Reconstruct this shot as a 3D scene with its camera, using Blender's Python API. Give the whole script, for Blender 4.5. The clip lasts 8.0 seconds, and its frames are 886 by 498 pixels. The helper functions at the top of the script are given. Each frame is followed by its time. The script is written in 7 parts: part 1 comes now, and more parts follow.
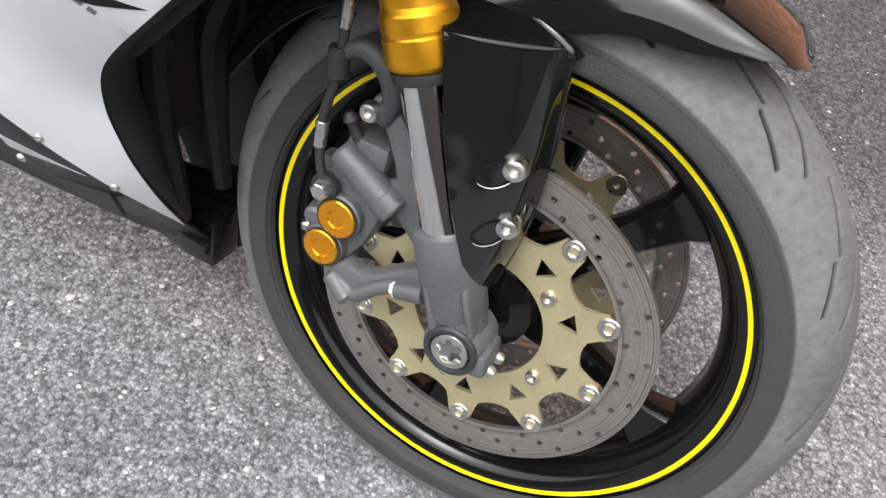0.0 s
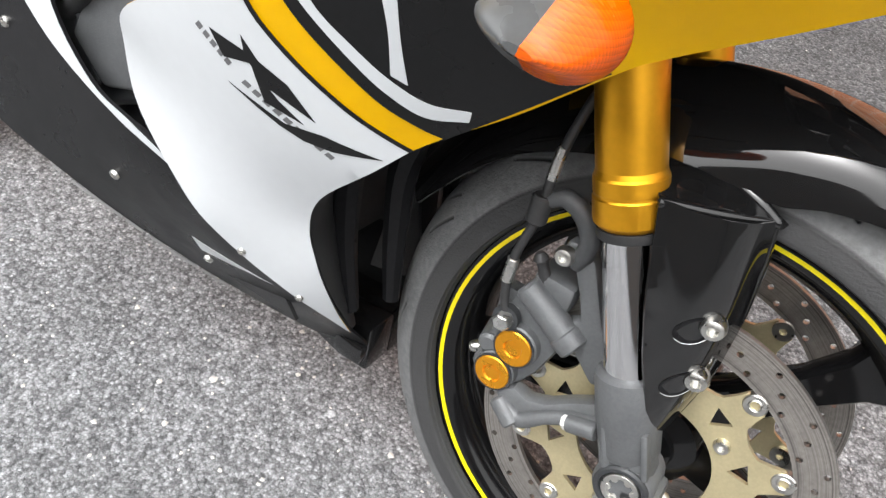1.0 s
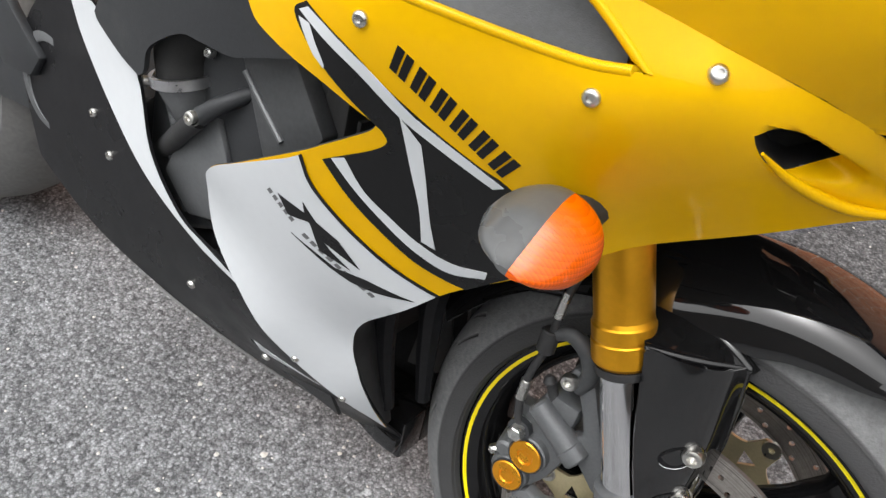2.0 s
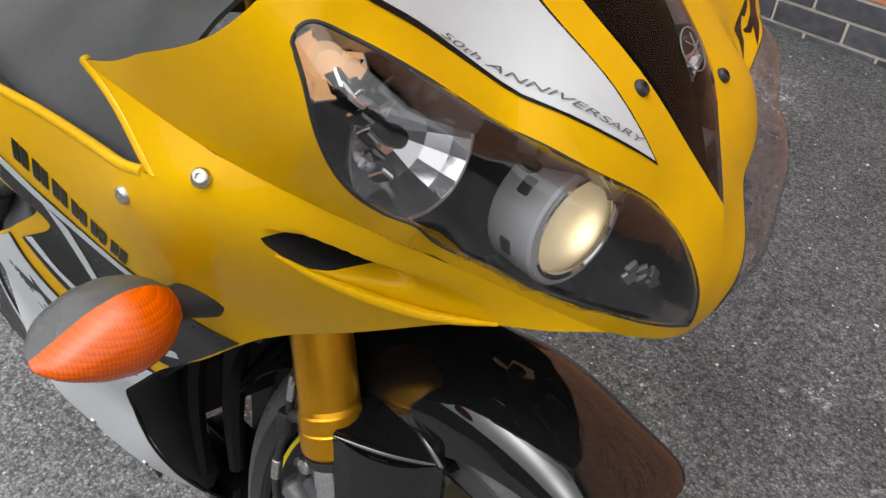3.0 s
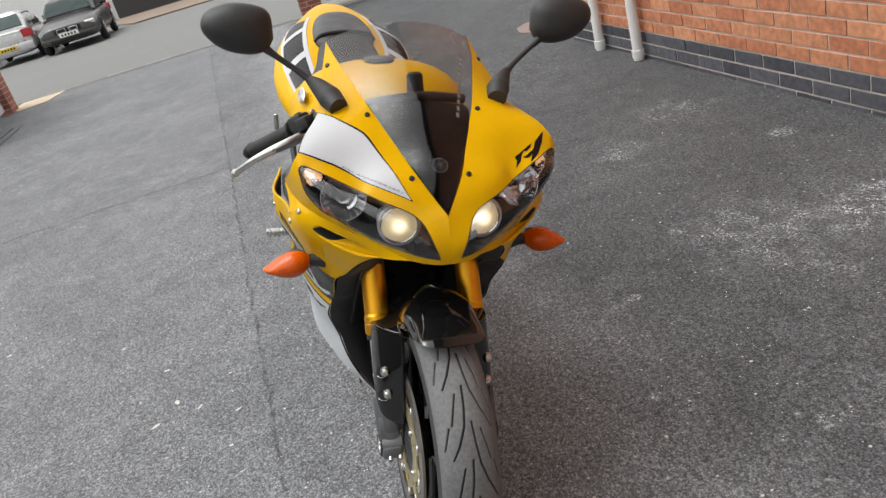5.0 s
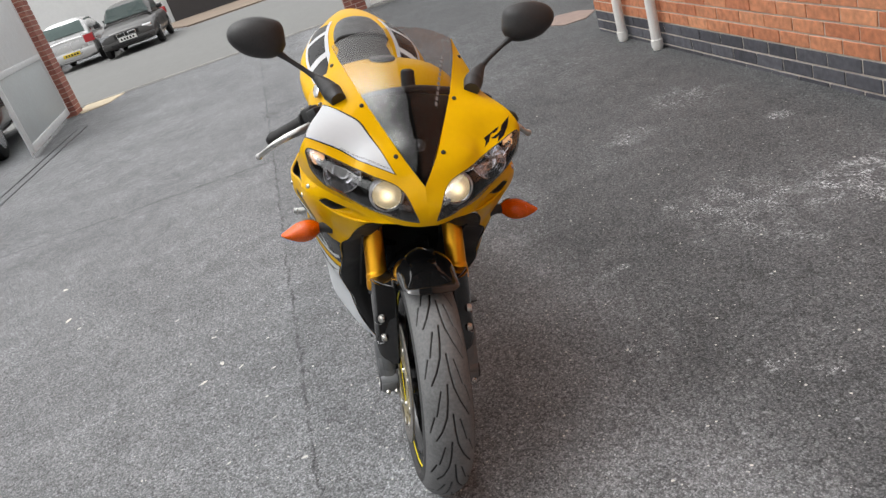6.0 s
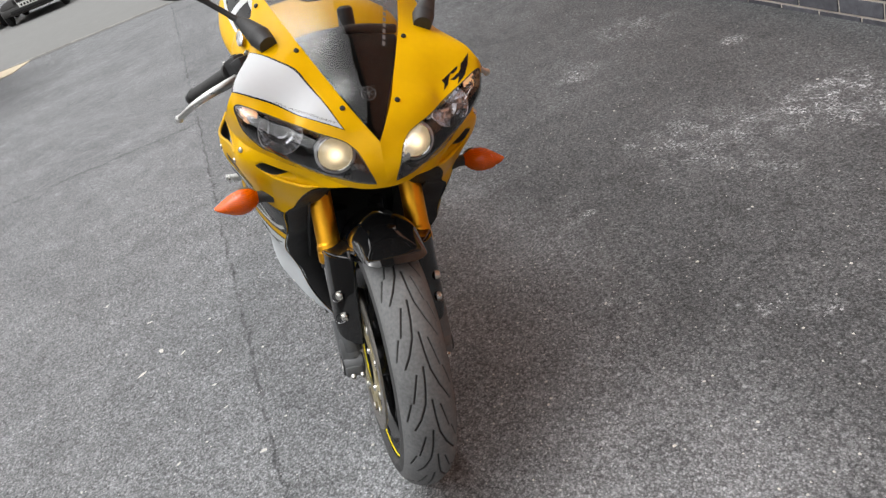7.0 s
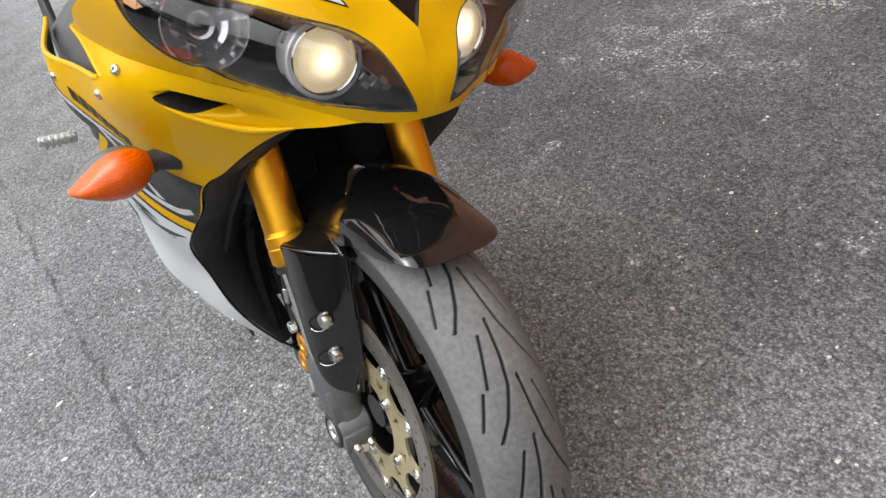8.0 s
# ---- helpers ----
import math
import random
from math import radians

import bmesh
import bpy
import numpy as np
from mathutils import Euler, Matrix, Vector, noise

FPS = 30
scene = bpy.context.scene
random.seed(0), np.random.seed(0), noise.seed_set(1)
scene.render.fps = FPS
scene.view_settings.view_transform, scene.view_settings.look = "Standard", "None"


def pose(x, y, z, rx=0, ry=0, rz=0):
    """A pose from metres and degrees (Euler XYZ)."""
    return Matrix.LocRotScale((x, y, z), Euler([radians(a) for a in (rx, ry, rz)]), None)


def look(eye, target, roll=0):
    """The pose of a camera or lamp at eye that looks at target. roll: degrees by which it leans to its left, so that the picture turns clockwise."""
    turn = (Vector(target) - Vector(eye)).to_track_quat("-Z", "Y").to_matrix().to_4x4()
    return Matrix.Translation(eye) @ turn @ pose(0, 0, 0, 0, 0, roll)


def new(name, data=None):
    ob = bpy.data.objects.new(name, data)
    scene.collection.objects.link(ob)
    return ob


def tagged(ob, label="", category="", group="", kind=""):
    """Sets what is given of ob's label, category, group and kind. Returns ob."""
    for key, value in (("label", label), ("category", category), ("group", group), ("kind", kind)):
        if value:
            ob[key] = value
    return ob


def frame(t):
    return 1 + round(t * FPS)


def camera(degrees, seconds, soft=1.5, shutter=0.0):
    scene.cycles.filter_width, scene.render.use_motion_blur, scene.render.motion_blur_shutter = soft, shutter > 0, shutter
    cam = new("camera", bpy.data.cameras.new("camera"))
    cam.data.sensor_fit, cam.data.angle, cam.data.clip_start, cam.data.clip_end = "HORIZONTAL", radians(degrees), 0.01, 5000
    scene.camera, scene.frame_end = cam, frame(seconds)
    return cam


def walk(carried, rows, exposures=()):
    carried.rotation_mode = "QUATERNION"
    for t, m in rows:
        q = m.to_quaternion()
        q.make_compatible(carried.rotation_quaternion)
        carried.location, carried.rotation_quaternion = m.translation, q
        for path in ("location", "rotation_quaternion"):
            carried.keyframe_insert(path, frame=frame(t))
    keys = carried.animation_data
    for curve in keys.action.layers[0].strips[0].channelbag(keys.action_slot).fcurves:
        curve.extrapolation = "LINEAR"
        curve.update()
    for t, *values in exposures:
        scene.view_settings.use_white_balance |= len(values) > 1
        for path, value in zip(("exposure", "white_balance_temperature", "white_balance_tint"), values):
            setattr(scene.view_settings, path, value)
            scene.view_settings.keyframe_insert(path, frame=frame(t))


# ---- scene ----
cam = camera(59.96, 8.0, soft=1.4)
PATH = [
    (0, 0.096, -0.3769, 0.8704, 39.19, -7.36, 28.77),
    (0.25, 0.0927, -0.3696, 0.8639, 39.51, -7.03, 29.9),
    (0.5, 0.0715, -0.3775, 0.8723, 40.5, -6.73, 31.59),
    (0.75, 0.0332, -0.3955, 0.8923, 41.87, -6.67, 33.42),
    (1, -0.0169, -0.4137, 0.9178, 43.07, -7.05, 34.64),
    (1.25, -0.0607, -0.4258, 0.9473, 43.87, -7.52, 35.17),
    (1.5, -0.0728, -0.4335, 0.984, 44.62, -7.33, 35.85),
    (1.75, -0.047, -0.4364, 1.0222, 45.44, -6.53, 37.08),
    (2, 0.004, -0.4291, 1.0502, 46.2, -5.73, 38.68),
    (2.25, 0.0621, -0.4021, 1.0601, 46.73, -5.39, 40.27),
    (2.5, 0.1163, -0.3431, 1.0573, 47.14, -5.14, 41.8),
    (2.75, 0.1713, -0.2536, 1.0627, 47.93, -3.9, 43.66),
    (3, 0.2408, -0.1827, 1.0927, 49.3, -1.75, 46.11),
    (3.25, 0.3335, -0.1644, 1.1421, 51.14, 0.57, 49.38),
    (3.5, 0.4457, -0.1562, 1.1861, 53.32, 2.86, 53.87),
    (3.75, 0.5669, -0.1085, 1.2086, 55.79, 5.2, 59.48),
    (4, 0.6908, -0.0401, 1.224, 58.32, 7.47, 64.98),
    (4.25, 0.8256, 0.0014, 1.2509, 60.57, 9.6, 69.09),
    (4.5, 0.9901, 0.0031, 1.284, 62.41, 11.67, 71.61),
    (4.75, 1.1799, -0.0081, 1.3096, 63.81, 13.57, 73.23),
    (5, 1.3559, 0.0028, 1.3256, 64.77, 14.94, 74.65),
    (5.25, 1.4936, 0.0382, 1.335, 65.29, 15.71, 76.06),
    (5.5, 1.5907, 0.0761, 1.3414, 65.49, 16.15, 77.27),
    (5.75, 1.6557, 0.0937, 1.3474, 65.46, 16.57, 77.97),
    (6, 1.697, 0.0906, 1.3533, 65.23, 17.14, 78.04),
    (6.25, 1.7122, 0.0919, 1.3556, 64.66, 17.74, 77.57),
    (6.5, 1.686, 0.1, 1.346, 63.57, 18.29, 76.49),
    (6.75, 1.6049, 0.0963, 1.3225, 61.83, 18.74, 74.55),
    (7, 1.471, 0.0704, 1.2957, 59.61, 18.91, 71.73),
    (7.25, 1.3, 0.0255, 1.2727, 57.18, 18.67, 68.19),
    (7.5, 1.1118, -0.026, 1.2418, 54.82, 18.07, 64.14),
    (7.75, 0.9231, -0.0716, 1.1847, 52.66, 17.24, 59.73),
    (8, 0.7413, -0.1051, 1.0917, 50.77, 16.26, 55.02),
]
walk(cam, [(t, pose(x, y, z, rx, ry, rz)) for t, x, y, z, rx, ry, rz in PATH],
     exposures=[(0.0, 0.35), (0.5, 0.42), (1.1, 0.6), (2.4, -0.10), (3.5, -0.28), (4.5, -0.26), (6.0, -0.2), (7.0, -0.15), (8.0, 0.1)])

# ---- light: a bright overcast sky with a soft, weak sun ----
world = bpy.data.worlds.new("overcast_sky")
scene.world = world
world.use_nodes = True
wn, wl = world.node_tree.nodes, world.node_tree.links
sky = wn.new("ShaderNodeTexSky")
sky.sky_type, sky.sun_disc = "NISHITA", False
sky.sun_elevation, sky.sun_rotation = radians(68), radians(200)
sky.air_density, sky.dust_density, sky.ozone_density = 1.6, 5.0, 1.0
grey = wn.new("ShaderNodeHueSaturation")
grey.inputs["Saturation"].default_value = 0.03
wl.new(sky.outputs["Color"], grey.inputs["Color"])
# a clouded sky is brightest overhead and falls off towards the horizon
sky_at, sky_part, falloff, shaded = wn.new("ShaderNodeTexCoord"), wn.new("ShaderNodeSeparateXYZ"), wn.new("ShaderNodeMapRange"), wn.new("ShaderNodeVectorMath")
falloff.inputs["From Min"].default_value, falloff.inputs["From Max"].default_value = 0.0, 1.0
falloff.inputs["To Min"].default_value, falloff.inputs["To Max"].default_value = 0.86, 1.36
shaded.operation = "SCALE"
wl.new(sky_at.outputs["Generated"], sky_part.inputs[0])
wl.new(sky_part.outputs["Z"], falloff.inputs["Value"])
wl.new(grey.outputs["Color"], shaded.inputs[0])
wl.new(falloff.outputs[0], shaded.inputs["Scale"])
wl.new(shaded.outputs[0], wn["Background"].inputs["Color"])
wn["Background"].inputs["Strength"].default_value = 0.240
sun_data = bpy.data.lights.new("sun", "SUN")
sun_data.energy, sun_data.angle, sun_data.color = 0.5, radians(176), (1.0, 0.99, 0.98)
sun = new("sun", sun_data)
sun.matrix_world = look((0.9, -0.2, 4.0), (0, 0, 0))


# ---- materials ----
def material(name, colour, rough=0.5, metal=0.0, vary=0.12, scale=30.0, bump=0.0, bump_scale=200.0, coat=0.0, spec=0.5, rough_vary=0.08):
    """A surface with its colour and gloss broken up at two scales, and fine relief."""
    m = bpy.data.materials.new(name)
    m.use_nodes = True
    n, l = m.node_tree.nodes, m.node_tree.links
    p = n["Principled BSDF"]
    tc = n.new("ShaderNodeTexCoord")
    big, fine = n.new("ShaderNodeTexNoise"), n.new("ShaderNodeTexNoise")
    big.inputs["Scale"].default_value, big.inputs["Detail"].default_value = scale, 4.0
    fine.inputs["Scale"].default_value, fine.inputs["Detail"].default_value = scale * 9, 3.0
    for t in (big, fine):
        l.new(tc.outputs["Object"], t.inputs["Vector"])
    both = n.new("ShaderNodeMath")
    both.operation = "ADD"
    l.new(big.outputs["Fac"], both.inputs[0])
    l.new(fine.outputs["Fac"], both.inputs[1])
    span = n.new("ShaderNodeMapRange")
    span.inputs["From Min"].default_value, span.inputs["From Max"].default_value = 0.6, 1.4
    span.inputs["To Min"].default_value, span.inputs["To Max"].default_value = 1 - vary, 1 + vary
    l.new(both.outputs[0], span.inputs["Value"])
    mul = n.new("ShaderNodeVectorMath")
    mul.operation = "SCALE"
    mul.inputs[0].default_value = colour
    l.new(span.outputs[0], mul.inputs["Scale"])
    l.new(mul.outputs[0], p.inputs["Base Color"])
    gloss = n.new("ShaderNodeMapRange")
    gloss.inputs["From Min"].default_value, gloss.inputs["From Max"].default_value = 0.3, 0.7
    gloss.inputs["To Min"].default_value, gloss.inputs["To Max"].default_value = max(0.0, rough - rough_vary), min(1.0, rough + rough_vary)
    l.new(big.outputs["Fac"], gloss.inputs["Value"])
    l.new(gloss.outputs[0], p.inputs["Roughness"])
    p.inputs["Metallic"].default_value = metal
    p.inputs["Specular IOR Level"].default_value = spec
    p.inputs["Coat Weight"].default_value = coat
    p.inputs["Coat Roughness"].default_value = 0.05
    if bump:
        rel = n.new("ShaderNodeTexNoise")
        rel.inputs["Scale"].default_value, rel.inputs["Detail"].default_value = bump_scale, 3.0
        l.new(tc.outputs["Object"], rel.inputs["Vector"])
        b = n.new("ShaderNodeBump")
        b.inputs["Strength"].default_value, b.inputs["Distance"].default_value = bump, 0.002
        l.new(rel.outputs["Fac"], b.inputs["Height"])
        l.new(b.outputs[0], p.inputs["Normal"])
    return m


def glass(name, tint, rough=0.02, f0=0.04):
    """Thin clear or smoked plastic: partly see-through, with a gloss that grows at grazing angles."""
    m = bpy.data.materials.new(name)
    m.use_nodes = True
    n, l = m.node_tree.nodes, m.node_tree.links
    n.remove(n["Principled BSDF"])
    see, shine, mix, lw = n.new("ShaderNodeBsdfTransparent"), n.new("ShaderNodeBsdfGlossy"), n.new("ShaderNodeMixShader"), n.new("ShaderNodeLayerWeight")
    see.inputs["Color"].default_value = (*tint, 1)
    shine.inputs["Roughness"].default_value = rough
    lw.inputs["Blend"].default_value = 0.5
    p5, gain = n.new("ShaderNodeMath"), n.new("ShaderNodeMath")
    p5.operation, gain.operation = "POWER", "MULTIPLY_ADD"
    p5.inputs[1].default_value = 5.0
    gain.inputs[1].default_value, gain.inputs[2].default_value = 1 - f0, f0
    l.new(lw.outputs["Facing"], p5.inputs[0])
    l.new(p5.outputs[0], gain.inputs[0])
    l.new(gain.outputs[0], mix.inputs[0])
    l.new(see.outputs[0], mix.inputs[1])
    l.new(shine.outputs[0], mix.inputs[2])
    l.new(mix.outputs[0], n["Material Output"].inputs["Surface"])
    return m


YELLOW = material("yellow_paint", (0.70, 0.395, 0.001), 0.38, vary=0.03, scale=8, coat=0.22, spec=0.05, rough_vary=0.03)
WHITE = material("silver_white_paint", (0.56, 0.58, 0.60), 0.35, vary=0.02, scale=10, spec=0.12, rough_vary=0.01)
BLACK = material("gloss_black_plastic", (0.008, 0.008, 0.0083), 0.05, vary=0.2, scale=12, spec=0.5, rough_vary=0.03, coat=0.55)
DECAL = material("black_decal", (0.007, 0.007, 0.0075), 0.3, vary=0.2, scale=20, spec=0.25)
MATT = material("matt_black_plastic", (0.028, 0.028, 0.029), 0.55, vary=0.25, scale=25, bump=0.15, bump_scale=900)
GREYPLASTIC = material("grey_plastic", (0.055, 0.057, 0.06), 0.5, vary=0.2, scale=25, bump=0.15, bump_scale=900)
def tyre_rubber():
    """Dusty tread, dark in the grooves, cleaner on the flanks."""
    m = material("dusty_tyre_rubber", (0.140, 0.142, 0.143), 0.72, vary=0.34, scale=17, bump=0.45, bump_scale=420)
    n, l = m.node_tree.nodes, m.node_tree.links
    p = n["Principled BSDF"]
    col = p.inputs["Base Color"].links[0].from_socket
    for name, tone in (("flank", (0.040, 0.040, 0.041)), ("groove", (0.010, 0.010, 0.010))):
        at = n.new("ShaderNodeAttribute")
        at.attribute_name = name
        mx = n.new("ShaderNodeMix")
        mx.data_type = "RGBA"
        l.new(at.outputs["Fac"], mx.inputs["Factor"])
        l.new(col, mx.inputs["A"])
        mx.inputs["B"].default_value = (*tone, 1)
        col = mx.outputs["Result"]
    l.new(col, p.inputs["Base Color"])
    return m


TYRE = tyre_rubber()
RUBBER = material("dusty_rubber", (0.15, 0.148, 0.143), 0.8, vary=0.22, scale=14, bump=0.35, bump_scale=500)
SIDEWALL = material("sidewall_rubber", (0.075, 0.074, 0.072), 0.7, vary=0.25, scale=18, bump=0.25, bump_scale=400)
GROOVE = material("clean_rubber", (0.012, 0.012, 0.012), 0.8, vary=0.2, scale=30)
RIM = material("black_rim_enamel", (0.006, 0.006, 0.0065), 0.12, vary=0.3, scale=20, spec=0.4, rough_vary=0.05)
TAPE = material("yellow_tape", (0.9, 0.72, 0.0), 0.4, vary=0.05, scale=40)
STEEL = material("brake_steel", (0.37, 0.345, 0.32), 0.36, metal=0.85, vary=0.2, scale=25, bump=0.12, bump_scale=300)


def scored(m):
    """Fine rings turned into the disc round the wheel axle, and two dark edges of the swept band."""
    n, l = m.node_tree.nodes, m.node_tree.links
    p = n["Principled BSDF"]
    tc, flat, far, rings = n.new("ShaderNodeTexCoord"), n.new("ShaderNodeVectorMath"), n.new("ShaderNodeVectorMath"), n.new("ShaderNodeTexNoise")
    flat.operation, far.operation = "MULTIPLY", "DISTANCE"
    flat.inputs[1].default_value, far.inputs[1].default_value = (1, 0, 1), (0, 0, 0.302)
    rings.noise_dimensions = "1D"
    rings.inputs["Scale"].default_value, rings.inputs["Detail"].default_value, rings.inputs["Roughness"].default_value = 420, 4, 0.8
    l.new(tc.outputs["Object"], flat.inputs[0])
    l.new(flat.outputs[0], far.inputs[0])
    l.new(far.outputs["Value"], rings.inputs["W"])
    tone = n.new("ShaderNodeMapRange")
    for key, v in zip(("From Min", "From Max", "To Min", "To Max"), (0.3, 0.7, 0.66, 1.30)):
        tone.inputs[key].default_value = v
    l.new(rings.outputs["Fac"], tone.inputs["Value"])
    last = tone.outputs[0]
    for r in (0.1305, 0.1555):
        off, edge = n.new("ShaderNodeMath"), n.new("ShaderNodeMapRange")
        off.operation = "COMPARE"
        off.inputs[1].default_value, off.inputs[2].default_value = r, 0.0006
        l.new(far.outputs["Value"], off.inputs[0])
        edge.inputs["To Min"].default_value, edge.inputs["To Max"].default_value = 1.0, 0.55
        l.new(off.outputs[0], edge.inputs["Value"])
        both = n.new("ShaderNodeMath")
        both.operation = "MULTIPLY"
        l.new(last, both.inputs[0])
        l.new(edge.outputs[0], both.inputs[1])
        last = both.outputs[0]
    mul = n.new("ShaderNodeVectorMath")
    mul.operation = "SCALE"
    l.new(p.inputs["Base Color"].links[0].from_socket, mul.inputs[0])
    l.new(last, mul.inputs["Scale"])
    l.new(mul.outputs[0], p.inputs["Base Color"])


scored(STEEL)
CARRIER = material("gold_anodised_carrier", (0.60, 0.52, 0.32), 0.42, metal=0.7, vary=0.1, scale=40)
ZINC = material("zinc_steel", (0.62, 0.61, 0.58), 0.3, metal=1.0, vary=0.15, scale=60)
GOLD = material("gold_anodised_tube", (0.88, 0.42, 0.022), 0.36, metal=0.9, vary=0.06, scale=20)
ORANGE = material("orange_anodised_cap", (0.80, 0.34, 0.02), 0.3, metal=0.8, vary=0.08, scale=60)
CHROME = material("hard_chrome", (0.78, 0.78, 0.79), 0.07, metal=1.0, vary=0.04, scale=20, rough_vary=0.03)
CAST = material("grey_cast_alloy", (0.135, 0.14, 0.145), 0.45, metal=0.35, vary=0.14, scale=35, bump=0.2, bump_scale=700)
ALLOY = material("polished_alloy", (0.62, 0.62, 0.6), 0.3, metal=0.95, vary=0.12, scale=40)
DARKALLOY = material("engine_black_alloy", (0.035, 0.036, 0.038), 0.45, metal=0.3, vary=0.25, scale=30, bump=0.2, bump_scale=600)
SMOKE = glass("smoked_screen", (0.66, 0.64, 0.63), 0.012, f0=0.045)
CLEAR = glass("clear_lens", (0.90, 0.90, 0.91), 0.015, f0=0.105)
SILVERPAINT = material("silver_painted_plastic", (0.50, 0.50, 0.51), 0.38, metal=0.25, vary=0.06, scale=40)
LAMPBLACK = material("lamp_housing_black", (0.012, 0.012, 0.013), 0.18, vary=0.2, scale=20, coat=0.4)
SATIN = material("satin_silver", (0.62, 0.62, 0.63), 0.28, metal=1.0, vary=0.08, scale=40)
MIRROR = material("vacuum_silver", (0.85, 0.85, 0.86), 0.06, metal=1.0, vary=0.03, scale=30, rough_vary=0.02)
DISH = material("silvered_dish", (0.84, 0.84, 0.87), 0.13, metal=0.92, vary=0.05, scale=30, rough_vary=0.02)
DARKINK = material("dark_grey_ink", (0.12, 0.12, 0.125), 0.4, vary=0.1, scale=40)
AMBERBULB = material("amber_bulb", (0.75, 0.33, 0.10), 0.12, vary=0.1, scale=40, coat=0.8)
AMBERBULB.node_tree.nodes["Principled BSDF"].inputs["Emission Color"].default_value = (1.0, 0.60, 0.30, 1)
AMBERBULB.node_tree.nodes["Principled BSDF"].inputs["Emission Strength"].default_value = 0.8
GLOW = material("lit_projector_lamp", (0.70, 0.60, 0.42), 0.4, vary=0.12, scale=90)
gn, gl = GLOW.node_tree.nodes, GLOW.node_tree.links
ga, gm = gn.new("ShaderNodeAttribute"), gn.new("ShaderNodeMath")
ga.attribute_name, gm.operation = "glow", "MULTIPLY_ADD"
gm.inputs[1].default_value, gm.inputs[2].default_value = 2.8, 0.44
gl.new(ga.outputs["Fac"], gm.inputs[0])
gl.new(gm.outputs[0], gn["Principled BSDF"].inputs["Emission Strength"])
gn["Principled BSDF"].inputs["Emission Color"].default_value = (1.0, 0.83, 0.56, 1)
BULBGLASS = glass("projector_glass", (0.90, 0.88, 0.80), 0.04, f0=0.06)


def ribbed_lens():
    """Orange plastic, smooth outside, with fine prisms moulded into its inner face."""
    m = material("orange_lens_plastic", (0.74, 0.105, 0.0), 0.22, vary=0.10, scale=45, spec=0.3, coat=0.35)
    n, l = m.node_tree.nodes, m.node_tree.links
    p = n["Principled BSDF"]
    p.inputs["Coat Roughness"].default_value = 0.03
    tc = n.new("ShaderNodeTexCoord")
    waves = []
    for way, scale in (("Z", 95.0), ("Y", 130.0)):
        wave = n.new("ShaderNodeTexWave")
        wave.wave_type, wave.bands_direction, wave.wave_profile = "BANDS", way, "SAW"
        wave.inputs["Scale"].default_value, wave.inputs["Distortion"].default_value = scale, 0.6
        l.new(tc.outputs["Object"], wave.inputs["Vector"])
        waves.append(wave.outputs["Fac"])
    both = n.new("ShaderNodeMath")
    both.operation = "ADD"
    l.new(waves[0], both.inputs[0])
    l.new(waves[1], both.inputs[1])
    b = n.new("ShaderNodeBump")
    b.inputs["Strength"].default_value, b.inputs["Distance"].default_value = 0.5, 0.0010
    l.new(both.outputs[0], b.inputs["Height"])
    l.new(b.outputs[0], p.inputs["Normal"])
    tone = n.new("ShaderNodeMapRange")
    tone.inputs["From Max"].default_value = 2.0
    tone.inputs["To Min"].default_value, tone.inputs["To Max"].default_value = 0.62, 1.25
    l.new(both.outputs[0], tone.inputs["Value"])
    mul = n.new("ShaderNodeVectorMath")
    mul.operation = "SCALE"
    l.new(p.inputs["Base Color"].links[0].from_socket, mul.inputs[0])
    l.new(tone.outputs[0], mul.inputs["Scale"])
    l.new(mul.outputs[0], p.inputs["Base Color"])
    return m


AMBER = ribbed_lens()
DECALGREY = material("pale_grey_print", (0.17, 0.17, 0.175), 0.5, vary=0.15, scale=60)
BLACK2 = material("scuffed_black_plastic", (0.010, 0.010, 0.011), 0.32, spec=0.16, vary=0.35, scale=18, bump=0.1, bump_scale=500)
CAST2 = material("dark_grey_alloy", (0.040, 0.042, 0.045), 0.42, metal=0.2, spec=0.3, vary=0.15, scale=30, bump=0.12, bump_scale=600)
LINERBLACK = material("dull_black_liner", (0.004, 0.004, 0.004), 0.9, vary=0.2, scale=30, spec=0.05)
SATINGREY = material("satin_grey_plastic", (0.075, 0.078, 0.080), 0.30, vary=0.12, scale=25, coat=0.3)
GRIP = material("grip_rubber", (0.022, 0.022, 0.022), 0.65, vary=0.25, scale=40, bump=0.6, bump_scale=350)


# ---- shaping helpers ----
LEAN = -15.06
from mathutils.geometry import delaunay_2d_cdt


def spline(points, per=8):
    """A Catmull-Rom line through the points."""
    p = np.array(points, float)
    if len(p) < 3:
        return [tuple(p[0] + (p[-1] - p[0]) * k / per) for k in range(per + 1)]
    q = np.vstack([2 * p[0] - p[1], p, 2 * p[-1] - p[-2]])
    out = []
    for i in range(1, len(q) - 2):
        for k in range(per):
            t = k / per
            out.append(0.5 * (2 * q[i] + (q[i + 1] - q[i - 1]) * t + (2 * q[i - 1] - 5 * q[i] + 4 * q[i + 1] - q[i + 2]) * t * t
                              + (3 * q[i] - q[i - 1] - 3 * q[i + 1] + q[i + 2]) * t ** 3))
    return [tuple(v) for v in out] + [tuple(q[-2])]


def loop_of(curves, per=6):
    """A closed outline from curves that meet at sharp corners."""
    out = []
    for c in curves:
        out += spline(c, per)[:-1] if len(c) > 2 else spline(c, 4)[:-1]
    return out


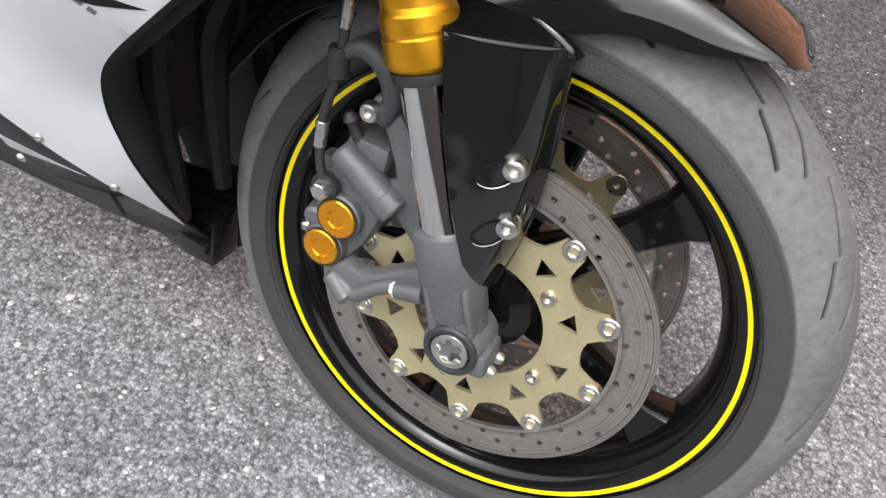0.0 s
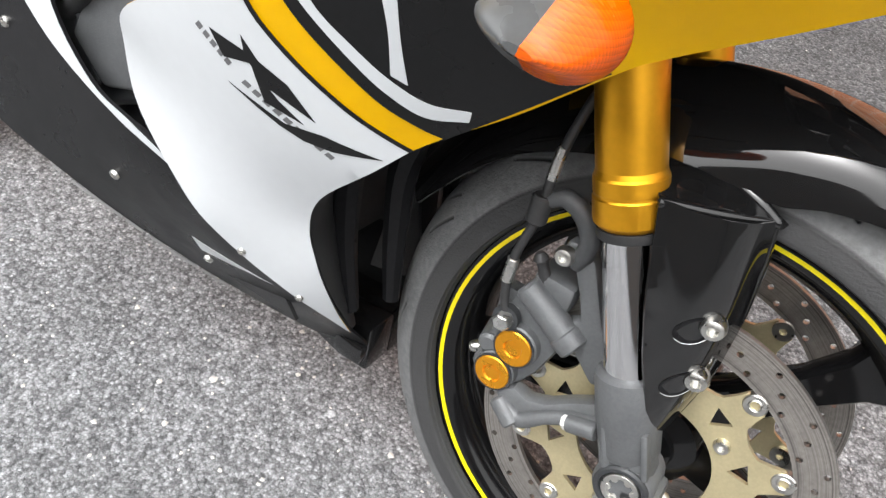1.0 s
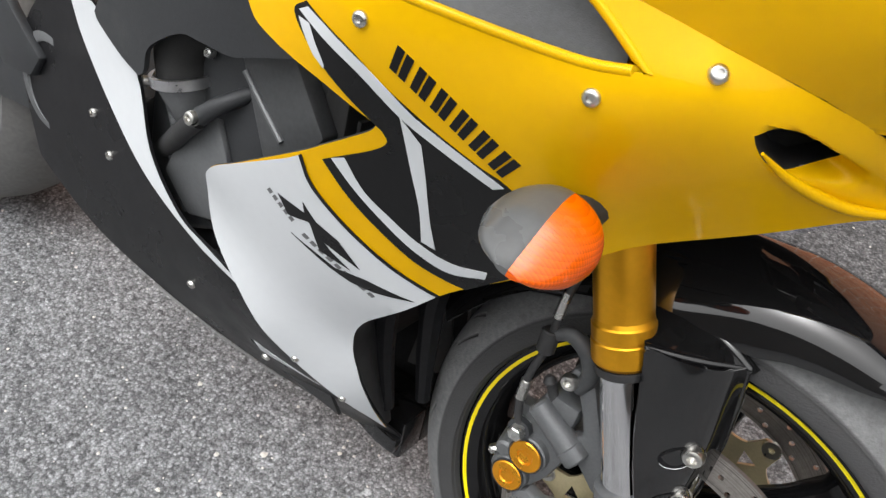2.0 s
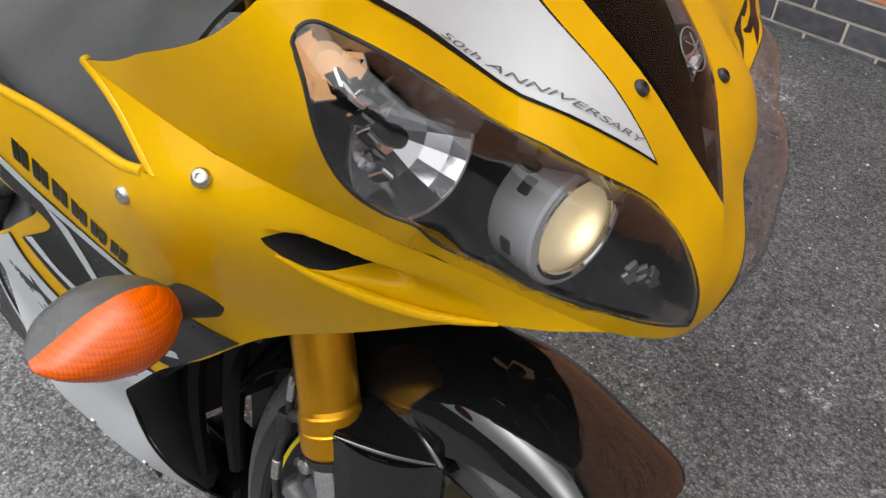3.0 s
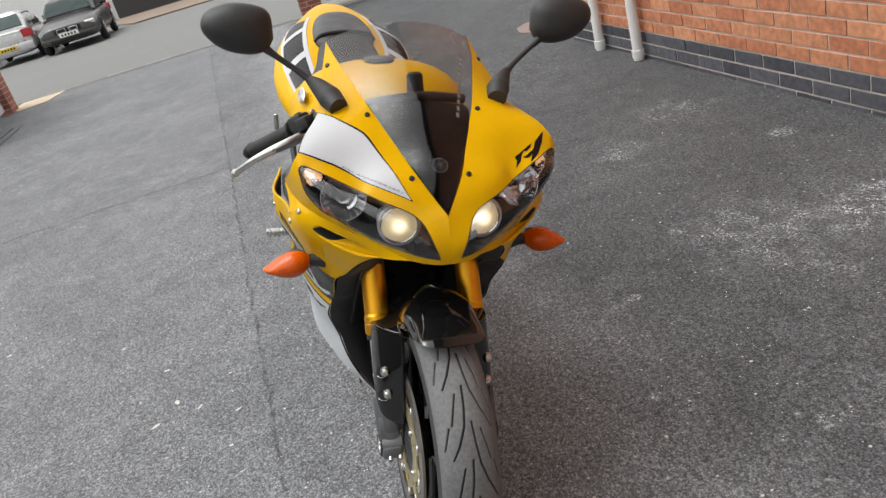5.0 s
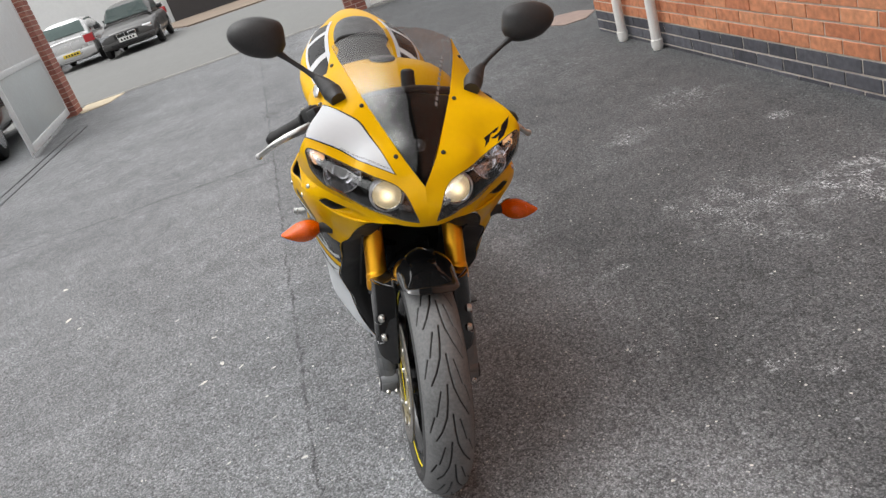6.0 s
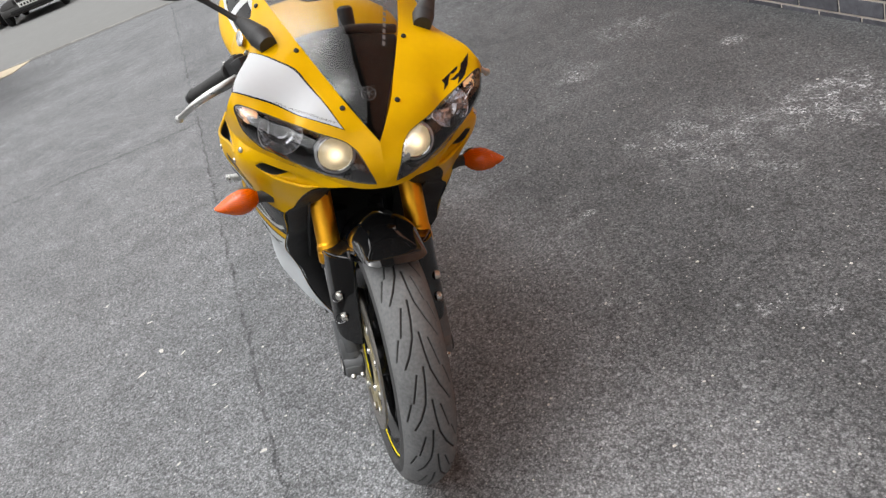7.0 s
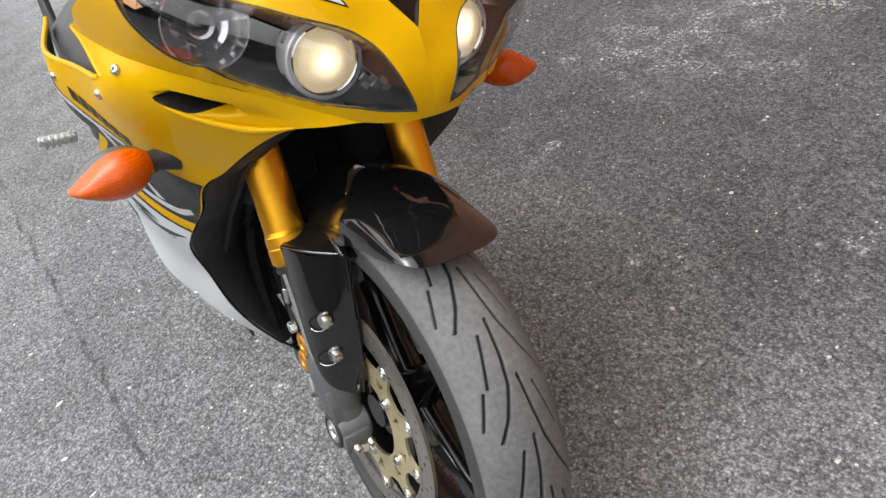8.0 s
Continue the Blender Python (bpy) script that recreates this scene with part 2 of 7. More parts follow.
class Form:
    """A smooth skin that lies over form lines, seen along n: a thin plate through them."""

    def __init__(self, n, lines, soft=1e-5):
        self.n = np.array(n, float) / np.linalg.norm(n)
        self.e1 = np.cross((0, 0, 1), self.n)
        self.e1 /= np.linalg.norm(self.e1)
        self.e2 = np.cross(self.n, self.e1)
        p = np.array([q for line in lines for q in line], float)
        self.c = np.stack([p @ self.e1, p @ self.e2], 1)
        h = p @ self.n
        k = len(p)
        m = np.zeros((k + 3, k + 3))
        m[:k, :k] = self.phi(self.c[:, None] - self.c[None]) + soft * np.eye(k)
        m[:k, k], m[:k, k + 1:] = 1, self.c
        m[k, :k], m[k + 1:, :k] = 1, self.c.T
        self.w = np.linalg.solve(m, np.append(h, np.zeros(3)))
        self.dents = []

    @staticmethod
    def phi(d):
        r2 = (d ** 2).sum(-1) + 1e-12
        return 0.5 * r2 * np.log(r2)

    def flat(self, p):
        p = np.atleast_2d(np.array(p, float))
        return np.stack([p @ self.e1, p @ self.e2], 1)

    def height(self, ab):
        ab = np.atleast_2d(ab)
        k = len(self.c)
        h = self.phi(ab[:, None] - self.c[None]) @ self.w[:k] + self.w[k] + ab @ self.w[k + 1:]
        for d in self.dents:
            h = h + d(ab)
        return h

    def at(self, ab, off=0.0):
        """Places on the skin, lifted off it by off along its own normal."""
        ab = np.atleast_2d(np.array(ab, float))
        h, e = self.height(ab), 1e-3
        gx = (self.height(ab + (e, 0)) - h) / e
        gy = (self.height(ab + (0, e)) - h) / e
        nn = self.n[None] - gx[:, None] * self.e1 - gy[:, None] * self.e2
        nn /= np.linalg.norm(nn, axis=1, keepdims=True)
        return ab[:, :1] * self.e1 + ab[:, 1:] * self.e2 + h[:, None] * self.n + off * nn


def inside(pt, loop):
    x, y = pt[:, 0], pt[:, 1]
    r = np.zeros(len(pt), bool)
    a, b = loop, np.roll(loop, -1, 0)
    for (x0, y0), (x1, y1) in zip(a, b):
        if y0 != y1:
            r ^= ((y0 > y) != (y1 > y)) & (x < (x1 - x0) * (y - y0) / (y1 - y0) + x0)
    return r


def mesh_2d(outer, holes, step, fine=None):
    """Triangles that fill an outline with holes; returns flat points and faces."""
    loops = [np.array(outer, float)] + [np.array(h, float) for h in holes]
    pts, edges = [], []
    for lp in loops:
        s = len(pts)
        pts += [tuple(v) for v in lp]
        edges += [(s + i, s + (i + 1) % len(lp)) for i in range(len(lp))]
    lo, hi = loops[0].min(0), loops[0].max(0)
    gx, gy = np.meshgrid(np.arange(lo[0] + step / 2, hi[0], step), np.arange(lo[1] + step / 2, hi[1], step))
    gx = gx + (np.arange(gx.shape[0]) % 2)[:, None] * step / 2
    g = np.stack([gx.ravel(), gy.ravel()], 1)
    if fine:
        x0, x1, y0, y1, d = fine
        g = g[~((g[:, 0] > x0) & (g[:, 0] < x1) & (g[:, 1] > y0) & (g[:, 1] < y1))]
        fx, fy = np.meshgrid(np.arange(x0, x1, d), np.arange(y0, y1, d))
        g = np.vstack([g, np.stack([fx.ravel(), fy.ravel()], 1)])
    keep = inside(g, loops[0])
    for lp in loops[1:]:
        keep &= ~inside(g, lp)
    edge_pts = np.array(pts)
    g = g[keep]
    if len(g):
        near = np.array([((edge_pts - q) ** 2).sum(1).min() for q in g])
        g = g[near > (0.35 * (fine[4] if fine else step)) ** 2]
    pts += [tuple(v) for v in g]
    v, _, f, *_ = delaunay_2d_cdt([Vector(q) for q in pts], edges, [], 0, 1e-7)
    v = np.array([tuple(q) for q in v])
    f = np.array([t[:3] for t in f])
    mid = v[f].mean(1)
    keep = inside(mid, loops[0])
    for lp in loops[1:]:
        keep &= ~inside(mid, lp)
    return v, f[keep]


def shell(top, faces, low=None):
    """A bmesh of a skin, and its underside and edges where low is given."""
    bm = bmesh.new()
    vt = [bm.verts.new(p) for p in top]
    for f in faces:
        bm.faces.new([vt[i] for i in f])
    if low is not None:
        vl = [bm.verts.new(p) for p in low]
        for f in faces:
            bm.faces.new([vl[i] for i in reversed(f)]).material_index = 1
        count = {}
        for f in faces:
            for i in range(3):
                a, b = f[i], f[(i + 1) % 3]
                count[(a, b)] = 1
        for a, b in list(count):
            if (b, a) not in count:
                bm.faces.new((vt[b], vt[a], vl[a], vl[b])).material_index = 1
    loose = [v for v in bm.verts if not v.link_faces]
    bmesh.ops.delete(bm, geom=loose, context="VERTS")
    bmesh.ops.recalc_face_normals(bm, faces=bm.faces)
    return bm


def panel(form, curves, holes=(), step=0.012, thick=0.003, lift=0.0, per=6, side=1, fine=None):
    """A moulded panel on a form inside an outline (3D curves, seen along the form's normal)."""
    outer = form.flat(loop_of(curves, per))
    v, f = mesh_2d(outer, [form.flat(loop_of(h, per)) for h in holes], step, fine)
    top, low = form.at(v, lift), form.at(v, lift - thick) if thick else None
    if side < 0:
        top = top * (1, -1, 1)
        low = low * (1, -1, 1) if low is not None else None
    return shell(top, f, low)


def part(name, bm, mat, parent, label="", smooth=40):
    """Links a bmesh as one mesh object under a thing or a part."""
    me = bpy.data.meshes.new(name)
    bm.to_mesh(me)
    bm.free()
    for m in mat if isinstance(mat, (list, tuple)) else [mat]:
        me.materials.append(m)
    if smooth:
        me.polygons.foreach_set("use_smooth", [True] * len(me.polygons))
        me.set_sharp_from_angle(angle=radians(smooth))
    ob = new(name, me)
    ob.parent = parent
    if label:
        tagged(ob, label)
    return ob


def thing(name, label, category, group="", kind="", m=None):
    ob = tagged(new(name), label, category, group, kind)
    ob.empty_display_size = 0.1
    if m is not None:
        ob.matrix_world = m
    return ob


def frame_to(a, b):
    """A turn that brings z onto the way from a to b, at a."""
    a, b = Vector(a), Vector(b)
    return Matrix.Translation(a) @ (b - a).to_track_quat("Z", "Y").to_matrix().to_4x4()


def lathe(profile, m=None, seg=48, close=False, bm=None, caps=True):
    """Turns (radius, height) round z, then moves by m."""
    bm = bm or bmesh.new()
    rings = []
    for r, z in profile:
        if r < 1e-6:
            rings.append([bm.verts.new((0, 0, z))])
        else:
            rings.append([bm.verts.new((r * math.cos(2 * math.pi * i / seg), r * math.sin(2 * math.pi * i / seg), z)) for i in range(seg)])
    made = [v for r in rings for v in r]
    pairs = list(zip(rings, rings[1:])) + ([(rings[-1], rings[0])] if close else [])
    for a, b in pairs:
        for i in range(seg):
            j = (i + 1) % seg
            f = [a[i % len(a)], a[j % len(a)], b[j % len(b)], b[i % len(b)]]
            f = list(dict.fromkeys(f))
            if len(f) > 2:
                bm.faces.new(f)
    if caps and not close:
        for r in (rings[0], rings[-1]):
            if len(r) > 1:
                bm.faces.new(r if r is rings[-1] else r[::-1])
    if m is not None:
        bmesh.ops.transform(bm, matrix=m, verts=made)
    bmesh.ops.recalc_face_normals(bm, faces=bm.faces)
    return bm


def rod(a, b, r, r2=None, seg=16, bev=0.0, bm=None):
    """A round bar from a to b with eased ends."""
    L = (Vector(b) - Vector(a)).length
    r2 = r if r2 is None else r2
    e = min(bev or 0.1 * min(r, r2), L / 3)
    return lathe([(0, 0), (r - e, 0), (r, e), (r2, L - e), (r2 - e, L), (0, L)], frame_to(a, b), seg, bm=bm)


def pipe(points, r, seg=10, per=6, bm=None, ends=True):
    """A bent round tube along a smooth line; r may be a list."""
    bm = bm or bmesh.new()
    p = [Vector(v) for v in spline(points, per)]
    rr = np.interp(np.linspace(0, 1, len(p)), np.linspace(0, 1, len(r)), r) if isinstance(r, (list, tuple)) else [r] * len(p)
    up = Vector((0.13, 0.27, 0.95))
    rings = []
    for i, c in enumerate(p):
        d = (p[min(i + 1, len(p) - 1)] - p[max(i - 1, 0)]).normalized()
        s = d.cross(up).normalized()
        u = s.cross(d)
        rings.append([bm.verts.new(c + (s * math.cos(a) + u * math.sin(a)) * rr[i]) for a in (2 * math.pi * k / seg for k in range(seg))])
    for a, b in zip(rings, rings[1:]):
        for i in range(seg):
            bm.faces.new((a[i], a[(i + 1) % seg], b[(i + 1) % seg], b[i]))
    if ends:
        bm.faces.new(rings[0][::-1])
        bm.faces.new(rings[-1])
    bmesh.ops.recalc_face_normals(bm, faces=bm.faces)
    return bm


def block(lo, hi, bev=0.003, m=None, bm=None, seg=2):
    """A box with eased edges."""
    b = bmesh.new()
    bmesh.ops.create_cube(b, size=1)
    s = [h - l for l, h in zip(lo, hi)]
    c = [(h + l) / 2 for l, h in zip(lo, hi)]
    bmesh.ops.transform(b, matrix=Matrix.Translation(c) @ Matrix.Diagonal((*s, 1)), verts=b.verts)
    if bev:
        bmesh.ops.bevel(b, geom=b.edges, offset=min(bev, 0.4 * min(s)), segments=seg, affect="EDGES", profile=0.5)
    if m is not None:
        bmesh.ops.transform(b, matrix=m, verts=b.verts)
    return join(bm, b)


def join(bm, b):
    """Adds the bmesh b to bm."""
    if bm is None:
        return b
    me = bpy.data.meshes.new("tmp")
    b.to_mesh(me)
    b.free()
    bm.from_mesh(me)
    bpy.data.meshes.remove(me)
    return bm


def slab(outline, a, b, axis=1, bev=0.0, holes=(), step=1.0, bm=None):
    """A plate from a flat outline, from a to b along an axis (1: outline in x, z; 2: in x, y; 0: in y, z)."""
    v, f = mesh_2d(outline, holes, step)

    def lift(q, h):
        return [(h, x, y) if axis == 0 else (x, h, y) if axis == 1 else (x, y, h) for x, y in q]
    s = shell(lift(v, a), f, lift(v, b))
    if bev:
        edges = [e for e in s.edges if len(e.link_faces) == 2 and e.calc_face_angle(0) > 0.9]
        bmesh.ops.bevel(s, geom=edges, offset=bev, segments=2, affect="EDGES", profile=0.5)
    return join(bm, s)


def ease(v):
    v = np.clip(v, 0, 1)
    return v * v * (3 - 2 * v)


def ring_pts(r, n, cx=0.0, cy=0.0, start=0.0):
    return [(cx + r * math.cos(start + 2 * math.pi * i / n), cy + r * math.sin(start + 2 * math.pi * i / n)) for i in range(n)]


def bolt(at, way, r=0.006, h=0.005, bm=None, dome=True):
    """A button-head screw with a socket."""
    m = frame_to(at, Vector(at) + Vector(way))
    return lathe([(0, -0.002), (r, -0.002), (r, h * 0.35), (r * 0.8, h * 0.85), (r * 0.5, h), (r * 0.42, h), (r * 0.4, h * 0.45), (0, h * 0.45)], m, 14, bm=bm)


# ---- the yard: tarmac, brick wall ----
def asphalt():
    m = bpy.data.materials.new("worn_tarmac")
    m.use_nodes = True
    n, l = m.node_tree.nodes, m.node_tree.links
    p = n["Principled BSDF"]
    geo = n.new("ShaderNodeNewGeometry")

    def noise_tex(scale, detail=4.0, rough=0.6):
        t = n.new("ShaderNodeTexNoise")
        t.inputs["Scale"].default_value, t.inputs["Detail"].default_value, t.inputs["Roughness"].default_value = scale, detail, rough
        l.new(geo.outputs["Position"], t.inputs["Vector"])
        return t.outputs["Fac"]

    def span(v, a, b, c, d, kind="LINEAR"):
        r = n.new("ShaderNodeMapRange")
        r.interpolation_type = kind
        for k, x in zip(("From Min", "From Max", "To Min", "To Max"), (a, b, c, d)):
            r.inputs[k].default_value = x
        l.new(v, r.inputs["Value"])
        return r.outputs[0]

    def op(kind, a, b):
        r = n.new("ShaderNodeMath")
        r.operation = kind
        for k, x in enumerate((a, b)):
            if isinstance(x, (int, float)):
                r.inputs[k].default_value = x
            else:
                l.new(x, r.inputs[k])
        return r.outputs[0]

    warp = n.new("ShaderNodeTexNoise")
    warp.inputs["Scale"].default_value, warp.inputs["Detail"].default_value = 260, 2
    l.new(geo.outputs["Position"], warp.inputs["Vector"])
    push = n.new("ShaderNodeVectorMath")
    push.operation = "MULTIPLY_ADD"
    l.new(warp.outputs["Color"], push.inputs[0])
    push.inputs[1].default_value = (0.005, 0.005, 0.005)
    l.new(geo.outputs["Position"], push.inputs[2])

    def chips(scale):
        v = n.new("ShaderNodeTexVoronoi")
        v.inputs["Scale"].default_value, v.inputs["Randomness"].default_value = scale, 1.0
        l.new(push.outputs[0], v.inputs["Vector"])
        return v
    stones, small = chips(190), chips(430)
    dark = op("MULTIPLY", span(stones.outputs["Distance"], 0.1, 0.75, 1.06, 0.55), span(small.outputs["Distance"], 0.1, 0.8, 1.09, 0.70))
    fine_sep = n.new("ShaderNodeSeparateColor")
    l.new(small.outputs["Color"], fine_sep.inputs[0])
    dark = op("MULTIPLY", dark, span(fine_sep.outputs["Green"], 0, 1, 0.78, 1.24))
    sep = n.new("ShaderNodeSeparateColor")
    l.new(stones.outputs["Color"], sep.inputs[0])
    tone = span(sep.outputs["Red"], 0, 1, 0.58, 1.42)
    # clumps of coarse stone, a hand's width and a thumb's width across
    tone = op("MULTIPLY", tone, op("MULTIPLY", span(noise_tex(62, 3, 0.75), 0.34, 0.66, 0.66, 1.34), span(noise_tex(135, 2, 0.7), 0.34, 0.66, 0.80, 1.20)))
    patches = span(noise_tex(1.3, 7, 0.62), 0.35, 0.65, 0.88, 1.12)
    blot = span(noise_tex(7, 6, 0.72), 0.3, 0.7, 0.80, 1.2)
    fleck = span(noise_tex(60, 2), 0.695, 0.75, 0.0, 1.0)
    scuff = op("MULTIPLY", span(noise_tex(2.3, 3), 0.56, 0.72, 0, 1), span(noise_tex(38, 6, 0.75), 0.52, 0.66, 0, 0.15))
    # white crumbs trodden into the surface, one here and there
    for scale, rare, size, k in ((46, 0.955, 0.16, 0.55), (17, 0.93, 0.13, 0.40)):
        crumb = chips(scale)
        pick = n.new("ShaderNodeSeparateColor")
        l.new(crumb.outputs["Color"], pick.inputs[0])
        spot = op("MULTIPLY", span(pick.outputs["Blue"], rare, rare + 0.01, 0, 1), span(crumb.outputs["Distance"], size * 0.5, size, k, 0))
        scuff = op("ADD", scuff, spot)
    # older, paler tarmac on the far side of a cracked joint that runs along the yard
    xyz = n.new("ShaderNodeSeparateXYZ")
    l.new(geo.outputs["Position"], xyz.inputs[0])
    wob = op("ADD", span(noise_tex(6, 4), 0.2, 0.8, -0.018, 0.018), span(noise_tex(48, 4, 0.7), 0.2, 0.8, -0.009, 0.009))
    joint_y = op("ADD", op("ADD", xyz.outputs["Y"], op("MULTIPLY", xyz.outputs["X"], -0.037)), wob)
    old = span(joint_y, -0.336, -0.318, 1.0, 0.0)
    crack = op("MULTIPLY", span(joint_y, -0.334, -0.327, 0, 1), span(joint_y, -0.324, -0.316, 1, 0))
    crack = op("MULTIPLY", crack, span(noise_tex(9, 3), 0.36, 0.56, 0.25, 1.0))
    cross_x = op("ADD", xyz.outputs["X"], op("MULTIPLY", wob, 2.2))
    cross = op("MULTIPLY", op("MULTIPLY", span(cross_x, -4.09, -4.07, 0, 1), span(cross_x, -4.05, -4.03, 1, 0)), span(xyz.outputs["Y"], -0.5, -0.42, 0.5, 0))
    crack = op("MAXIMUM", crack, cross)

    def blob(x, y, r, strength, fine):
        """A spill of pale dust round a place."""
        far = n.new("ShaderNodeVectorMath")
        far.operation = "DISTANCE"
        l.new(geo.outputs["Position"], far.inputs[0])
        far.inputs[1].default_value = (x, y, 0)
        return op("MULTIPLY", span(far.outputs["Value"], r * 0.25, r, strength, 0.0, "SMOOTHSTEP"), span(noise_tex(fine, 6, 0.85), 0.50, 0.60, 0.0, 1.0))
    clump = span(noise_tex(11, 6, 0.75), 0.46, 0.60, 0.08, 1.3)
    # dragged scrapes, long in one direction
    drag = n.new("ShaderNodeMapping")
    drag.inputs["Rotation"].default_value, drag.inputs["Scale"].default_value = (0, 0, radians(28)), (12, 70, 40)
    l.new(geo.outputs["Position"], drag.inputs["Vector"])
    scrape = n.new("ShaderNodeTexNoise")
    scrape.inputs["Scale"].default_value, scrape.inputs["Detail"].default_value, scrape.inputs["Roughness"].default_value = 1.0, 5.0, 0.7
    l.new(drag.outputs[0], scrape.inputs["Vector"])
    clump = op("ADD", clump, span(scrape.outputs["Fac"], 0.58, 0.66, 0.0, 0.9))
    for x, y, r, k, fine in ((-0.677, 0.852, 0.045, 3.2, 70), (-0.65, 0.79, 0.05, 0.6, 110), (-0.82, 1.40, 0.38, 0.6, 90), (-0.46, 1.43, 0.22, 0.4, 80), (-0.64, 1.84, 0.34, 1.1, 75), (-2.2, 1.9, 0.3, 0.5, 60), (-1.9, 1.45, 0.16, 0.8, 60),
                             (-0.258, 0.335, 0.055, 1.1, 60), (-1.49, 2.02, 0.09, 0.9, 60), (0.10, 0.965, 0.06, 0.9, 60), (-1.0, 1.21, 0.05, 0.9, 60), (0.19, 1.06, 0.05, 0.8, 60), (-0.2, 0.66, 0.03, 1.6, 70),
                             (-6.2, 0.9, 1.2, 0.25, 14), (-4.0, 1.6, 0.9, 0.15, 18), (-0.45, 0.80, 0.3, 0.07, 30), (0.0, 1.15, 0.3, 0.08, 30)):
        scuff = op("ADD", scuff, op("MULTIPLY", blob(x, y, r, k, fine), clump))
    base = op("MULTIPLY", op("MULTIPLY", dark, tone), op("MULTIPLY", patches, blot))
    # painted into the colour: lift against the bike's shadow, shade deepening towards the wall
    shade_y = op("ADD", xyz.outputs["Y"], span(noise_tex(2.2, 4), 0.25, 0.75, -0.16, 0.16))
    base = op("MULTIPLY", base, op("ADD", op("MULTIPLY", old, 0.10), op("MULTIPLY", span(shade_y, -0.28, 0.12, 1.0, 1.26, "SMOOTHSTEP"), span(shade_y, 0.38, 0.95, 1.0, 0.45, "SMOOTHSTEP"))))
    base = op("MULTIPLY", base, op("SUBTRACT", 1.0, op("MULTIPLY", crack, 0.55)))
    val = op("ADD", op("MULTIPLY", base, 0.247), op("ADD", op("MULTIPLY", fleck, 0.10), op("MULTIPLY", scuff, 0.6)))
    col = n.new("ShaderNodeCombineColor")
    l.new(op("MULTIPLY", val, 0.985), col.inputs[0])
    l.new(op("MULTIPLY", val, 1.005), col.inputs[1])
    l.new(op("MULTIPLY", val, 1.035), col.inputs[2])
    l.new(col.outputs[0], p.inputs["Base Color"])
    p.inputs["Roughness"].default_value = 0.72
    p.inputs["Specular IOR Level"].default_value = 0.10
    b = n.new("ShaderNodeBump")
    b.inputs["Strength"].default_value, b.inputs["Distance"].default_value = 0.6, 0.003
    l.new(stones.outputs["Distance"], b.inputs["Height"])
    b.invert = True
    l.new(b.outputs[0], p.inputs["Normal"])
    return m


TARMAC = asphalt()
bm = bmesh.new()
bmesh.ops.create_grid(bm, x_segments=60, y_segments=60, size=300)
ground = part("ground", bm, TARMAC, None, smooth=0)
tagged(ground, "grey worn tarmac with pale scuffs and flecks of grit", "ground", kind="structure")



def brick_material(name, dark, light, islands=False, spot=0.12):
    m = bpy.data.materials.new(name)
    m.use_nodes = True
    n, k = m.node_tree.nodes, m.node_tree.links
    p = n["Principled BSDF"]
    pick = n.new("ShaderNodeNewGeometry").outputs["Random Per Island"] if islands else n.new("ShaderNodeObjectInfo").outputs["Random"]
    ramp = n.new("ShaderNodeMix")
    ramp.data_type = "RGBA"
    ramp.inputs["A"].default_value, ramp.inputs["B"].default_value = (*dark, 1), (*light, 1)
    k.new(pick, ramp.inputs["Factor"])
    geo = n.new("ShaderNodeNewGeometry")
    t = n.new("ShaderNodeTexNoise")
    t.inputs["Scale"].default_value, t.inputs["Detail"].default_value = 28, 6
    k.new(geo.outputs["Position"], t.inputs["Vector"])
    r = n.new("ShaderNodeMapRange")
    for key, v in zip(("From Min", "From Max", "To Min", "To Max"), (0.3, 0.7, 1 - 2.2 * spot, 1 + 2.2 * spot)):
        r.inputs[key].default_value = v
    k.new(t.outputs["Fac"], r.inputs["Value"])
    s = n.new("ShaderNodeVectorMath")
    s.operation = "SCALE"
    k.new(ramp.outputs["Result"], s.inputs[0])
    k.new(r.outputs[0], s.inputs["Scale"])
    k.new(s.outputs[0], p.inputs["Base Color"])
    p.inputs["Roughness"].default_value = 0.85
    b = n.new("ShaderNodeBump")
    b.inputs["Strength"].default_value, b.inputs["Distance"].default_value = 0.5, 0.004
    t2 = n.new("ShaderNodeTexNoise")
    t2.inputs["Scale"].default_value, t2.inputs["Detail"].default_value = 120, 4
    k.new(geo.outputs["Position"], t2.inputs["Vector"])
    k.new(t2.outputs["Fac"], b.inputs["Height"])
    k.new(b.outputs[0], p.inputs["Normal"])
    return m


WALL_Y, WALL_X0, WALL_X1, WALL_H = 2.355, -4.47, 7.0, 5.8
BL, BH, JT = 0.24, 0.0752, 0.011
MORTAR = material("pale_mortar", (0.60, 0.54, 0.47), 0.9, vary=0.15, scale=30, bump=0.4, bump_scale=300)
RED = brick_material("red_brick", (0.44, 0.155, 0.075), (0.60, 0.27, 0.14))
RED_FAR = brick_material("red_brick_far", (0.44, 0.155, 0.075), (0.60, 0.27, 0.14), True)
BLUE = brick_material("blue_engineering_brick", (0.05, 0.05, 0.06), (0.10, 0.10, 0.115))
SOFFIT = material("dark_stained_soffit", (0.016, 0.014, 0.013), 0.7, vary=0.25, scale=5)
wall_north = part("wall_north", block((WALL_X0 + 0.006, WALL_Y + 0.0005, -0.05), (WALL_X1, WALL_Y + 0.25, WALL_H), 0), MORTAR, None, smooth=0)
tagged(wall_north, "red brick building wall on a blue engineering brick base", "wall", kind="structure")
wall_east = part("wall_east", block((WALL_X0 + 0.006, WALL_Y + 0.26, -0.05), (WALL_X0 + 0.25, 9.0, WALL_H), 0), RED_FAR, None, smooth=0)
tagged(wall_east, "red brick gable end of the building", "wall", kind="structure")
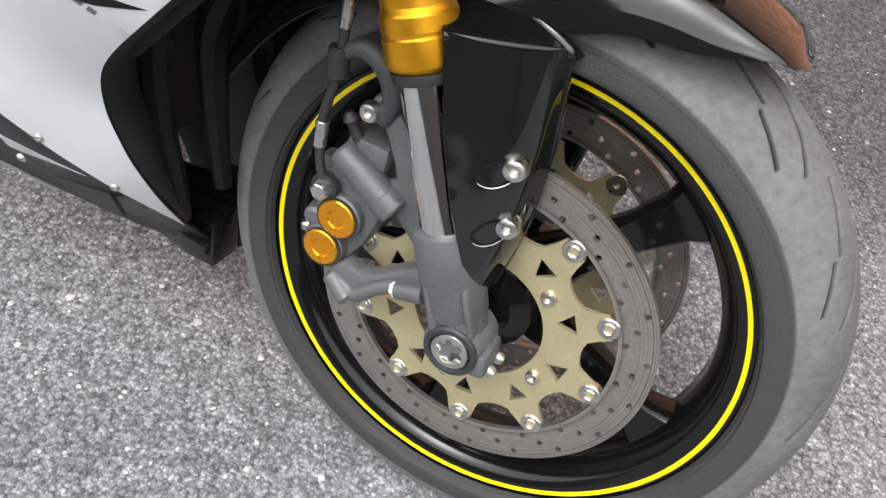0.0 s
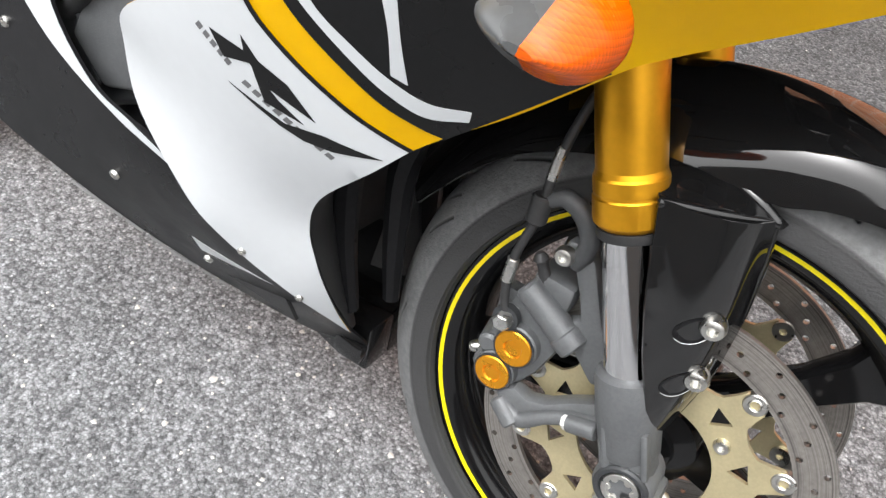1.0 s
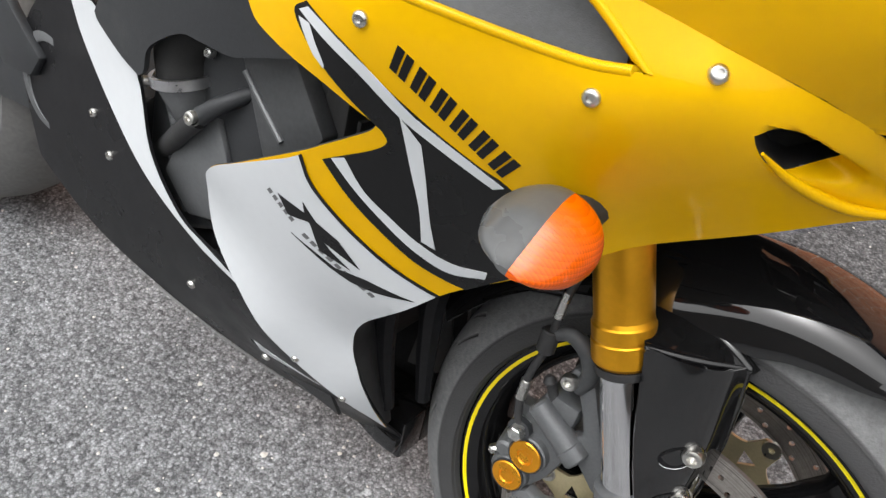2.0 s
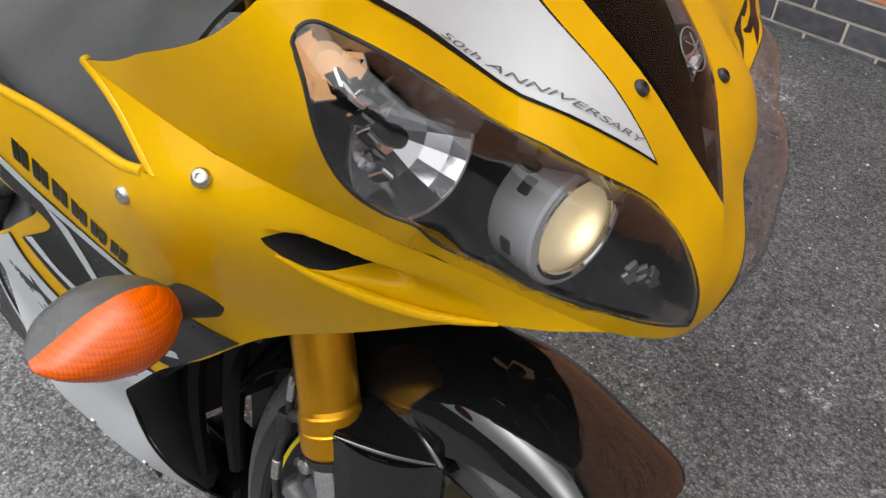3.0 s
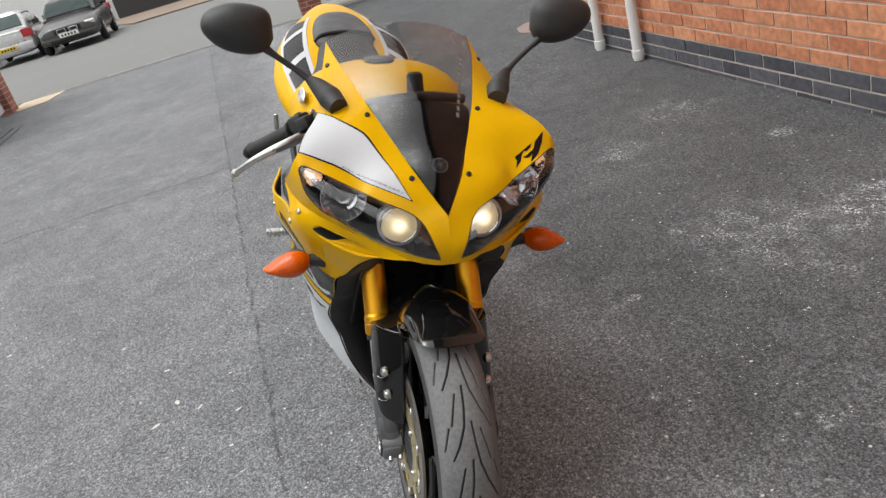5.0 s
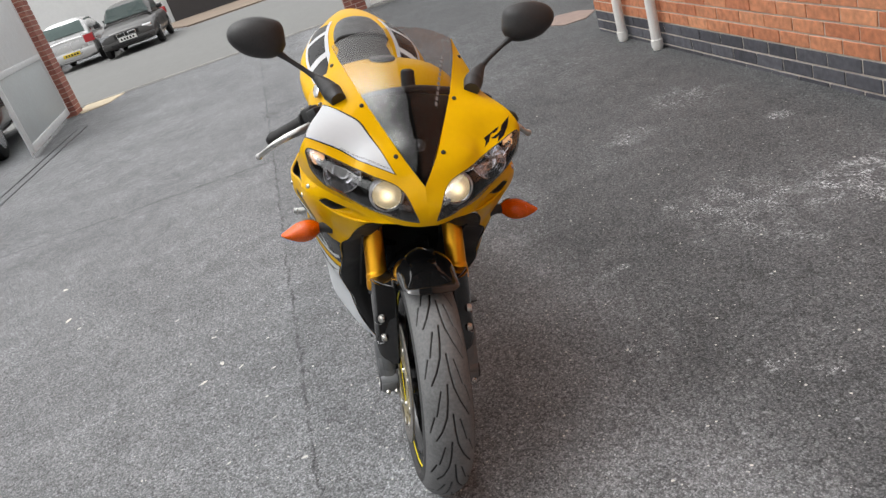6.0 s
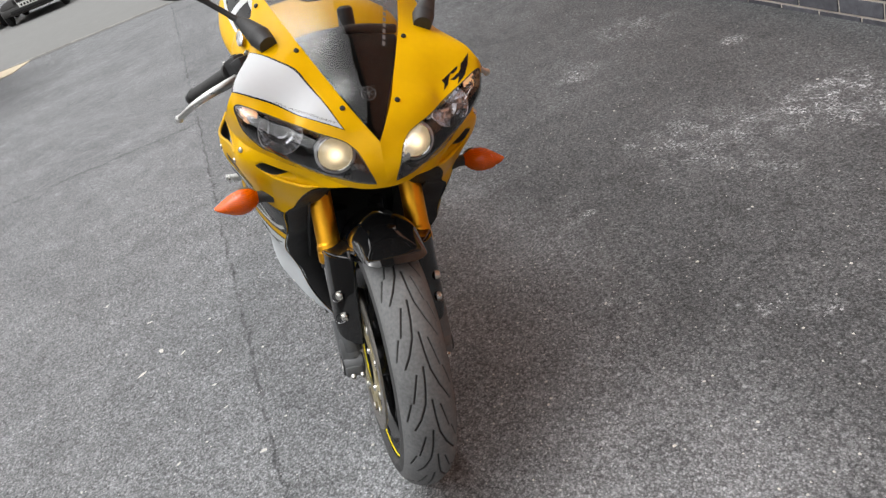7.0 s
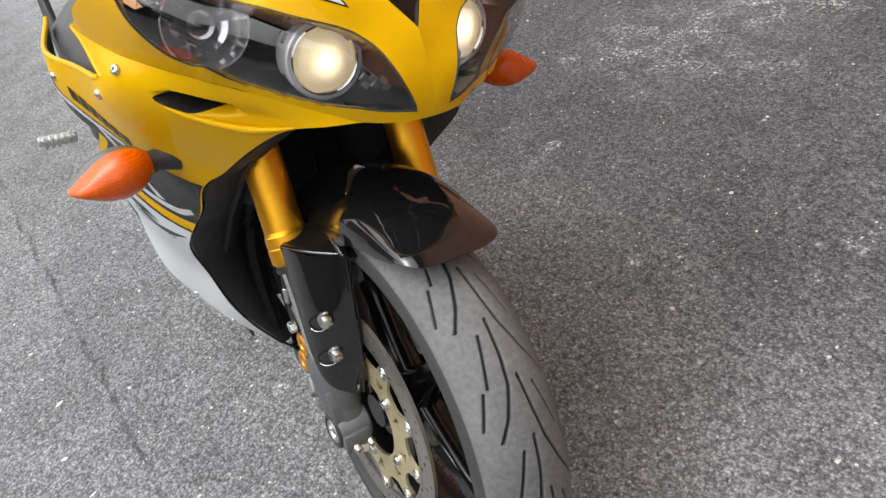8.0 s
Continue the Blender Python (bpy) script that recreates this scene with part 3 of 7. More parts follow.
eave = part("roof", block((WALL_X0 - 0.3, 1.45, WALL_H), (WALL_X1, 9.0, WALL_H + 0.25), 0.02), SOFFIT, None, smooth=0)
tagged(eave, "dark roof with a deep overhanging eave", "roof", kind="structure")

GREYWALL = material("unseen_grey_wall", (0.10, 0.098, 0.095), 0.9, vary=0.15, scale=1.5, bump=0.2, bump_scale=60)
# plain unseen walls added to close the yard behind the camera and darken reflections
for name, lo, hi, words in (("wall_3", (-8.2, -6.25, -0.05), (9.5, -6.0, 3.0), "plain dark grey unseen wall, added along the open side of the yard to darken reflections"),
                            ("wall_4", (9.5, -6.25, -0.05), (9.75, 2.6, 4.2), "plain dark grey unseen wall, added to close the end of the yard and darken reflections")):
    tagged(part(name, block(lo, hi, 0), GREYWALL, None, smooth=0), words, "wall", kind="structure")

# white pipes that stand in front of the wall
PIPEWHITE = material("white_painted_pipe", (0.78, 0.77, 0.74), 0.4, vary=0.08, scale=12, bump=0.05, bump_scale=120)
for x in (-3.30, -3.87):
    pipe_thing = thing("waste_pipe", "white plastic pipe standing against the brick wall", "pipe", "pipes on the wall", m=Matrix.Translation((x, WALL_Y - 0.055, 0)))
    part("pipe", rod((0, 0, 0.0), (0, 0, 5.6), 0.034, 0.034, 20), PIPEWHITE, pipe_thing)
    for z in (0.02, 1.9, 3.8):
        part("collar", lathe([(0.034, 0), (0.040, 0.001), (0.040, 0.05), (0.034, 0.052)], Matrix.Translation((0, 0, z)), 20, close=True), PIPEWHITE, pipe_thing)
    for z in (1.2, 3.0):
        part("bracket", block((-0.05, 0.02, z), (0.05, 0.056, z + 0.03), 0.004), PIPEWHITE, pipe_thing)

# road, kerb line and concrete pad beyond the yard
ROADM = material("smooth_grey_road", (0.155, 0.155, 0.15), 0.85, vary=0.1, scale=0.6, bump=0.3, bump_scale=60)
road = part("road", slab([(-12.75, -14), (-12.35, -1.5), (-11.6, 16), (-26.5, 16), (-26.5, -14)], 0.0, 0.006, 2), ROADM, None, smooth=0)
tagged(road, "pale grey road beyond the yard entrance", "road", kind="structure")
KERBM = brick_material("kerb_sett", (0.20, 0.19, 0.18), (0.30, 0.29, 0.27))
kerb = tagged(new("kerb"), "line of pale kerb setts at the yard entrance", "kerb", kind="structure")
set_mesh = bpy.data.meshes.new("sett")
b = block((-0.045, -0.10, 0.0), (0.045, 0.10, 0.016), 0.006)
b.to_mesh(set_mesh)
b.free()
set_mesh.materials.append(KERBM)
for i in range(70):
    y = -6.5 + 0.215 * i
    o = new("sett", set_mesh)
    o.parent = kerb
    o.location = (-12.66 + (y + 3.85) * 0.05, y, 0)
PAVE = material("brown_earth_verge", (0.22, 0.17, 0.13), 0.95, vary=0.25, scale=1.5, bump=0.4, bump_scale=30)
verge = part("pavement", slab([(-26.6, -3.6), (-26.6, 16), (-33, 16), (-33, -6)], 0.0, 0.05, 2), PAVE, None, smooth=0)
tagged(verge, "brown trodden verge along the far side of the road", "pavement", kind="structure")
SAND = material("sandy_concrete", (0.50, 0.42, 0.30), 0.9, vary=0.15, scale=6, bump=0.3, bump_scale=80)
pad = part("concrete_pad", slab([(-11.55, -3.75), (-11.7, -3.35), (-12.5, -3.2), (-12.55, -3.9), (-11.9, -3.95)], 0.0, 0.012, 2, 0.004), SAND, None, smooth=0)
tagged(pad, "small sandy concrete pad beside the gate pillar", "paving", kind="structure")
cover = part("patch", slab([(-5.72, 2.42), (-5.60, 2.60), (-5.36, 2.68), (-5.14, 2.50), (-5.16, 2.30), (-5.36, 2.22), (-5.6, 2.28)], 0.0, 0.006, 2), material("brown_repair", (0.23, 0.17, 0.145), 0.9, vary=0.3, scale=12, bump=0.3, bump_scale=80), None, smooth=0)
tagged(cover, "brownish repair patch in the tarmac", "patch", kind="structure")


# ---- the motorcycle ----
bike = thing("motorcycle", "yellow, white and black sports motorcycle leaning on its side stand", "motorcycle",
             m=Matrix.Translation((0, 0, 0.0021)) @ Matrix.Rotation(radians(LEAN), 4, "X"))
AXLE = (0, 0, 0.302)
RAKE = 23.5
fork_up = Vector((-math.sin(radians(RAKE)), 0, math.cos(radians(RAKE))))


def fork_at(d, y=0.0, fwd=0.0):
    """A place d metres up the fork from the axle."""
    return Vector(AXLE) + fork_up * d + Vector((math.cos(radians(RAKE)), 0, math.sin(radians(RAKE)))) * fwd + Vector((0, y, 0))


# -- front wheel --
TO_AXLE = Matrix.Translation(AXLE) @ Matrix.Rotation(radians(90), 4, "X")


def tyre_mesh():
    """A tyre with its tread grooves sunk into the crown."""
    na, nw = 2300, 230
    half = 0.060
    w = np.r_[np.linspace(-1, -0.66, 24)[:-1], np.linspace(-0.66, 0.66, nw - 46), np.linspace(0.66, 1, 24)[1:]]
    # arc from bead to bead: crown radius about 60 mm
    prof = []
    for t in w:
        a = t * radians(128)
        y = half * math.sin(a) * (1.0 if abs(a) < radians(90) else 1.0)
        z = 0.300 - 0.061 + 0.061 * math.cos(a)
        if abs(a) > radians(90):
            k = (abs(a) - radians(90)) / radians(38)
            y = math.copysign(half * (1 - 0.19 * k * k), a)
            z = 0.239 - 0.0075 * k
        prof.append((y, z))
    prof = np.array(prof)
    s = np.r_[0, np.cumsum(np.linalg.norm(np.diff(prof, axis=0), axis=1))]
    s -= s[-1] / 2
    ang = np.arange(na) / na * 2 * math.pi
    A, S = np.meshgrid(ang, s, indexing="ij")
    depth = np.zeros_like(A)
    pitch = 2 * math.pi / 14
    U = (A / pitch) % 1.0
    R = 0.300

    def line(pts, width):
        nonlocal depth
        for shift in (-1, 0, 1):
            q = np.array([((u + shift) * pitch * R, v) for u, v in pts])
            X = U * pitch * R
            d = np.full_like(X, 9.0)
            for (x0, y0), (x1, y1) in zip(q, q[1:]):
                L2 = (x1 - x0) ** 2 + (y1 - y0) ** 2
                t = np.clip(((X - x0) * (x1 - x0) + (S - y0) * (y1 - y0)) / L2, 0, 1)
                d = np.minimum(d, np.hypot(X - x0 - t * (x1 - x0), S - y0 - t * (y1 - y0)))
            depth = np.maximum(depth, np.clip((1.25 * width - d) / (0.8 * width), 0, 1))
    for sgn, off in ((1, 0.0), (-1, 0.5)):
        line([(off - u, sgn * v) for u, v in ((0.0, 0.003), (0.30, 0.006), (0.55, 0.011), (0.80, 0.024), (1.08, 0.046))], 0.0019)
        line([(off - u, sgn * v) for u, v in ((0.10, 0.019), (0.52, 0.034))], 0.0016)
        line([(off - u, sgn * v) for u, v in ((0.55, 0.041), (0.86, 0.056))], 0.0017)
    y = np.broadcast_to(prof[:, 0], A.shape)
    z = np.broadcast_to(prof[:, 1], A.shape)
    ny = y / 0.061
    nz = np.clip((z - 0.239) / 0.061, 0, 1)
    sa = np.abs(S)
    for at, wide, high in ((0.0985, 0.0012, 0.0010), (0.1035, 0.0010, 0.0012), (0.0790, 0.0008, 0.0007)):
        y = y + np.sign(y) * high * np.exp(-((sa - at) / wide) ** 2)
    y = y - 0.004 * depth * ny
    z = z - 0.004 * depth * nz
    verts = np.stack([z * np.cos(A), z * np.sin(A), y], -1).reshape(-1, 3)
    i, j = np.meshgrid(np.arange(na), np.arange(nw - 1), indexing="ij")
    i2 = (i + 1) % na
    faces = np.stack([i * nw + j, i2 * nw + j, i2 * nw + j + 1, i * nw + j + 1], -1).reshape(-1, 4)
    me = bpy.data.meshes.new("tyre")
    me.from_pydata(verts.tolist(), [], faces.tolist())
    me.materials.append(TYRE)
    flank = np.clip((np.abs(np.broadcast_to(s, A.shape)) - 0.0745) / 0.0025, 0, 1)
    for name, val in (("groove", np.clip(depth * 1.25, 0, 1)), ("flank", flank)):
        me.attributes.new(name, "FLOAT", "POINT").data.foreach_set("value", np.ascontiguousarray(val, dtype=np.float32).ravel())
    me.polygons.foreach_set("use_smooth", [True] * len(me.polygons))
    me.update()
    return me


bm = lathe([(0.200, -0.02), (0.2055, -0.030), (0.211, -0.040), (0.2165, -0.0445), (0.228, -0.0475), (0.232, -0.0465), (0.232, -0.042), (0.219, -0.036),
            (0.214, -0.02), (0.214, 0.02), (0.219, 0.036), (0.232, 0.042), (0.232, 0.0465), (0.228, 0.0475), (0.2165, 0.0445), (0.211, 0.040),
            (0.2055, 0.030), (0.200, 0.02)], TO_AXLE, 128, close=True)
front_wheel = part("front_wheel", bm, RIM, bike, "gloss black alloy wheel rim", smooth=35)
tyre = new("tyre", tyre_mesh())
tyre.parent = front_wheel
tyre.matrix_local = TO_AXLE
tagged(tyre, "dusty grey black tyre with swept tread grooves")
# raised print on the flank, kept as plain bars
for a0, count, r, tall in ((-128, 8, 0.2445, 0.010), (52, 9, 0.2525, 0.008), (-60, 7, 0.2460, 0.005), (20, 6, 0.2540, 0.005)):
    for k in range(count):
        b = bmesh.new()
        quad = []
        for da, dr in ((0, 0), (2.1, 0), (2.4, tall), (0.4, tall)):
            a, rr = radians(a0 + 3.4 * k + da), r + dr
            quad.append(b.verts.new((rr * math.cos(a), -0.0592 + 0.35 * max(0, rr - 0.247), AXLE[2] + rr * math.sin(a))))
        b.faces.new(quad)
        bmesh.ops.solidify(b, geom=b.faces[:], thickness=-0.0012)
        part("flank_bar", b, SIDEWALL, front_wheel, smooth=0)
for sgn in (1, -1):
    part("rim_tape", lathe([(0.2232, sgn * 0.0460), (0.2272, sgn * 0.0473), (0.2272, sgn * 0.0480), (0.2232, sgn * 0.0468)], TO_AXLE, 160, close=True), TAPE, front_wheel, "thin bright yellow rim tape")
SPOKE = 50.0
for k in range(5):
    a = radians(SPOKE + 72 * k)
    sp = bmesh.new()
    rings = []
    for r, wd, hy in ((0.035, 0.030, 0.020), (0.08, 0.021, 0.017), (0.14, 0.017, 0.015), (0.18, 0.021, 0.017), (0.203, 0.034, 0.019)):
        rings.append([sp.verts.new((r * math.cos(a) - u * wd * math.sin(a), v * hy, AXLE[2] + r * math.sin(a) + u * wd * math.cos(a)))
                      for u, v in ((1, 0.55), (0.75, 1), (-0.75, 1), (-1, 0.55), (-1, -0.55), (-0.75, -1), (0.75, -1), (1, -0.55))])
    for p, q in zip(rings, rings[1:]):
        for i in range(8):
            sp.faces.new((p[i], p[(i + 1) % 8], q[(i + 1) % 8], q[i]))
    bmesh.ops.recalc_face_normals(sp, faces=sp.faces)
    part("spoke", sp, RIM, front_wheel, smooth=50)
part("hub", lathe([(0.0, -0.062), (0.024, -0.062), (0.026, -0.056), (0.044, -0.05), (0.046, -0.03), (0.038, -0.02), (0.038, 0.02), (0.046, 0.03), (0.044, 0.05), (0.026, 0.056), (0.024, 0.062), (0, 0.062)], TO_AXLE, 40), RIM, front_wheel)

DISC_Y = 0.068
BOB = 26.5


def disc_ring():
    holes = []
    for k in range(60):
        r = (0.133, 0.1425, 0.152)[k % 3]
        holes.append(ring_pts(0.0030, 8, r * math.cos(radians(6 * k + 2)), r * math.sin(radians(6 * k + 2))))
    return slab(ring_pts(0.16, 144), -0.0025, 0.0025, 2, 0, [ring_pts(0.1265, 120)] + holes, 0.02)


def disc_carrier():
    out = []
    for k in range(10):
        c = radians(BOB + 36 * k)
        for da, r in ((-13, 0.098), (-9.5, 0.101), (-7, 0.111), (-5.5, 0.121), (-3, 0.1245), (0, 0.1255), (3, 0.1245), (5.5, 0.121), (7, 0.111), (9.5, 0.101), (13, 0.098), (18, 0.0965)):
            out.append((r * math.cos(c + radians(da)), r * math.sin(c + radians(da))))
    holes = [ring_pts(0.062, 60)]
    for k in range(10):
        c = radians(BOB + 36 * k)
        holes.append([((0.082 + d) * math.cos(c + t / 0.082), (0.082 + d) * math.sin(c + t / 0.082)) for d, t in ((0.010, -0.009), (0.010, 0.009), (-0.008, 0.0))])
    return slab(out, -0.002, 0.002, 2, 0, holes, 0.03)


for sgn in (-1, 1):
    m = Matrix.Translation((0, sgn * DISC_Y, 0)) @ TO_AXLE
    b = disc_ring()
    bmesh.ops.transform(b, matrix=m, verts=b.verts)
    disc = part("brake_disc", b, STEEL, front_wheel, "drilled steel brake disc with a gold carrier", smooth=30)
    b = disc_carrier()
    bmesh.ops.transform(b, matrix=Matrix.Translation((0, sgn * 0.0005, 0)) @ m, verts=b.verts)
    part("disc_carrier", b, CARRIER, front_wheel, "pale gold anodised disc carrier", smooth=30)
    for k in range(10):
        a = radians(BOB + 36 * k)
        c = Vector((0.1195 * math.cos(a), sgn * DISC_Y, AXLE[2] + 0.1195 * math.sin(a)))
        part("bobbin", lathe([(0.0036, -0.005), (0.0100, -0.005), (0.0102, 0.003), (0.0092, 0.0042), (0.0060, 0.0036), (0.0050, 0.0046), (0.0042, 0.004), (0.0036, 0.001)], frame_to(c, c + Vector((0, sgn, 0))), 20, close=True), ZINC, front_wheel)
    for k in range(5):
        a = radians(46 + 72 * k)
        c = Vector((0.075 * math.cos(a), sgn * (DISC_Y + 0.002), AXLE[2] + 0.075 * math.sin(a)))
        part("disc_bolt", bolt(c, (0, sgn, 0), 0.0075, 0.006), ZINC, front_wheel)

# -- fork --
FORK_Y = 0.104
for sgn in (-1, 1):
    y = sgn * FORK_Y
    part("fork_tube", lathe([(0, 0.10), (0.0215, 0.10), (0.0215, 0.30), (0, 0.30)], frame_to(fork_at(0, y), fork_at(1, y)), 40), CHROME, bike, "mirror chrome fork inner tube")
    part("fork_outer_tube", lathe([(0.0, 0.232), (0.0235, 0.232), (0.0255, 0.2335), (0.0285, 0.237), (0.029, 0.24), (0.029, 0.2565), (0.0280, 0.258), (0.0280, 0.2595), (0.0285, 0.261),
                                   (0.0285, 0.272), (0.0275, 0.274), (0.0265, 0.278), (0.0262, 0.60), (0.027, 0.61), (0.027, 0.68), (0, 0.68)], frame_to(fork_at(0, y), fork_at(1, y)), 64), GOLD, bike, "gold anodised fork outer tube", smooth=12)
    part("dust_seal", lathe([(0.0216, 0.224), (0.0255, 0.224), (0.0265, 0.2265), (0.0262, 0.232), (0.0216, 0.232)], frame_to(fork_at(0, y), fork_at(1, y)), 40, close=True), MATT, bike)
    foot = lathe([(0, 0.026), (0.024, 0.026), (0.0265, 0.03), (0.0275, 0.06), (0.0285, 0.064), (0.0285, 0.098), (0.0275, 0.104), (0.023, 0.106), (0, 0.106)], frame_to(fork_at(0, y), fork_at(1, y)), 36)
    foot = lathe([(0.0, -0.024), (0.022, -0.024), (0.026, -0.021), (0.027, 0.018), (0.024, 0.022), (0, 0.022)], frame_to(Vector(AXLE) + Vector((0, y, 0)), Vector(AXLE) + Vector((0, y + sgn, 0))), 36, bm=foot)
    foot = block((-0.024, y - 0.022, 0.0), (0.024, y + 0.020, 0.055), 0.013, m=Matrix.Translation(AXLE) @ Matrix.Rotation(radians(-RAKE), 4, "Y"), bm=foot)
    foot = block((-0.004, y - 0.022, -0.02), (0.032, y + 0.018, 0.004), 0.005, m=Matrix.Translation(AXLE) @ Matrix.Rotation(radians(-8), 4, "Y"), bm=foot)
    part("fork_foot", foot, CAST, bike, "grey cast alloy fork foot")
    for dx, w in ((-0.013, 0.004), (0.004, 0.004), (0.020, 0.003)):
        part("foot_rib", block((dx - w, y + sgn * 0.012 - 0.012, 0.014), (dx + w, y + sgn * 0.012 + 0.012, 0.060), 0.003, m=Matrix.Translation(AXLE) @ Matrix.Rotation(radians(-RAKE), 4, "Y")), CAST, bike)
    ax = Vector(AXLE) + Vector((0, y + sgn * 0.022, 0))
    part("axle_ring", lathe([(0.0185, -0.004), (0.0245, -0.004), (0.0245, 0.0015), (0.0225, 0.0035), (0.0195, 0.0035), (0.0185, 0.002)], frame_to(ax, ax + Vector((0, sgn, 0))), 32, close=True), CAST2, bike)
    nut = lathe([(0, -0.01), (0.0178, -0.01), (0.0178, 0.001), (0.0165, 0.003), (0.0125, 0.003), (0.0115, 0.0), (0.0105, -0.003), (0, -0.003)], frame_to(ax, ax + Vector((0, sgn, 0))), 28)
    for k in range(6):
        c = ax + Vector((0.0118 * math.cos(k * math.pi / 3 + 0.3), 0, 0.0118 * math.sin(k * math.pi / 3 + 0.3)))
        part("axle_lobe", rod(c - Vector((0, sgn * 0.004, 0)), c + Vector((0, sgn * 0.0024, 0)), 0.0042, 0.0036, 8), ZINC, bike)
    part("axle_end", nut, ZINC, bike, "silver socket-headed wheel axle end")
    for d in (-0.09 + 0.104, 0.104 - 0.111):
        c = Vector((0.033, y + d * (1 if sgn < 0 else -1), 0.2885))
        part("pinch_bolt", bolt(c, (0.94, 0, -0.3), 0.0062, 0.007), ZINC, bike)


# -- bodywork --
SEAM = [(0.1125, 0, 0.745), (0.104, -0.034, 0.746), (0.082, -0.066, 0.748), (0.061, -0.092, 0.757), (0.015, -0.155, 0.784), (-0.03, -0.205, 0.803), (-0.085, -0.240, 0.816), (-0.143, -0.259, 0.826), (-0.204, -0.268, 0.832)]
SCREEN_EDGE = [(0.093, 0, 0.8316), (0.060, -0.026, 0.869), (-0.009, -0.061, 0.925), (-0.071, -0.088, 0.971), (-0.161, -0.120, 1.028), (-0.25, -0.144, 1.073), (-0.32, -0.155, 1.100)]
COWL_REAR = [(-0.204, -0.268, 0.832), (-0.13, -0.272, 0.862), (-0.068, -0.264, 0.895), (-0.044, -0.249, 0.932), (-0.075, -0.232, 0.957), (-0.115, -0.212, 0.972), (-0.165, -0.196, 0.985), (-0.235, -0.180, 1.032), (-0.32, -0.155, 1.100)]
NOSE = [(0.093, 0, 0.8316), (0.107, 0, 0.808), (0.1155, 0, 0.782), (0.1175, 0, 0.760), (0.1125, 0, 0.745)]
LAMP_CAGE = [(-0.028, -0.247, 0.911), (-0.026, -0.251, 0.892), (-0.0212, -0.241, 0.858), (-0.0200, -0.227, 0.836), (-0.0155, -0.214, 0.8225), (-0.006, -0.2005, 0.8125), (0.008, -0.183, 0.8025), (0.045, -0.139, 0.785), (0.088, -0.070, 0.7605), (0.1135, -0.022, 0.756)]
LAMP_CAGE_TOP = [(0.1135, -0.022, 0.756), (0.112, -0.028, 0.786), (0.099, -0.038, 0.814), (0.078, -0.055, 0.836), (0.054, -0.088, 0.853), (0.020, -0.142, 0.877), (-0.010, -0.190, 0.895), (-0.020, -0.230, 0.910), (-0.028, -0.247, 0.911)]
SEAM_FINE = spline(SEAM, 3)
cowl_form = Form((0.62, -0.5, 0.6), [SEAM_FINE, SCREEN_EDGE[1:], COWL_REAR[1:-1], spline(NOSE, 4), LAMP_CAGE[:-1:2], LAMP_CAGE_TOP[1:-1:2],
                                     [(-0.052, -0.12, 0.960), (0.067, -0.063, 0.858), (0.030, -0.127, 0.884), (-0.010, -0.172, 0.904), (0.0385, -0.054, 0.8916), (-0.091, -0.110, 0.986), (-0.256, -0.161, 1.059)],
                                     [(0.104, 0.034, 0.746), (0.078, 0.055, 0.836), (0.082, 0.066, 0.748), (0.060, 0.026, 0.869), (0.1135, 0.022, 0.756), (0.112, 0.028, 0.786), (0.099, 0.038, 0.814), (0.054, 0.088, 0.853)]], soft=8e-6)
LAMP_TOP = [tuple(cowl_form.at([q])[0]) for q in ((0.0545, 0.5440), (0.0500, 0.5560), (0.0380, 0.5760), (0.0230, 0.5940), (0.0070, 0.6050), (-0.0080, 0.6105), (-0.0540, 0.6172), (-0.0970, 0.6285), (-0.1350, 0.6368), (-0.1650, 0.6430), (-0.1920, 0.6490), (-0.2060, 0.6500), (-0.2130, 0.6460), (-0.2148, 0.6400))]
LAMP_LOW = [LAMP_TOP[-1]] + [tuple(cowl_form.at([q])[0]) for q in ((-0.2080, 0.6260), (-0.2000, 0.6080), (-0.1890, 0.5950), (-0.1760, 0.5858), (-0.1610, 0.5805), (-0.1447, 0.5758), (-0.1050, 0.5645), (-0.0460, 0.5510), (0.0, 0.5430), (0.030, 0.5415))] + [LAMP_TOP[0]]
cowl_curves = [SEAM, COWL_REAR, SCREEN_EDGE[::-1], NOSE]


def decal(name, form, curves, mat, parent, lift=0.0008, side=1, label="", step=0.012, per=5):
    """A thin printed film on a panel; curves in the form's own flat plane or in space."""
    if len(curves[0][0]) == 2:
        curves = [[tuple(a * form.e1 + b * form.e2) for a, b in c] for c in curves]
    return part(name, panel(form, curves, (), step, 0.0003, lift, per, side), mat, parent, label)


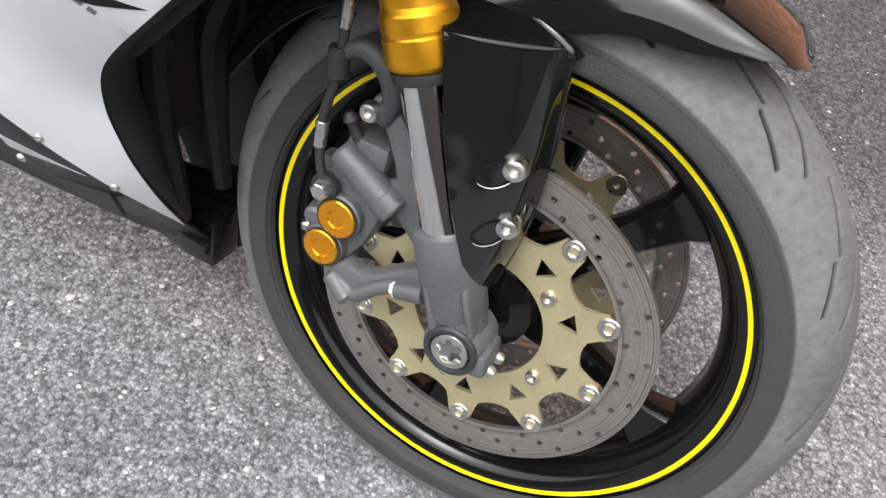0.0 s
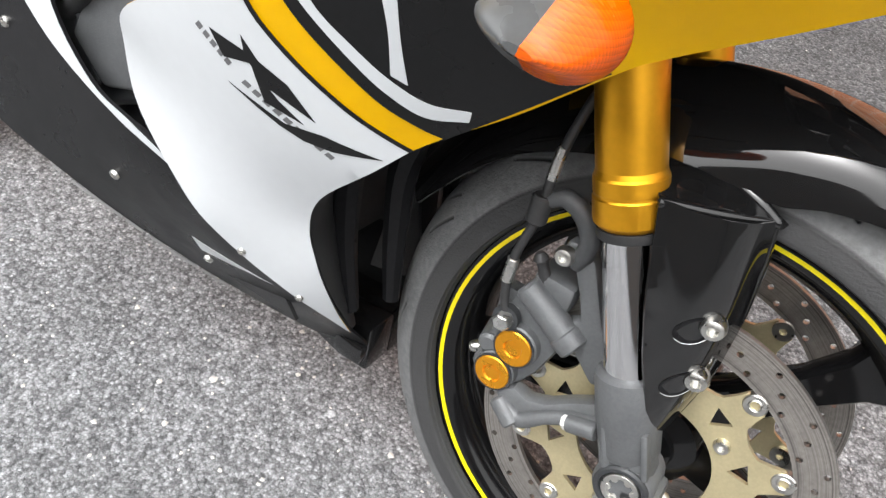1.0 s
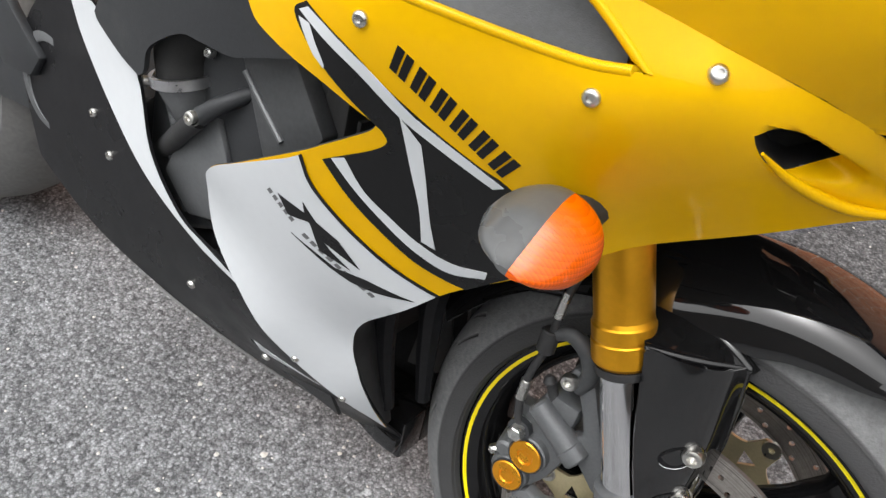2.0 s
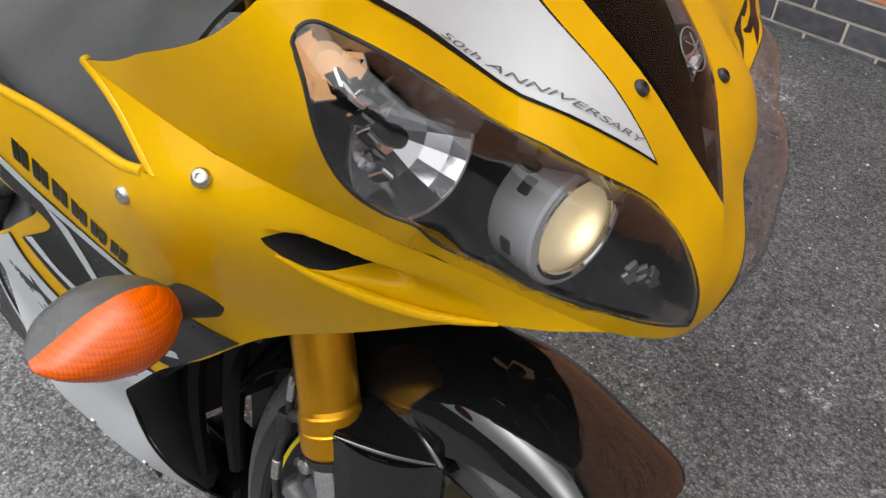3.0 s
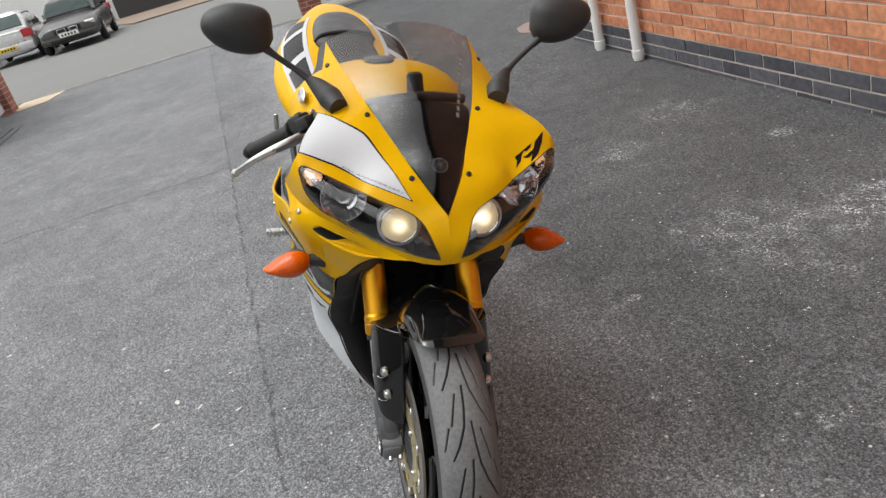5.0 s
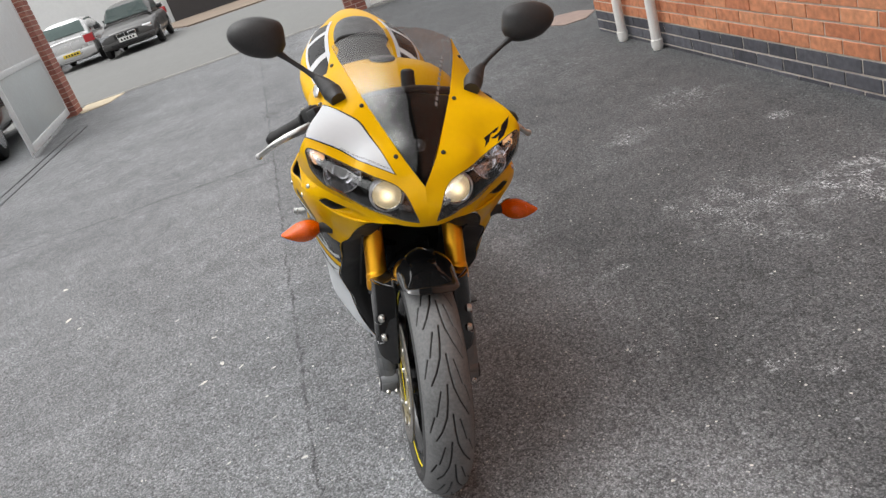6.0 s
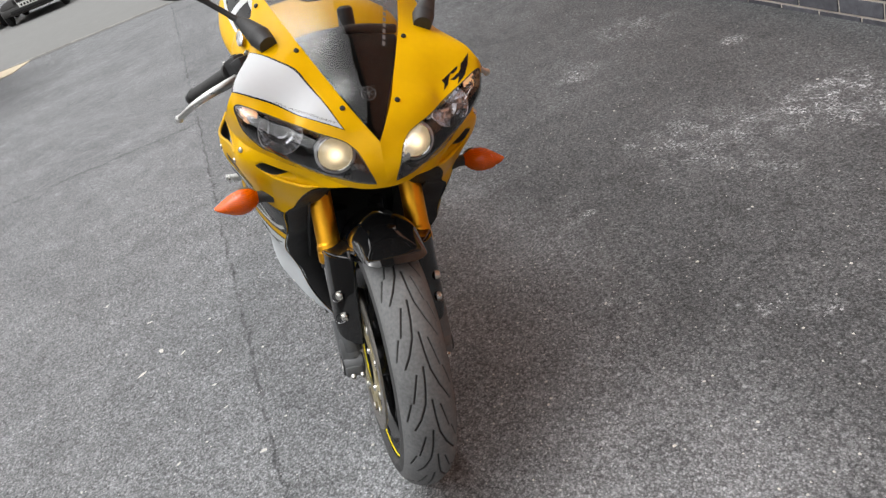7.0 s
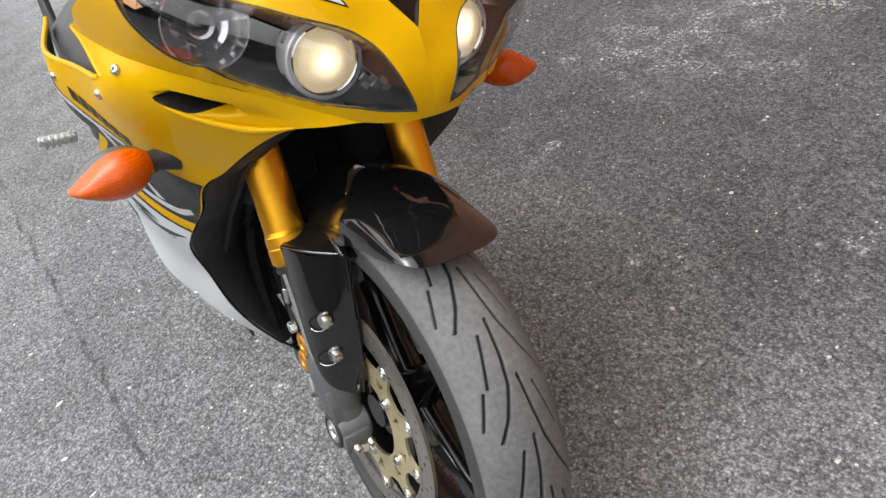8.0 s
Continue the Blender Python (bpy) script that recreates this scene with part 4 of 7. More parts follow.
def headlight(sgn, cowl):
    """A bulging lens over a black housing with a projector, a main beam bowl, a parking lamp and small silvered facets."""
    loop = cowl_form.flat(loop_of([LAMP_LOW, LAMP_TOP], 6))
    v, f = mesh_2d(loop, [], 0.007)
    edge = np.array([np.sqrt(((loop - q) ** 2).sum(1)).min() for q in v])
    swell = 0.027 * np.exp(-((v[:, 0] + 0.055) / 0.085) ** 2) * (1 - (1 - np.clip(edge / 0.022, 0, 1)) ** 2.2)
    lens = part("headlight_lens", shell((cowl_form.at(v, -0.0006) + swell[:, None] * (cowl_form.at(v, 1.0) - cowl_form.at(v))) * (1, sgn, 1), f), CLEAR, cowl, "clear headlight lens")
    lens.visible_shadow = False
    v, f = mesh_2d(loop, [], 0.008)
    edge = np.array([np.sqrt(((loop - q) ** 2).sum(1)).min() for q in v])
    deep = 0.004 + 0.088 * np.clip(edge / 0.016, 0, 1) ** 0.7
    top = cowl_form.at(v) - deep[:, None] * np.array((0.8, -0.35, 0.3))
    part("headlight_housing", shell(top * (1, sgn, 1), f), LAMPBLACK, cowl, "gloss black headlight housing")
    rim = [tuple(cowl_form.at([q], -0.001)[0] * (1, sgn, 1)) for q in loop]
    part("headlight_seal", pipe(rim + rim[:2], 0.0013, 6, 1, ends=False), MATT, cowl)

    def at(x, y, z):
        return Vector((x, sgn * y, z))
    c, way = at(0.036, -0.080, 0.806), Vector((0.93, -0.10 * sgn, 0.03)).normalized()
    m = frame_to(c, c + way)
    part("projector_shroud", lathe([(0.034, -0.030), (0.0385, -0.030), (0.0395, -0.028), (0.0402, 0.006), (0.0385, 0.008), (0.0345, 0.008), (0.0335, 0.004), (0.0335, -0.004), (0.032, -0.006)], m, 48, close=True), SILVERPAINT, cowl, "silver projector ring")
    part("projector_barrel", lathe([(0.030, -0.060), (0.036, -0.058), (0.0375, -0.0305), (0.030, -0.0305)], m, 36, close=True), LAMPBLACK, cowl)
    b = lathe([(0.0335, -0.003)] + [(0.0325 * math.cos(t), 0.0175 * math.sin(t) - 0.002) for t in np.linspace(0.1, 1.5, 22)] + [(0.0, 0.0155), (0.0, -0.012), (0.030, -0.010)], m, 48, close=True)
    glow = b.verts.layers.float.new("glow")
    for q in b.verts:
        off = q.co - c
        d = (off - way * off.dot(way)).length
        q[glow] = math.exp(-(d / 0.0125) ** 2)
    part("projector_bowl", b, GLOW, cowl, "warm lit projector lamp")
    part("projector_rim", lathe([(0.0318, 0.0005), (0.0348, 0.0005), (0.0350, 0.0088), (0.0335, 0.0096), (0.0318, 0.0080)], m, 48, close=True), CHROME, cowl)
    dome = part("projector_lens", lathe([(0.033, -0.003)] + [(0.0338 * math.cos(t), 0.0215 * math.sin(t) - 0.002) for t in (0.1, 0.3, 0.5, 0.7, 0.9, 1.1, 1.3, 1.45)] + [(0, 0.0196)], m, 40, caps=False), BULBGLASS, cowl, "domed glass projector lens")
    dome.visible_shadow = False
    for k in range(6):
        part("shroud_notch", block((0.0375, -0.006, -0.017), (0.0408, 0.006, -0.008), 0.0018, m=m @ Matrix.Rotation(math.tau * k / 6 + 0.4, 4, "Z")), CAST2, cowl)
    # main beam: a deep bowl of flat silvered strips with a bright edge
    c, way = at(-0.030, -0.172, 0.8455), Vector((0.96, -0.10 * sgn, 0.16)).normalized()
    m = frame_to(c, c + way)
    part("main_beam_reflector", lathe([(0.004, -0.016), (0.014, -0.014), (0.026, -0.007), (0.036, 0.005), (0.0415, 0.0145), (0.0425, 0.0145), (0.037, 0.003), (0.027, -0.010), (0.014, -0.017), (0.004, -0.019)], m, 20, close=True), DISH, cowl, "bright faceted reflector bowl", smooth=0)
    part("main_beam_ring", lathe([(0.0415, 0.012), (0.0430, 0.012), (0.0430, 0.0150), (0.0415, 0.0150)], m, 56, close=True), SATIN, cowl)
    part("bulb_shield", lathe([(0.0, -0.018), (0.006, -0.018), (0.0070, -0.004), (0.0055, 0.002), (0.0, 0.004)], m, 20), LAMPBLACK, cowl)
    # parking lamp: an amber bulb among silvered facets
    c, way = at(-0.042, -0.2215, 0.889), Vector((0.85, -0.45 * sgn, 0.1)).normalized()
    m = frame_to(c, c + way)
    part("parking_reflector", lathe([(0.006, -0.008), (0.013, -0.002), (0.0195, 0.009), (0.0205, 0.009), (0.014, -0.004), (0.006, -0.010)], m, 7, close=True), MIRROR, cowl, smooth=0)
    part("parking_bulb", lathe([(0.004, -0.012), (0.0085, -0.004), (0.0095, 0.004), (0.007, 0.011), (0, 0.0135)], m, 20), AMBERBULB, cowl, "amber parking bulb")
    rng = random.Random(31)
    for a, b, size, down in ([(-0.203 + 0.0065 * k, 0.622 - 0.0068 * k, 0.0068, 0.020) for k in range(7)] + [(-0.190 + 0.009 * k, 0.638 - 0.0015 * k, 0.0062, 0.022) for k in range(4)]
                             + [(0.008 + 0.011 * i, 0.5525 + 0.0095 * j, 0.0056, 0.024) for i in range(3) for j in range(2)]):
        q, nrm = cowl_form.at([(a, b)], -down)[0], cowl_form.at([(a, b)], 1.0)[0] - cowl_form.at([(a, b)])[0]
        q, nrm = Vector(q * (1, sgn, 1)), Vector(nrm * (1, sgn, 1)) + Vector([rng.uniform(-0.45, 0.45) for _ in range(3)])
        part("reflector_facet", lathe([(0, -0.002), (size, -0.002), (size * 1.05, 0.0), (size * 0.85, 0.0012), (0, 0.0012)], frame_to(q, q + nrm), 4), MIRROR if a < 0 else SATINGREY, cowl, smooth=0)
    # black trim arm between the lamps
    part("lamp_bezel", pipe([at(-0.02, -0.13, 0.862), at(0.0, -0.112, 0.846), at(0.018, -0.098, 0.834)], 0.005, 8), LAMPBLACK, cowl)


for sgn in (1, -1):
    skin = panel(cowl_form, cowl_curves, [[LAMP_LOW, LAMP_TOP]], 0.010, 0.003, side=sgn)
    for v in skin.verts:
        if v.co.y * sgn > -0.0035:
            v.co.y = 0.0
        # the nose is rounded where the halves meet
        v.co.x -= 0.0044 * math.exp(-abs(v.co.y) / 0.014) * ease((0.835 - v.co.z) / 0.03)
    cowl = part("front_cowl", skin, [YELLOW, MATT], bike, "glossy yellow front cowl")
    decal("cowl_flange", cowl_form, [[(-0.190, 0.5800), (-0.1568, 0.5700), (-0.1346, 0.5644), (-0.105, 0.5570)], [(-0.105, 0.5570), (-0.105, 0.5625)], [(-0.105, 0.5625), (-0.1346, 0.5705), (-0.1568, 0.5765), (-0.190, 0.5870)], [(-0.190, 0.5870), (-0.190, 0.5800)]], YELLOW, cowl, lift=-0.0012, side=sgn, step=0.004)
    headlight(sgn, cowl)
    for q in ((0.0385, -0.054, 0.8916), (-0.091, -0.110, 0.986), (-0.256, -0.161, 1.059)):
        ab = cowl_form.flat([q])
        a, b = cowl_form.at(ab)[0] * (1, sgn, 1), cowl_form.at(ab, 1.0)[0] * (1, sgn, 1)
        part("screen_screw", bolt(a, b - a, 0.0055, 0.004), DARKALLOY, cowl)
    if sgn > 0:
        UP = [(-0.158, -0.196, 0.982), (-0.115, -0.176, 0.983), (-0.082, -0.153, 0.976), (-0.055, -0.126, 0.963), (-0.042, -0.115, 0.952)]
        DOWN = [(-0.042, -0.115, 0.952), (-0.017, -0.102, 0.930), (0.030, -0.081, 0.898), (0.069, -0.060, 0.858)]
        LOW = [(0.069, -0.060, 0.858), (0.031, -0.127, 0.883), (-0.009, -0.173, 0.904), (-0.024, -0.213, 0.922), (-0.047, -0.2475, 0.932)]
        BACK = [(-0.047, -0.2475, 0.932), (-0.078, -0.230, 0.956), (-0.115, -0.2115, 0.971), (-0.158, -0.196, 0.982)]
        decal("panel_border", cowl_form, [UP, DOWN, LOW, BACK], DECAL, cowl, 0.0006)
        mid = np.array((-0.045, -0.17, 0.935))

        def inset(c, d):
            q = np.array(c)
            w = mid - q
            return [tuple(v) for v in q + w / np.linalg.norm(w, axis=1, keepdims=True) * d]
        decal("white_panel", cowl_form, [inset(UP, 0.0042), inset(DOWN, 0.0042), [inset(DOWN, 0.0042)[-1], *inset(LOW, 0.0042)[1:]], [inset(LOW, 0.0042)[-1], *inset(BACK, 0.001)[1:-1], inset(UP, 0.0042)[0]]], WHITE, cowl, 0.0011, label="silver white cowl panel with black border")
        # the anniversary words along the panel's lower edge
        cur = bpy.data.curves.new("words", "FONT")
        cur.body, cur.size, cur.shear = "50th ANNIVERSARY", 1.0, 0.35
        tmp = bpy.data.objects.new("words", cur)
        scene.collection.objects.link(tmp)
        me = bpy.data.meshes.new_from_object(tmp.evaluated_get(bpy.context.evaluated_depsgraph_get()))
        bpy.data.objects.remove(tmp)
        w = np.array([tuple(v.co) for v in me.vertices])
        base = cowl_form.flat([(-0.0125, -0.178, 0.9075), (0.005, -0.155, 0.8975), (0.026, -0.127, 0.8865), (0.046, -0.098, 0.875), (0.0605, -0.073, 0.8655)])
        t = (w[:, 0] - w[:, 0].min()) / np.ptp(w[:, 0])
        line = np.stack([np.interp(t, np.linspace(0, 1, 5), base[:, k]) for k in (0, 1)], 1)
        d = base[-1] - base[0]
        nrm = np.array((-d[1], d[0])) / np.linalg.norm(d)
        nrm = nrm if nrm[1] > 0 else -nrm
        place = cowl_form.at(line + nrm * (0.0026 + w[:, 1:2] * 0.0056), 0.0017)
        for v, q in zip(me.vertices, place):
            v.co = q
        me.materials.append(DARKINK)
        words = new("lettering", me)
        words.parent = cowl
    else:
        for q in ([(-0.1301, 0.6659), (-0.1498, 0.67), (-0.169, 0.675), (-0.1724, 0.6747), (-0.1665, 0.669), (-0.1557, 0.6655), (-0.1526, 0.6684), (-0.1449, 0.6633), (-0.1344, 0.6528), (-0.1176, 0.6447), (-0.129, 0.6569)] ,
                  [(-0.144, 0.6589), (-0.1514, 0.6582), (-0.1631, 0.6622), (-0.1616, 0.6553), (-0.1501, 0.652), (-0.1447, 0.6556)] ,
                  [(-0.2085, 0.6873), (-0.1895, 0.6658), (-0.1706, 0.6508), (-0.1457, 0.6413), (-0.1603, 0.6549), (-0.1557, 0.6566), (-0.172, 0.666), (-0.1801, 0.6754)] ):
            decal("badge_stroke", cowl_form, [[a, b] for a, b in zip(q, q[1:] + q[:1])], DECAL, cowl, 0.0008, -1)

SIDE_LINES = [SEAM_FINE[6:], [(-0.125, -0.264, 0.793), (-0.174, -0.268, 0.783), (-0.26, -0.277, 0.779), (-0.36, -0.288, 0.785), (-0.44, -0.268, 0.80)],
              [(-0.092, -0.253, 0.8055), (-0.15, -0.268, 0.768), (-0.31, -0.291, 0.756), (-0.282, -0.281, 0.745), (-0.195, -0.242, 0.688), (-0.0635, -0.231, 0.778)],
              [(0.06, -0.096, 0.745), (0.033, -0.122, 0.741), (0.003, -0.138, 0.727), (-0.05, -0.158, 0.692), (-0.106, -0.170, 0.655), (-0.126, -0.185, 0.640), (-0.18, -0.184, 0.585), (-0.236, -0.188, 0.535), (-0.270, -0.193, 0.496)],
              [(-0.336, -0.162, 0.395), (-0.328, -0.149, 0.350), (-0.319, -0.126, 0.302), (-0.312, -0.080, 0.236)],
              [(-0.344, -0.141, 0.294), (-0.39, -0.177, 0.336), (-0.424, -0.203, 0.374), (-0.453, -0.213, 0.409), (-0.498, -0.216, 0.459), (-0.503, -0.227, 0.514), (-0.488, -0.238, 0.534)],
              [(-0.366, -0.259, 0.620), (-0.290, -0.257, 0.672), (-0.317, -0.274, 0.692)]]
side_form = Form((0, -1, 0), SIDE_LINES, soft=1e-5)
SIDE_CURVES = [SEAM[2:], [(-0.204, -0.268, 0.832), (-0.168, -0.268, 0.818), (-0.125, -0.264, 0.793)], [(-0.125, -0.264, 0.793), (-0.174, -0.268, 0.783), (-0.26, -0.277, 0.779), (-0.36, -0.288, 0.785), (-0.44, -0.268, 0.80)],
               [(-0.44, -0.268, 0.80), (-0.446, -0.270, 0.750), (-0.425, -0.272, 0.717), (-0.394, -0.275, 0.7068), (-0.34, -0.275, 0.6965), (-0.298, -0.266, 0.6800)],
               [(-0.298, -0.266, 0.6800), (-0.304, -0.263, 0.6720), (-0.3235, -0.26, 0.6566), (-0.345, -0.259, 0.6405), (-0.3664, -0.259, 0.6245), (-0.4452, -0.25, 0.5715), (-0.485, -0.24, 0.545), (-0.503, -0.227, 0.514), (-0.498, -0.216, 0.459), (-0.453, -0.213, 0.409), (-0.424, -0.203, 0.374), (-0.39, -0.177, 0.336), (-0.344, -0.141, 0.294), (-0.312, -0.080, 0.236)],
               [(-0.312, -0.080, 0.236), (-0.319, -0.126, 0.302), (-0.328, -0.149, 0.350), (-0.336, -0.162, 0.395), (-0.32, -0.18, 0.44), (-0.270, -0.193, 0.496), (-0.236, -0.188, 0.535), (-0.18, -0.184, 0.585), (-0.126, -0.185, 0.640), (-0.106, -0.170, 0.655), (-0.05, -0.158, 0.692), (0.003, -0.138, 0.727), (0.033, -0.122, 0.741), (0.06, -0.096, 0.745), (0.082, -0.066, 0.748)]]
SCOOP = [(-0.0635, 0.777), (-0.058, 0.7815), (-0.050, 0.7840), (-0.041, 0.7828), (-0.031, 0.7800), (-0.0235, 0.7770), (-0.0215, 0.7725), (-0.0265, 0.7660), (-0.035, 0.7605), (-0.045, 0.7565), (-0.054, 0.761), (-0.060, 0.769)]


def trough(ab):
    """The duct mouth: a hollow that runs straight forward from the scoop and comes out on the skin, and a shallow fade before it."""
    x, z = ab[:, 0], ab[:, 1]
    up = np.interp(x, (-0.07, -0.045, -0.032, -0.006, 0.004, 0.014), (0.784, 0.7865, 0.7825, 0.7715, 0.766, 0.757))
    low = np.interp(x, (-0.06, -0.046, -0.026, 0.0, 0.014), (0.764, 0.752, 0.7505, 0.752, 0.755))
    depth = np.clip(0.235 - 1.338 * (x + 0.06) - (0.168 - 0.25 * (x + 0.045)), 0, 0.05)
    h = np.maximum(up - low, 1e-4)
    u = (z - low) / h
    band = ease(u / 0.55) * ease((1 - u) / 0.22)
    fade = 0.007 * ease((x + 0.05) / 0.03) * (1 - ease((x - 0.0) / 0.045)) * np.exp(-((z - 0.757 + 0.22 * np.maximum(x, 0)) / 0.012) ** 2)
    return -depth * band * ease((x + 0.062) / 0.014) - fade


side_form.dents.append(trough)
K = [(-0.3675, 0.6205), (-0.3570, 0.5945), (-0.3270, 0.5680), (-0.2910, 0.5450), (-0.2640, 0.5325), (-0.2460, 0.5255)]
YR = [(-0.2235, 0.546), (-0.2387, 0.5488), (-0.265, 0.5587), (-0.2928, 0.5775), (-0.3219, 0.6008), (-0.345, 0.6275)]
for sgn in (1, -1):
    sf = part("side_fairing", panel(side_form, SIDE_CURVES, [[[tuple(a * side_form.e1 + b * side_form.e2) for a, b in SCOOP + SCOOP[:1]]]], 0.009, 0.003, side=sgn, fine=(-0.075, 0.05, 0.735, 0.795, 0.0021)), [YELLOW, MATT], bike, "yellow side fairing with white lower panel and black block stripes")
    decal("white_lower_panel", side_form, [K, [(-0.2460, 0.5255), (-0.270, 0.4965), (-0.3195, 0.44), (-0.3355, 0.395), (-0.3275, 0.350), (-0.3185, 0.302), (-0.3125, 0.2375)],
                                           [(-0.3125, 0.2375), (-0.344, 0.2945), (-0.39, 0.3365), (-0.424, 0.3745), (-0.453, 0.4095), (-0.4975, 0.459), (-0.5025, 0.514), (-0.485, 0.5445), (-0.44, 0.5745), (-0.366, 0.6195)]], WHITE, sf, 0.0011, sgn, "silver white lower fairing panel")
    K2 = [(x + 0.0030, z + 0.0028) for x, z in K]
    decal("pinstripe", side_form, [K, [K[-1], K2[-1]], K2[::-1], [K2[0], K[0]]], DECAL, sf, 0.0015, sgn)
    decal("stripe_block", side_form, [[(-0.360, 0.7500), (-0.3174, 0.7335), (-0.2876, 0.7139), (-0.2539, 0.6963), (-0.2177, 0.6825), (-0.1957, 0.6754), (-0.1609, 0.6507), (-0.130, 0.6385)],
                                      [(-0.130, 0.6385), (-0.18, 0.588), (-0.2235, 0.546)], YR, [YR[-1], (-0.330, 0.6375), (-0.302, 0.6560), (-0.2905, 0.6680), (-0.2935, 0.6765)],
                                      [(-0.2935, 0.6765), (-0.318, 0.6945), (-0.346, 0.7145), (-0.372, 0.738), (-0.360, 0.7500)]], DECAL, sf, 0.0009, sgn, "black block stripe")
    for left, right in (([(-0.3365, 0.633), (-0.3151, 0.610), (-0.2869, 0.5866), (-0.2641, 0.5707), (-0.2375, 0.5604), (-0.2087, 0.5678)], [(-0.2074, 0.5769), (-0.2361, 0.5727), (-0.263, 0.5827), (-0.2858, 0.5974), (-0.3092, 0.6147), (-0.3250, 0.6390)]),
                        ([(-0.2789, 0.6959), (-0.272, 0.6587), (-0.2631, 0.6197), (-0.2603, 0.5854)], [(-0.2489, 0.582), (-0.2542, 0.6129), (-0.2583, 0.6499), (-0.2624, 0.6796)]),
                        ([(-0.366, 0.742), (-0.3427, 0.7329), (-0.3101, 0.7184), (-0.2789, 0.6959), (-0.2561, 0.6857), (-0.2285, 0.6759), (-0.206, 0.6683)], [(-0.1978, 0.6732), (-0.2224, 0.683), (-0.2497, 0.6931), (-0.2716, 0.7029), (-0.3037, 0.7253), (-0.335, 0.740), (-0.357, 0.747)]),
                        ([(-0.366, 0.7370), (-0.358, 0.7262), (-0.3490, 0.7160), (-0.3440, 0.7125)], [(-0.3388, 0.7090), (-0.3390, 0.7130), (-0.3470, 0.7250), (-0.354, 0.7365)])):
        decal("white_stripe", side_form, [left, [left[-1], right[0]], right, [right[-1], left[0]]], WHITE, sf, 0.0015, sgn)
    for q in ([(-0.393, 0.5684), (-0.365, 0.5619), (-0.3661, 0.5735), (-0.3538, 0.5582), (-0.3319, 0.5482), (-0.3115, 0.5249), (-0.3507, 0.5399), (-0.3612, 0.5537), (-0.383, 0.5496)],
              [(-0.3822, 0.5292), (-0.3531, 0.5182), (-0.3376, 0.5123), (-0.3059, 0.5154), (-0.2628, 0.5115), (-0.299, 0.5034), (-0.3227, 0.5028), (-0.342, 0.5086), (-0.3597, 0.517)],
              [(-0.3595, 0.5512), (-0.3397, 0.531), (-0.3213, 0.5187), (-0.3522, 0.5251)]):
        decal("badge_stroke", side_form, [[a, b] for a, b in zip(q, q[1:] + q[:1])], DECAL, sf, 0.0016, sgn)
    for (x0, z0), (x1, z1), k in (((-0.4065, 0.5662), (-0.3792, 0.5421), 5), ((-0.3718, 0.534), (-0.2999, 0.4934), 9)):
        for i in range(k):
            a, b = (i + 0.15) / k, (i + 0.8) / k
            q = [(x0 + (x1 - x0) * a, z0 + (z1 - z0) * a), (x0 + (x1 - x0) * b, z0 + (z1 - z0) * b)]
            decal("script_bar", side_form, [q, [q[1], (q[1][0] + 0.0035, q[1][1] + 0.004)], [(q[1][0] + 0.0035, q[1][1] + 0.004), (q[0][0] + 0.0035, q[0][1] + 0.004)], [(q[0][0] + 0.0035, q[0][1] + 0.004), q[0]]], DARKINK, sf, 0.0014, sgn)
    # the maker's name, kept as six pairs of plain slanted bars
    for i in range(6):
        for j in (0.10, 0.52):
            t0, t1 = (i + j) / 6, (i + j + 0.33) / 6
            a = [(-0.2843 + 0.0992 * t, 0.7495 - 0.0521 * t) for t in (t0, t1)]
            b = [(-0.2884 + 0.0905 * t, 0.7318 - 0.0515 * t) for t in (t0, t1)]
            decal("name_bar", side_form, [[a[0], a[1]], [a[1], b[1]], [b[1], b[0]], [b[0], a[0]]], DECAL, sf, 0.0009, sgn)
    for q, mat in (((-0.092, 0.8055), ZINC), ((-0.15, 0.768), ZINC), ((-0.31, 0.756), ZINC), ((-0.391, 0.3425), ZINC), ((-0.3435, 0.2975), ZINC)):
        a, b = side_form.at([q])[0] * (1, sgn, 1), side_form.at([q], 1.0)[0] * (1, sgn, 1)
        part("fairing_screw", bolt(a, b - a, 0.0060 if q[1] > 0.6 else 0.0045, 0.0032), mat, sf)
    # rounded rims: along the fairing's top, and under the duct mouth
    rim = [tuple(side_form.at([(x, z)], -0.0022)[0] * (1, sgn, 1)) for x, _, z in spline(SIDE_CURVES[1], 4)[:-1] + spline(SIDE_CURVES[2], 5)]
    part("fairing_rim", pipe(rim, 0.0036, 12, 1), YELLOW, sf)
    lip = [(-0.056, -0.224, 0.768), (-0.042, -0.204, 0.756), (-0.024, -0.180, 0.746), (-0.003, -0.157, 0.740), (0.017, -0.140, 0.741), (0.036, -0.122, 0.7435)]
    part("duct_lip", pipe([(x, y * sgn, z) for x, y, z in spline(lip, 4)], [0.0010, 0.0030, 0.0042, 0.0042, 0.0032, 0.0012], 14, 1), YELLOW, sf)
    # black inner lining from the fairing's front edge in towards the radiator
    b = bmesh.new()
    edge = [q for q in spline(SIDE_CURVES[5][:12], 4)]
    rows = [[b.verts.new((x - dx, sgn * (y + 0.004 + (abs(y) - 0.004) * dy), z)) for dx, dy in ((0.004, 0.0), (0.006, 0.12), (0.022, 0.34), (0.060, 0.52))] for x, y, z in edge]
    for p, q in zip(rows, rows[1:]):
        for k in range(3):
            b.faces.new((p[k], p[k + 1], q[k + 1], q[k]))
    bmesh.ops.recalc_face_normals(b, faces=b.faces)
    bmesh.ops.solidify(b, geom=b.faces[:], thickness=0.002)
    part("fairing_lining", b, MATT, sf, "black inner fairing lining")
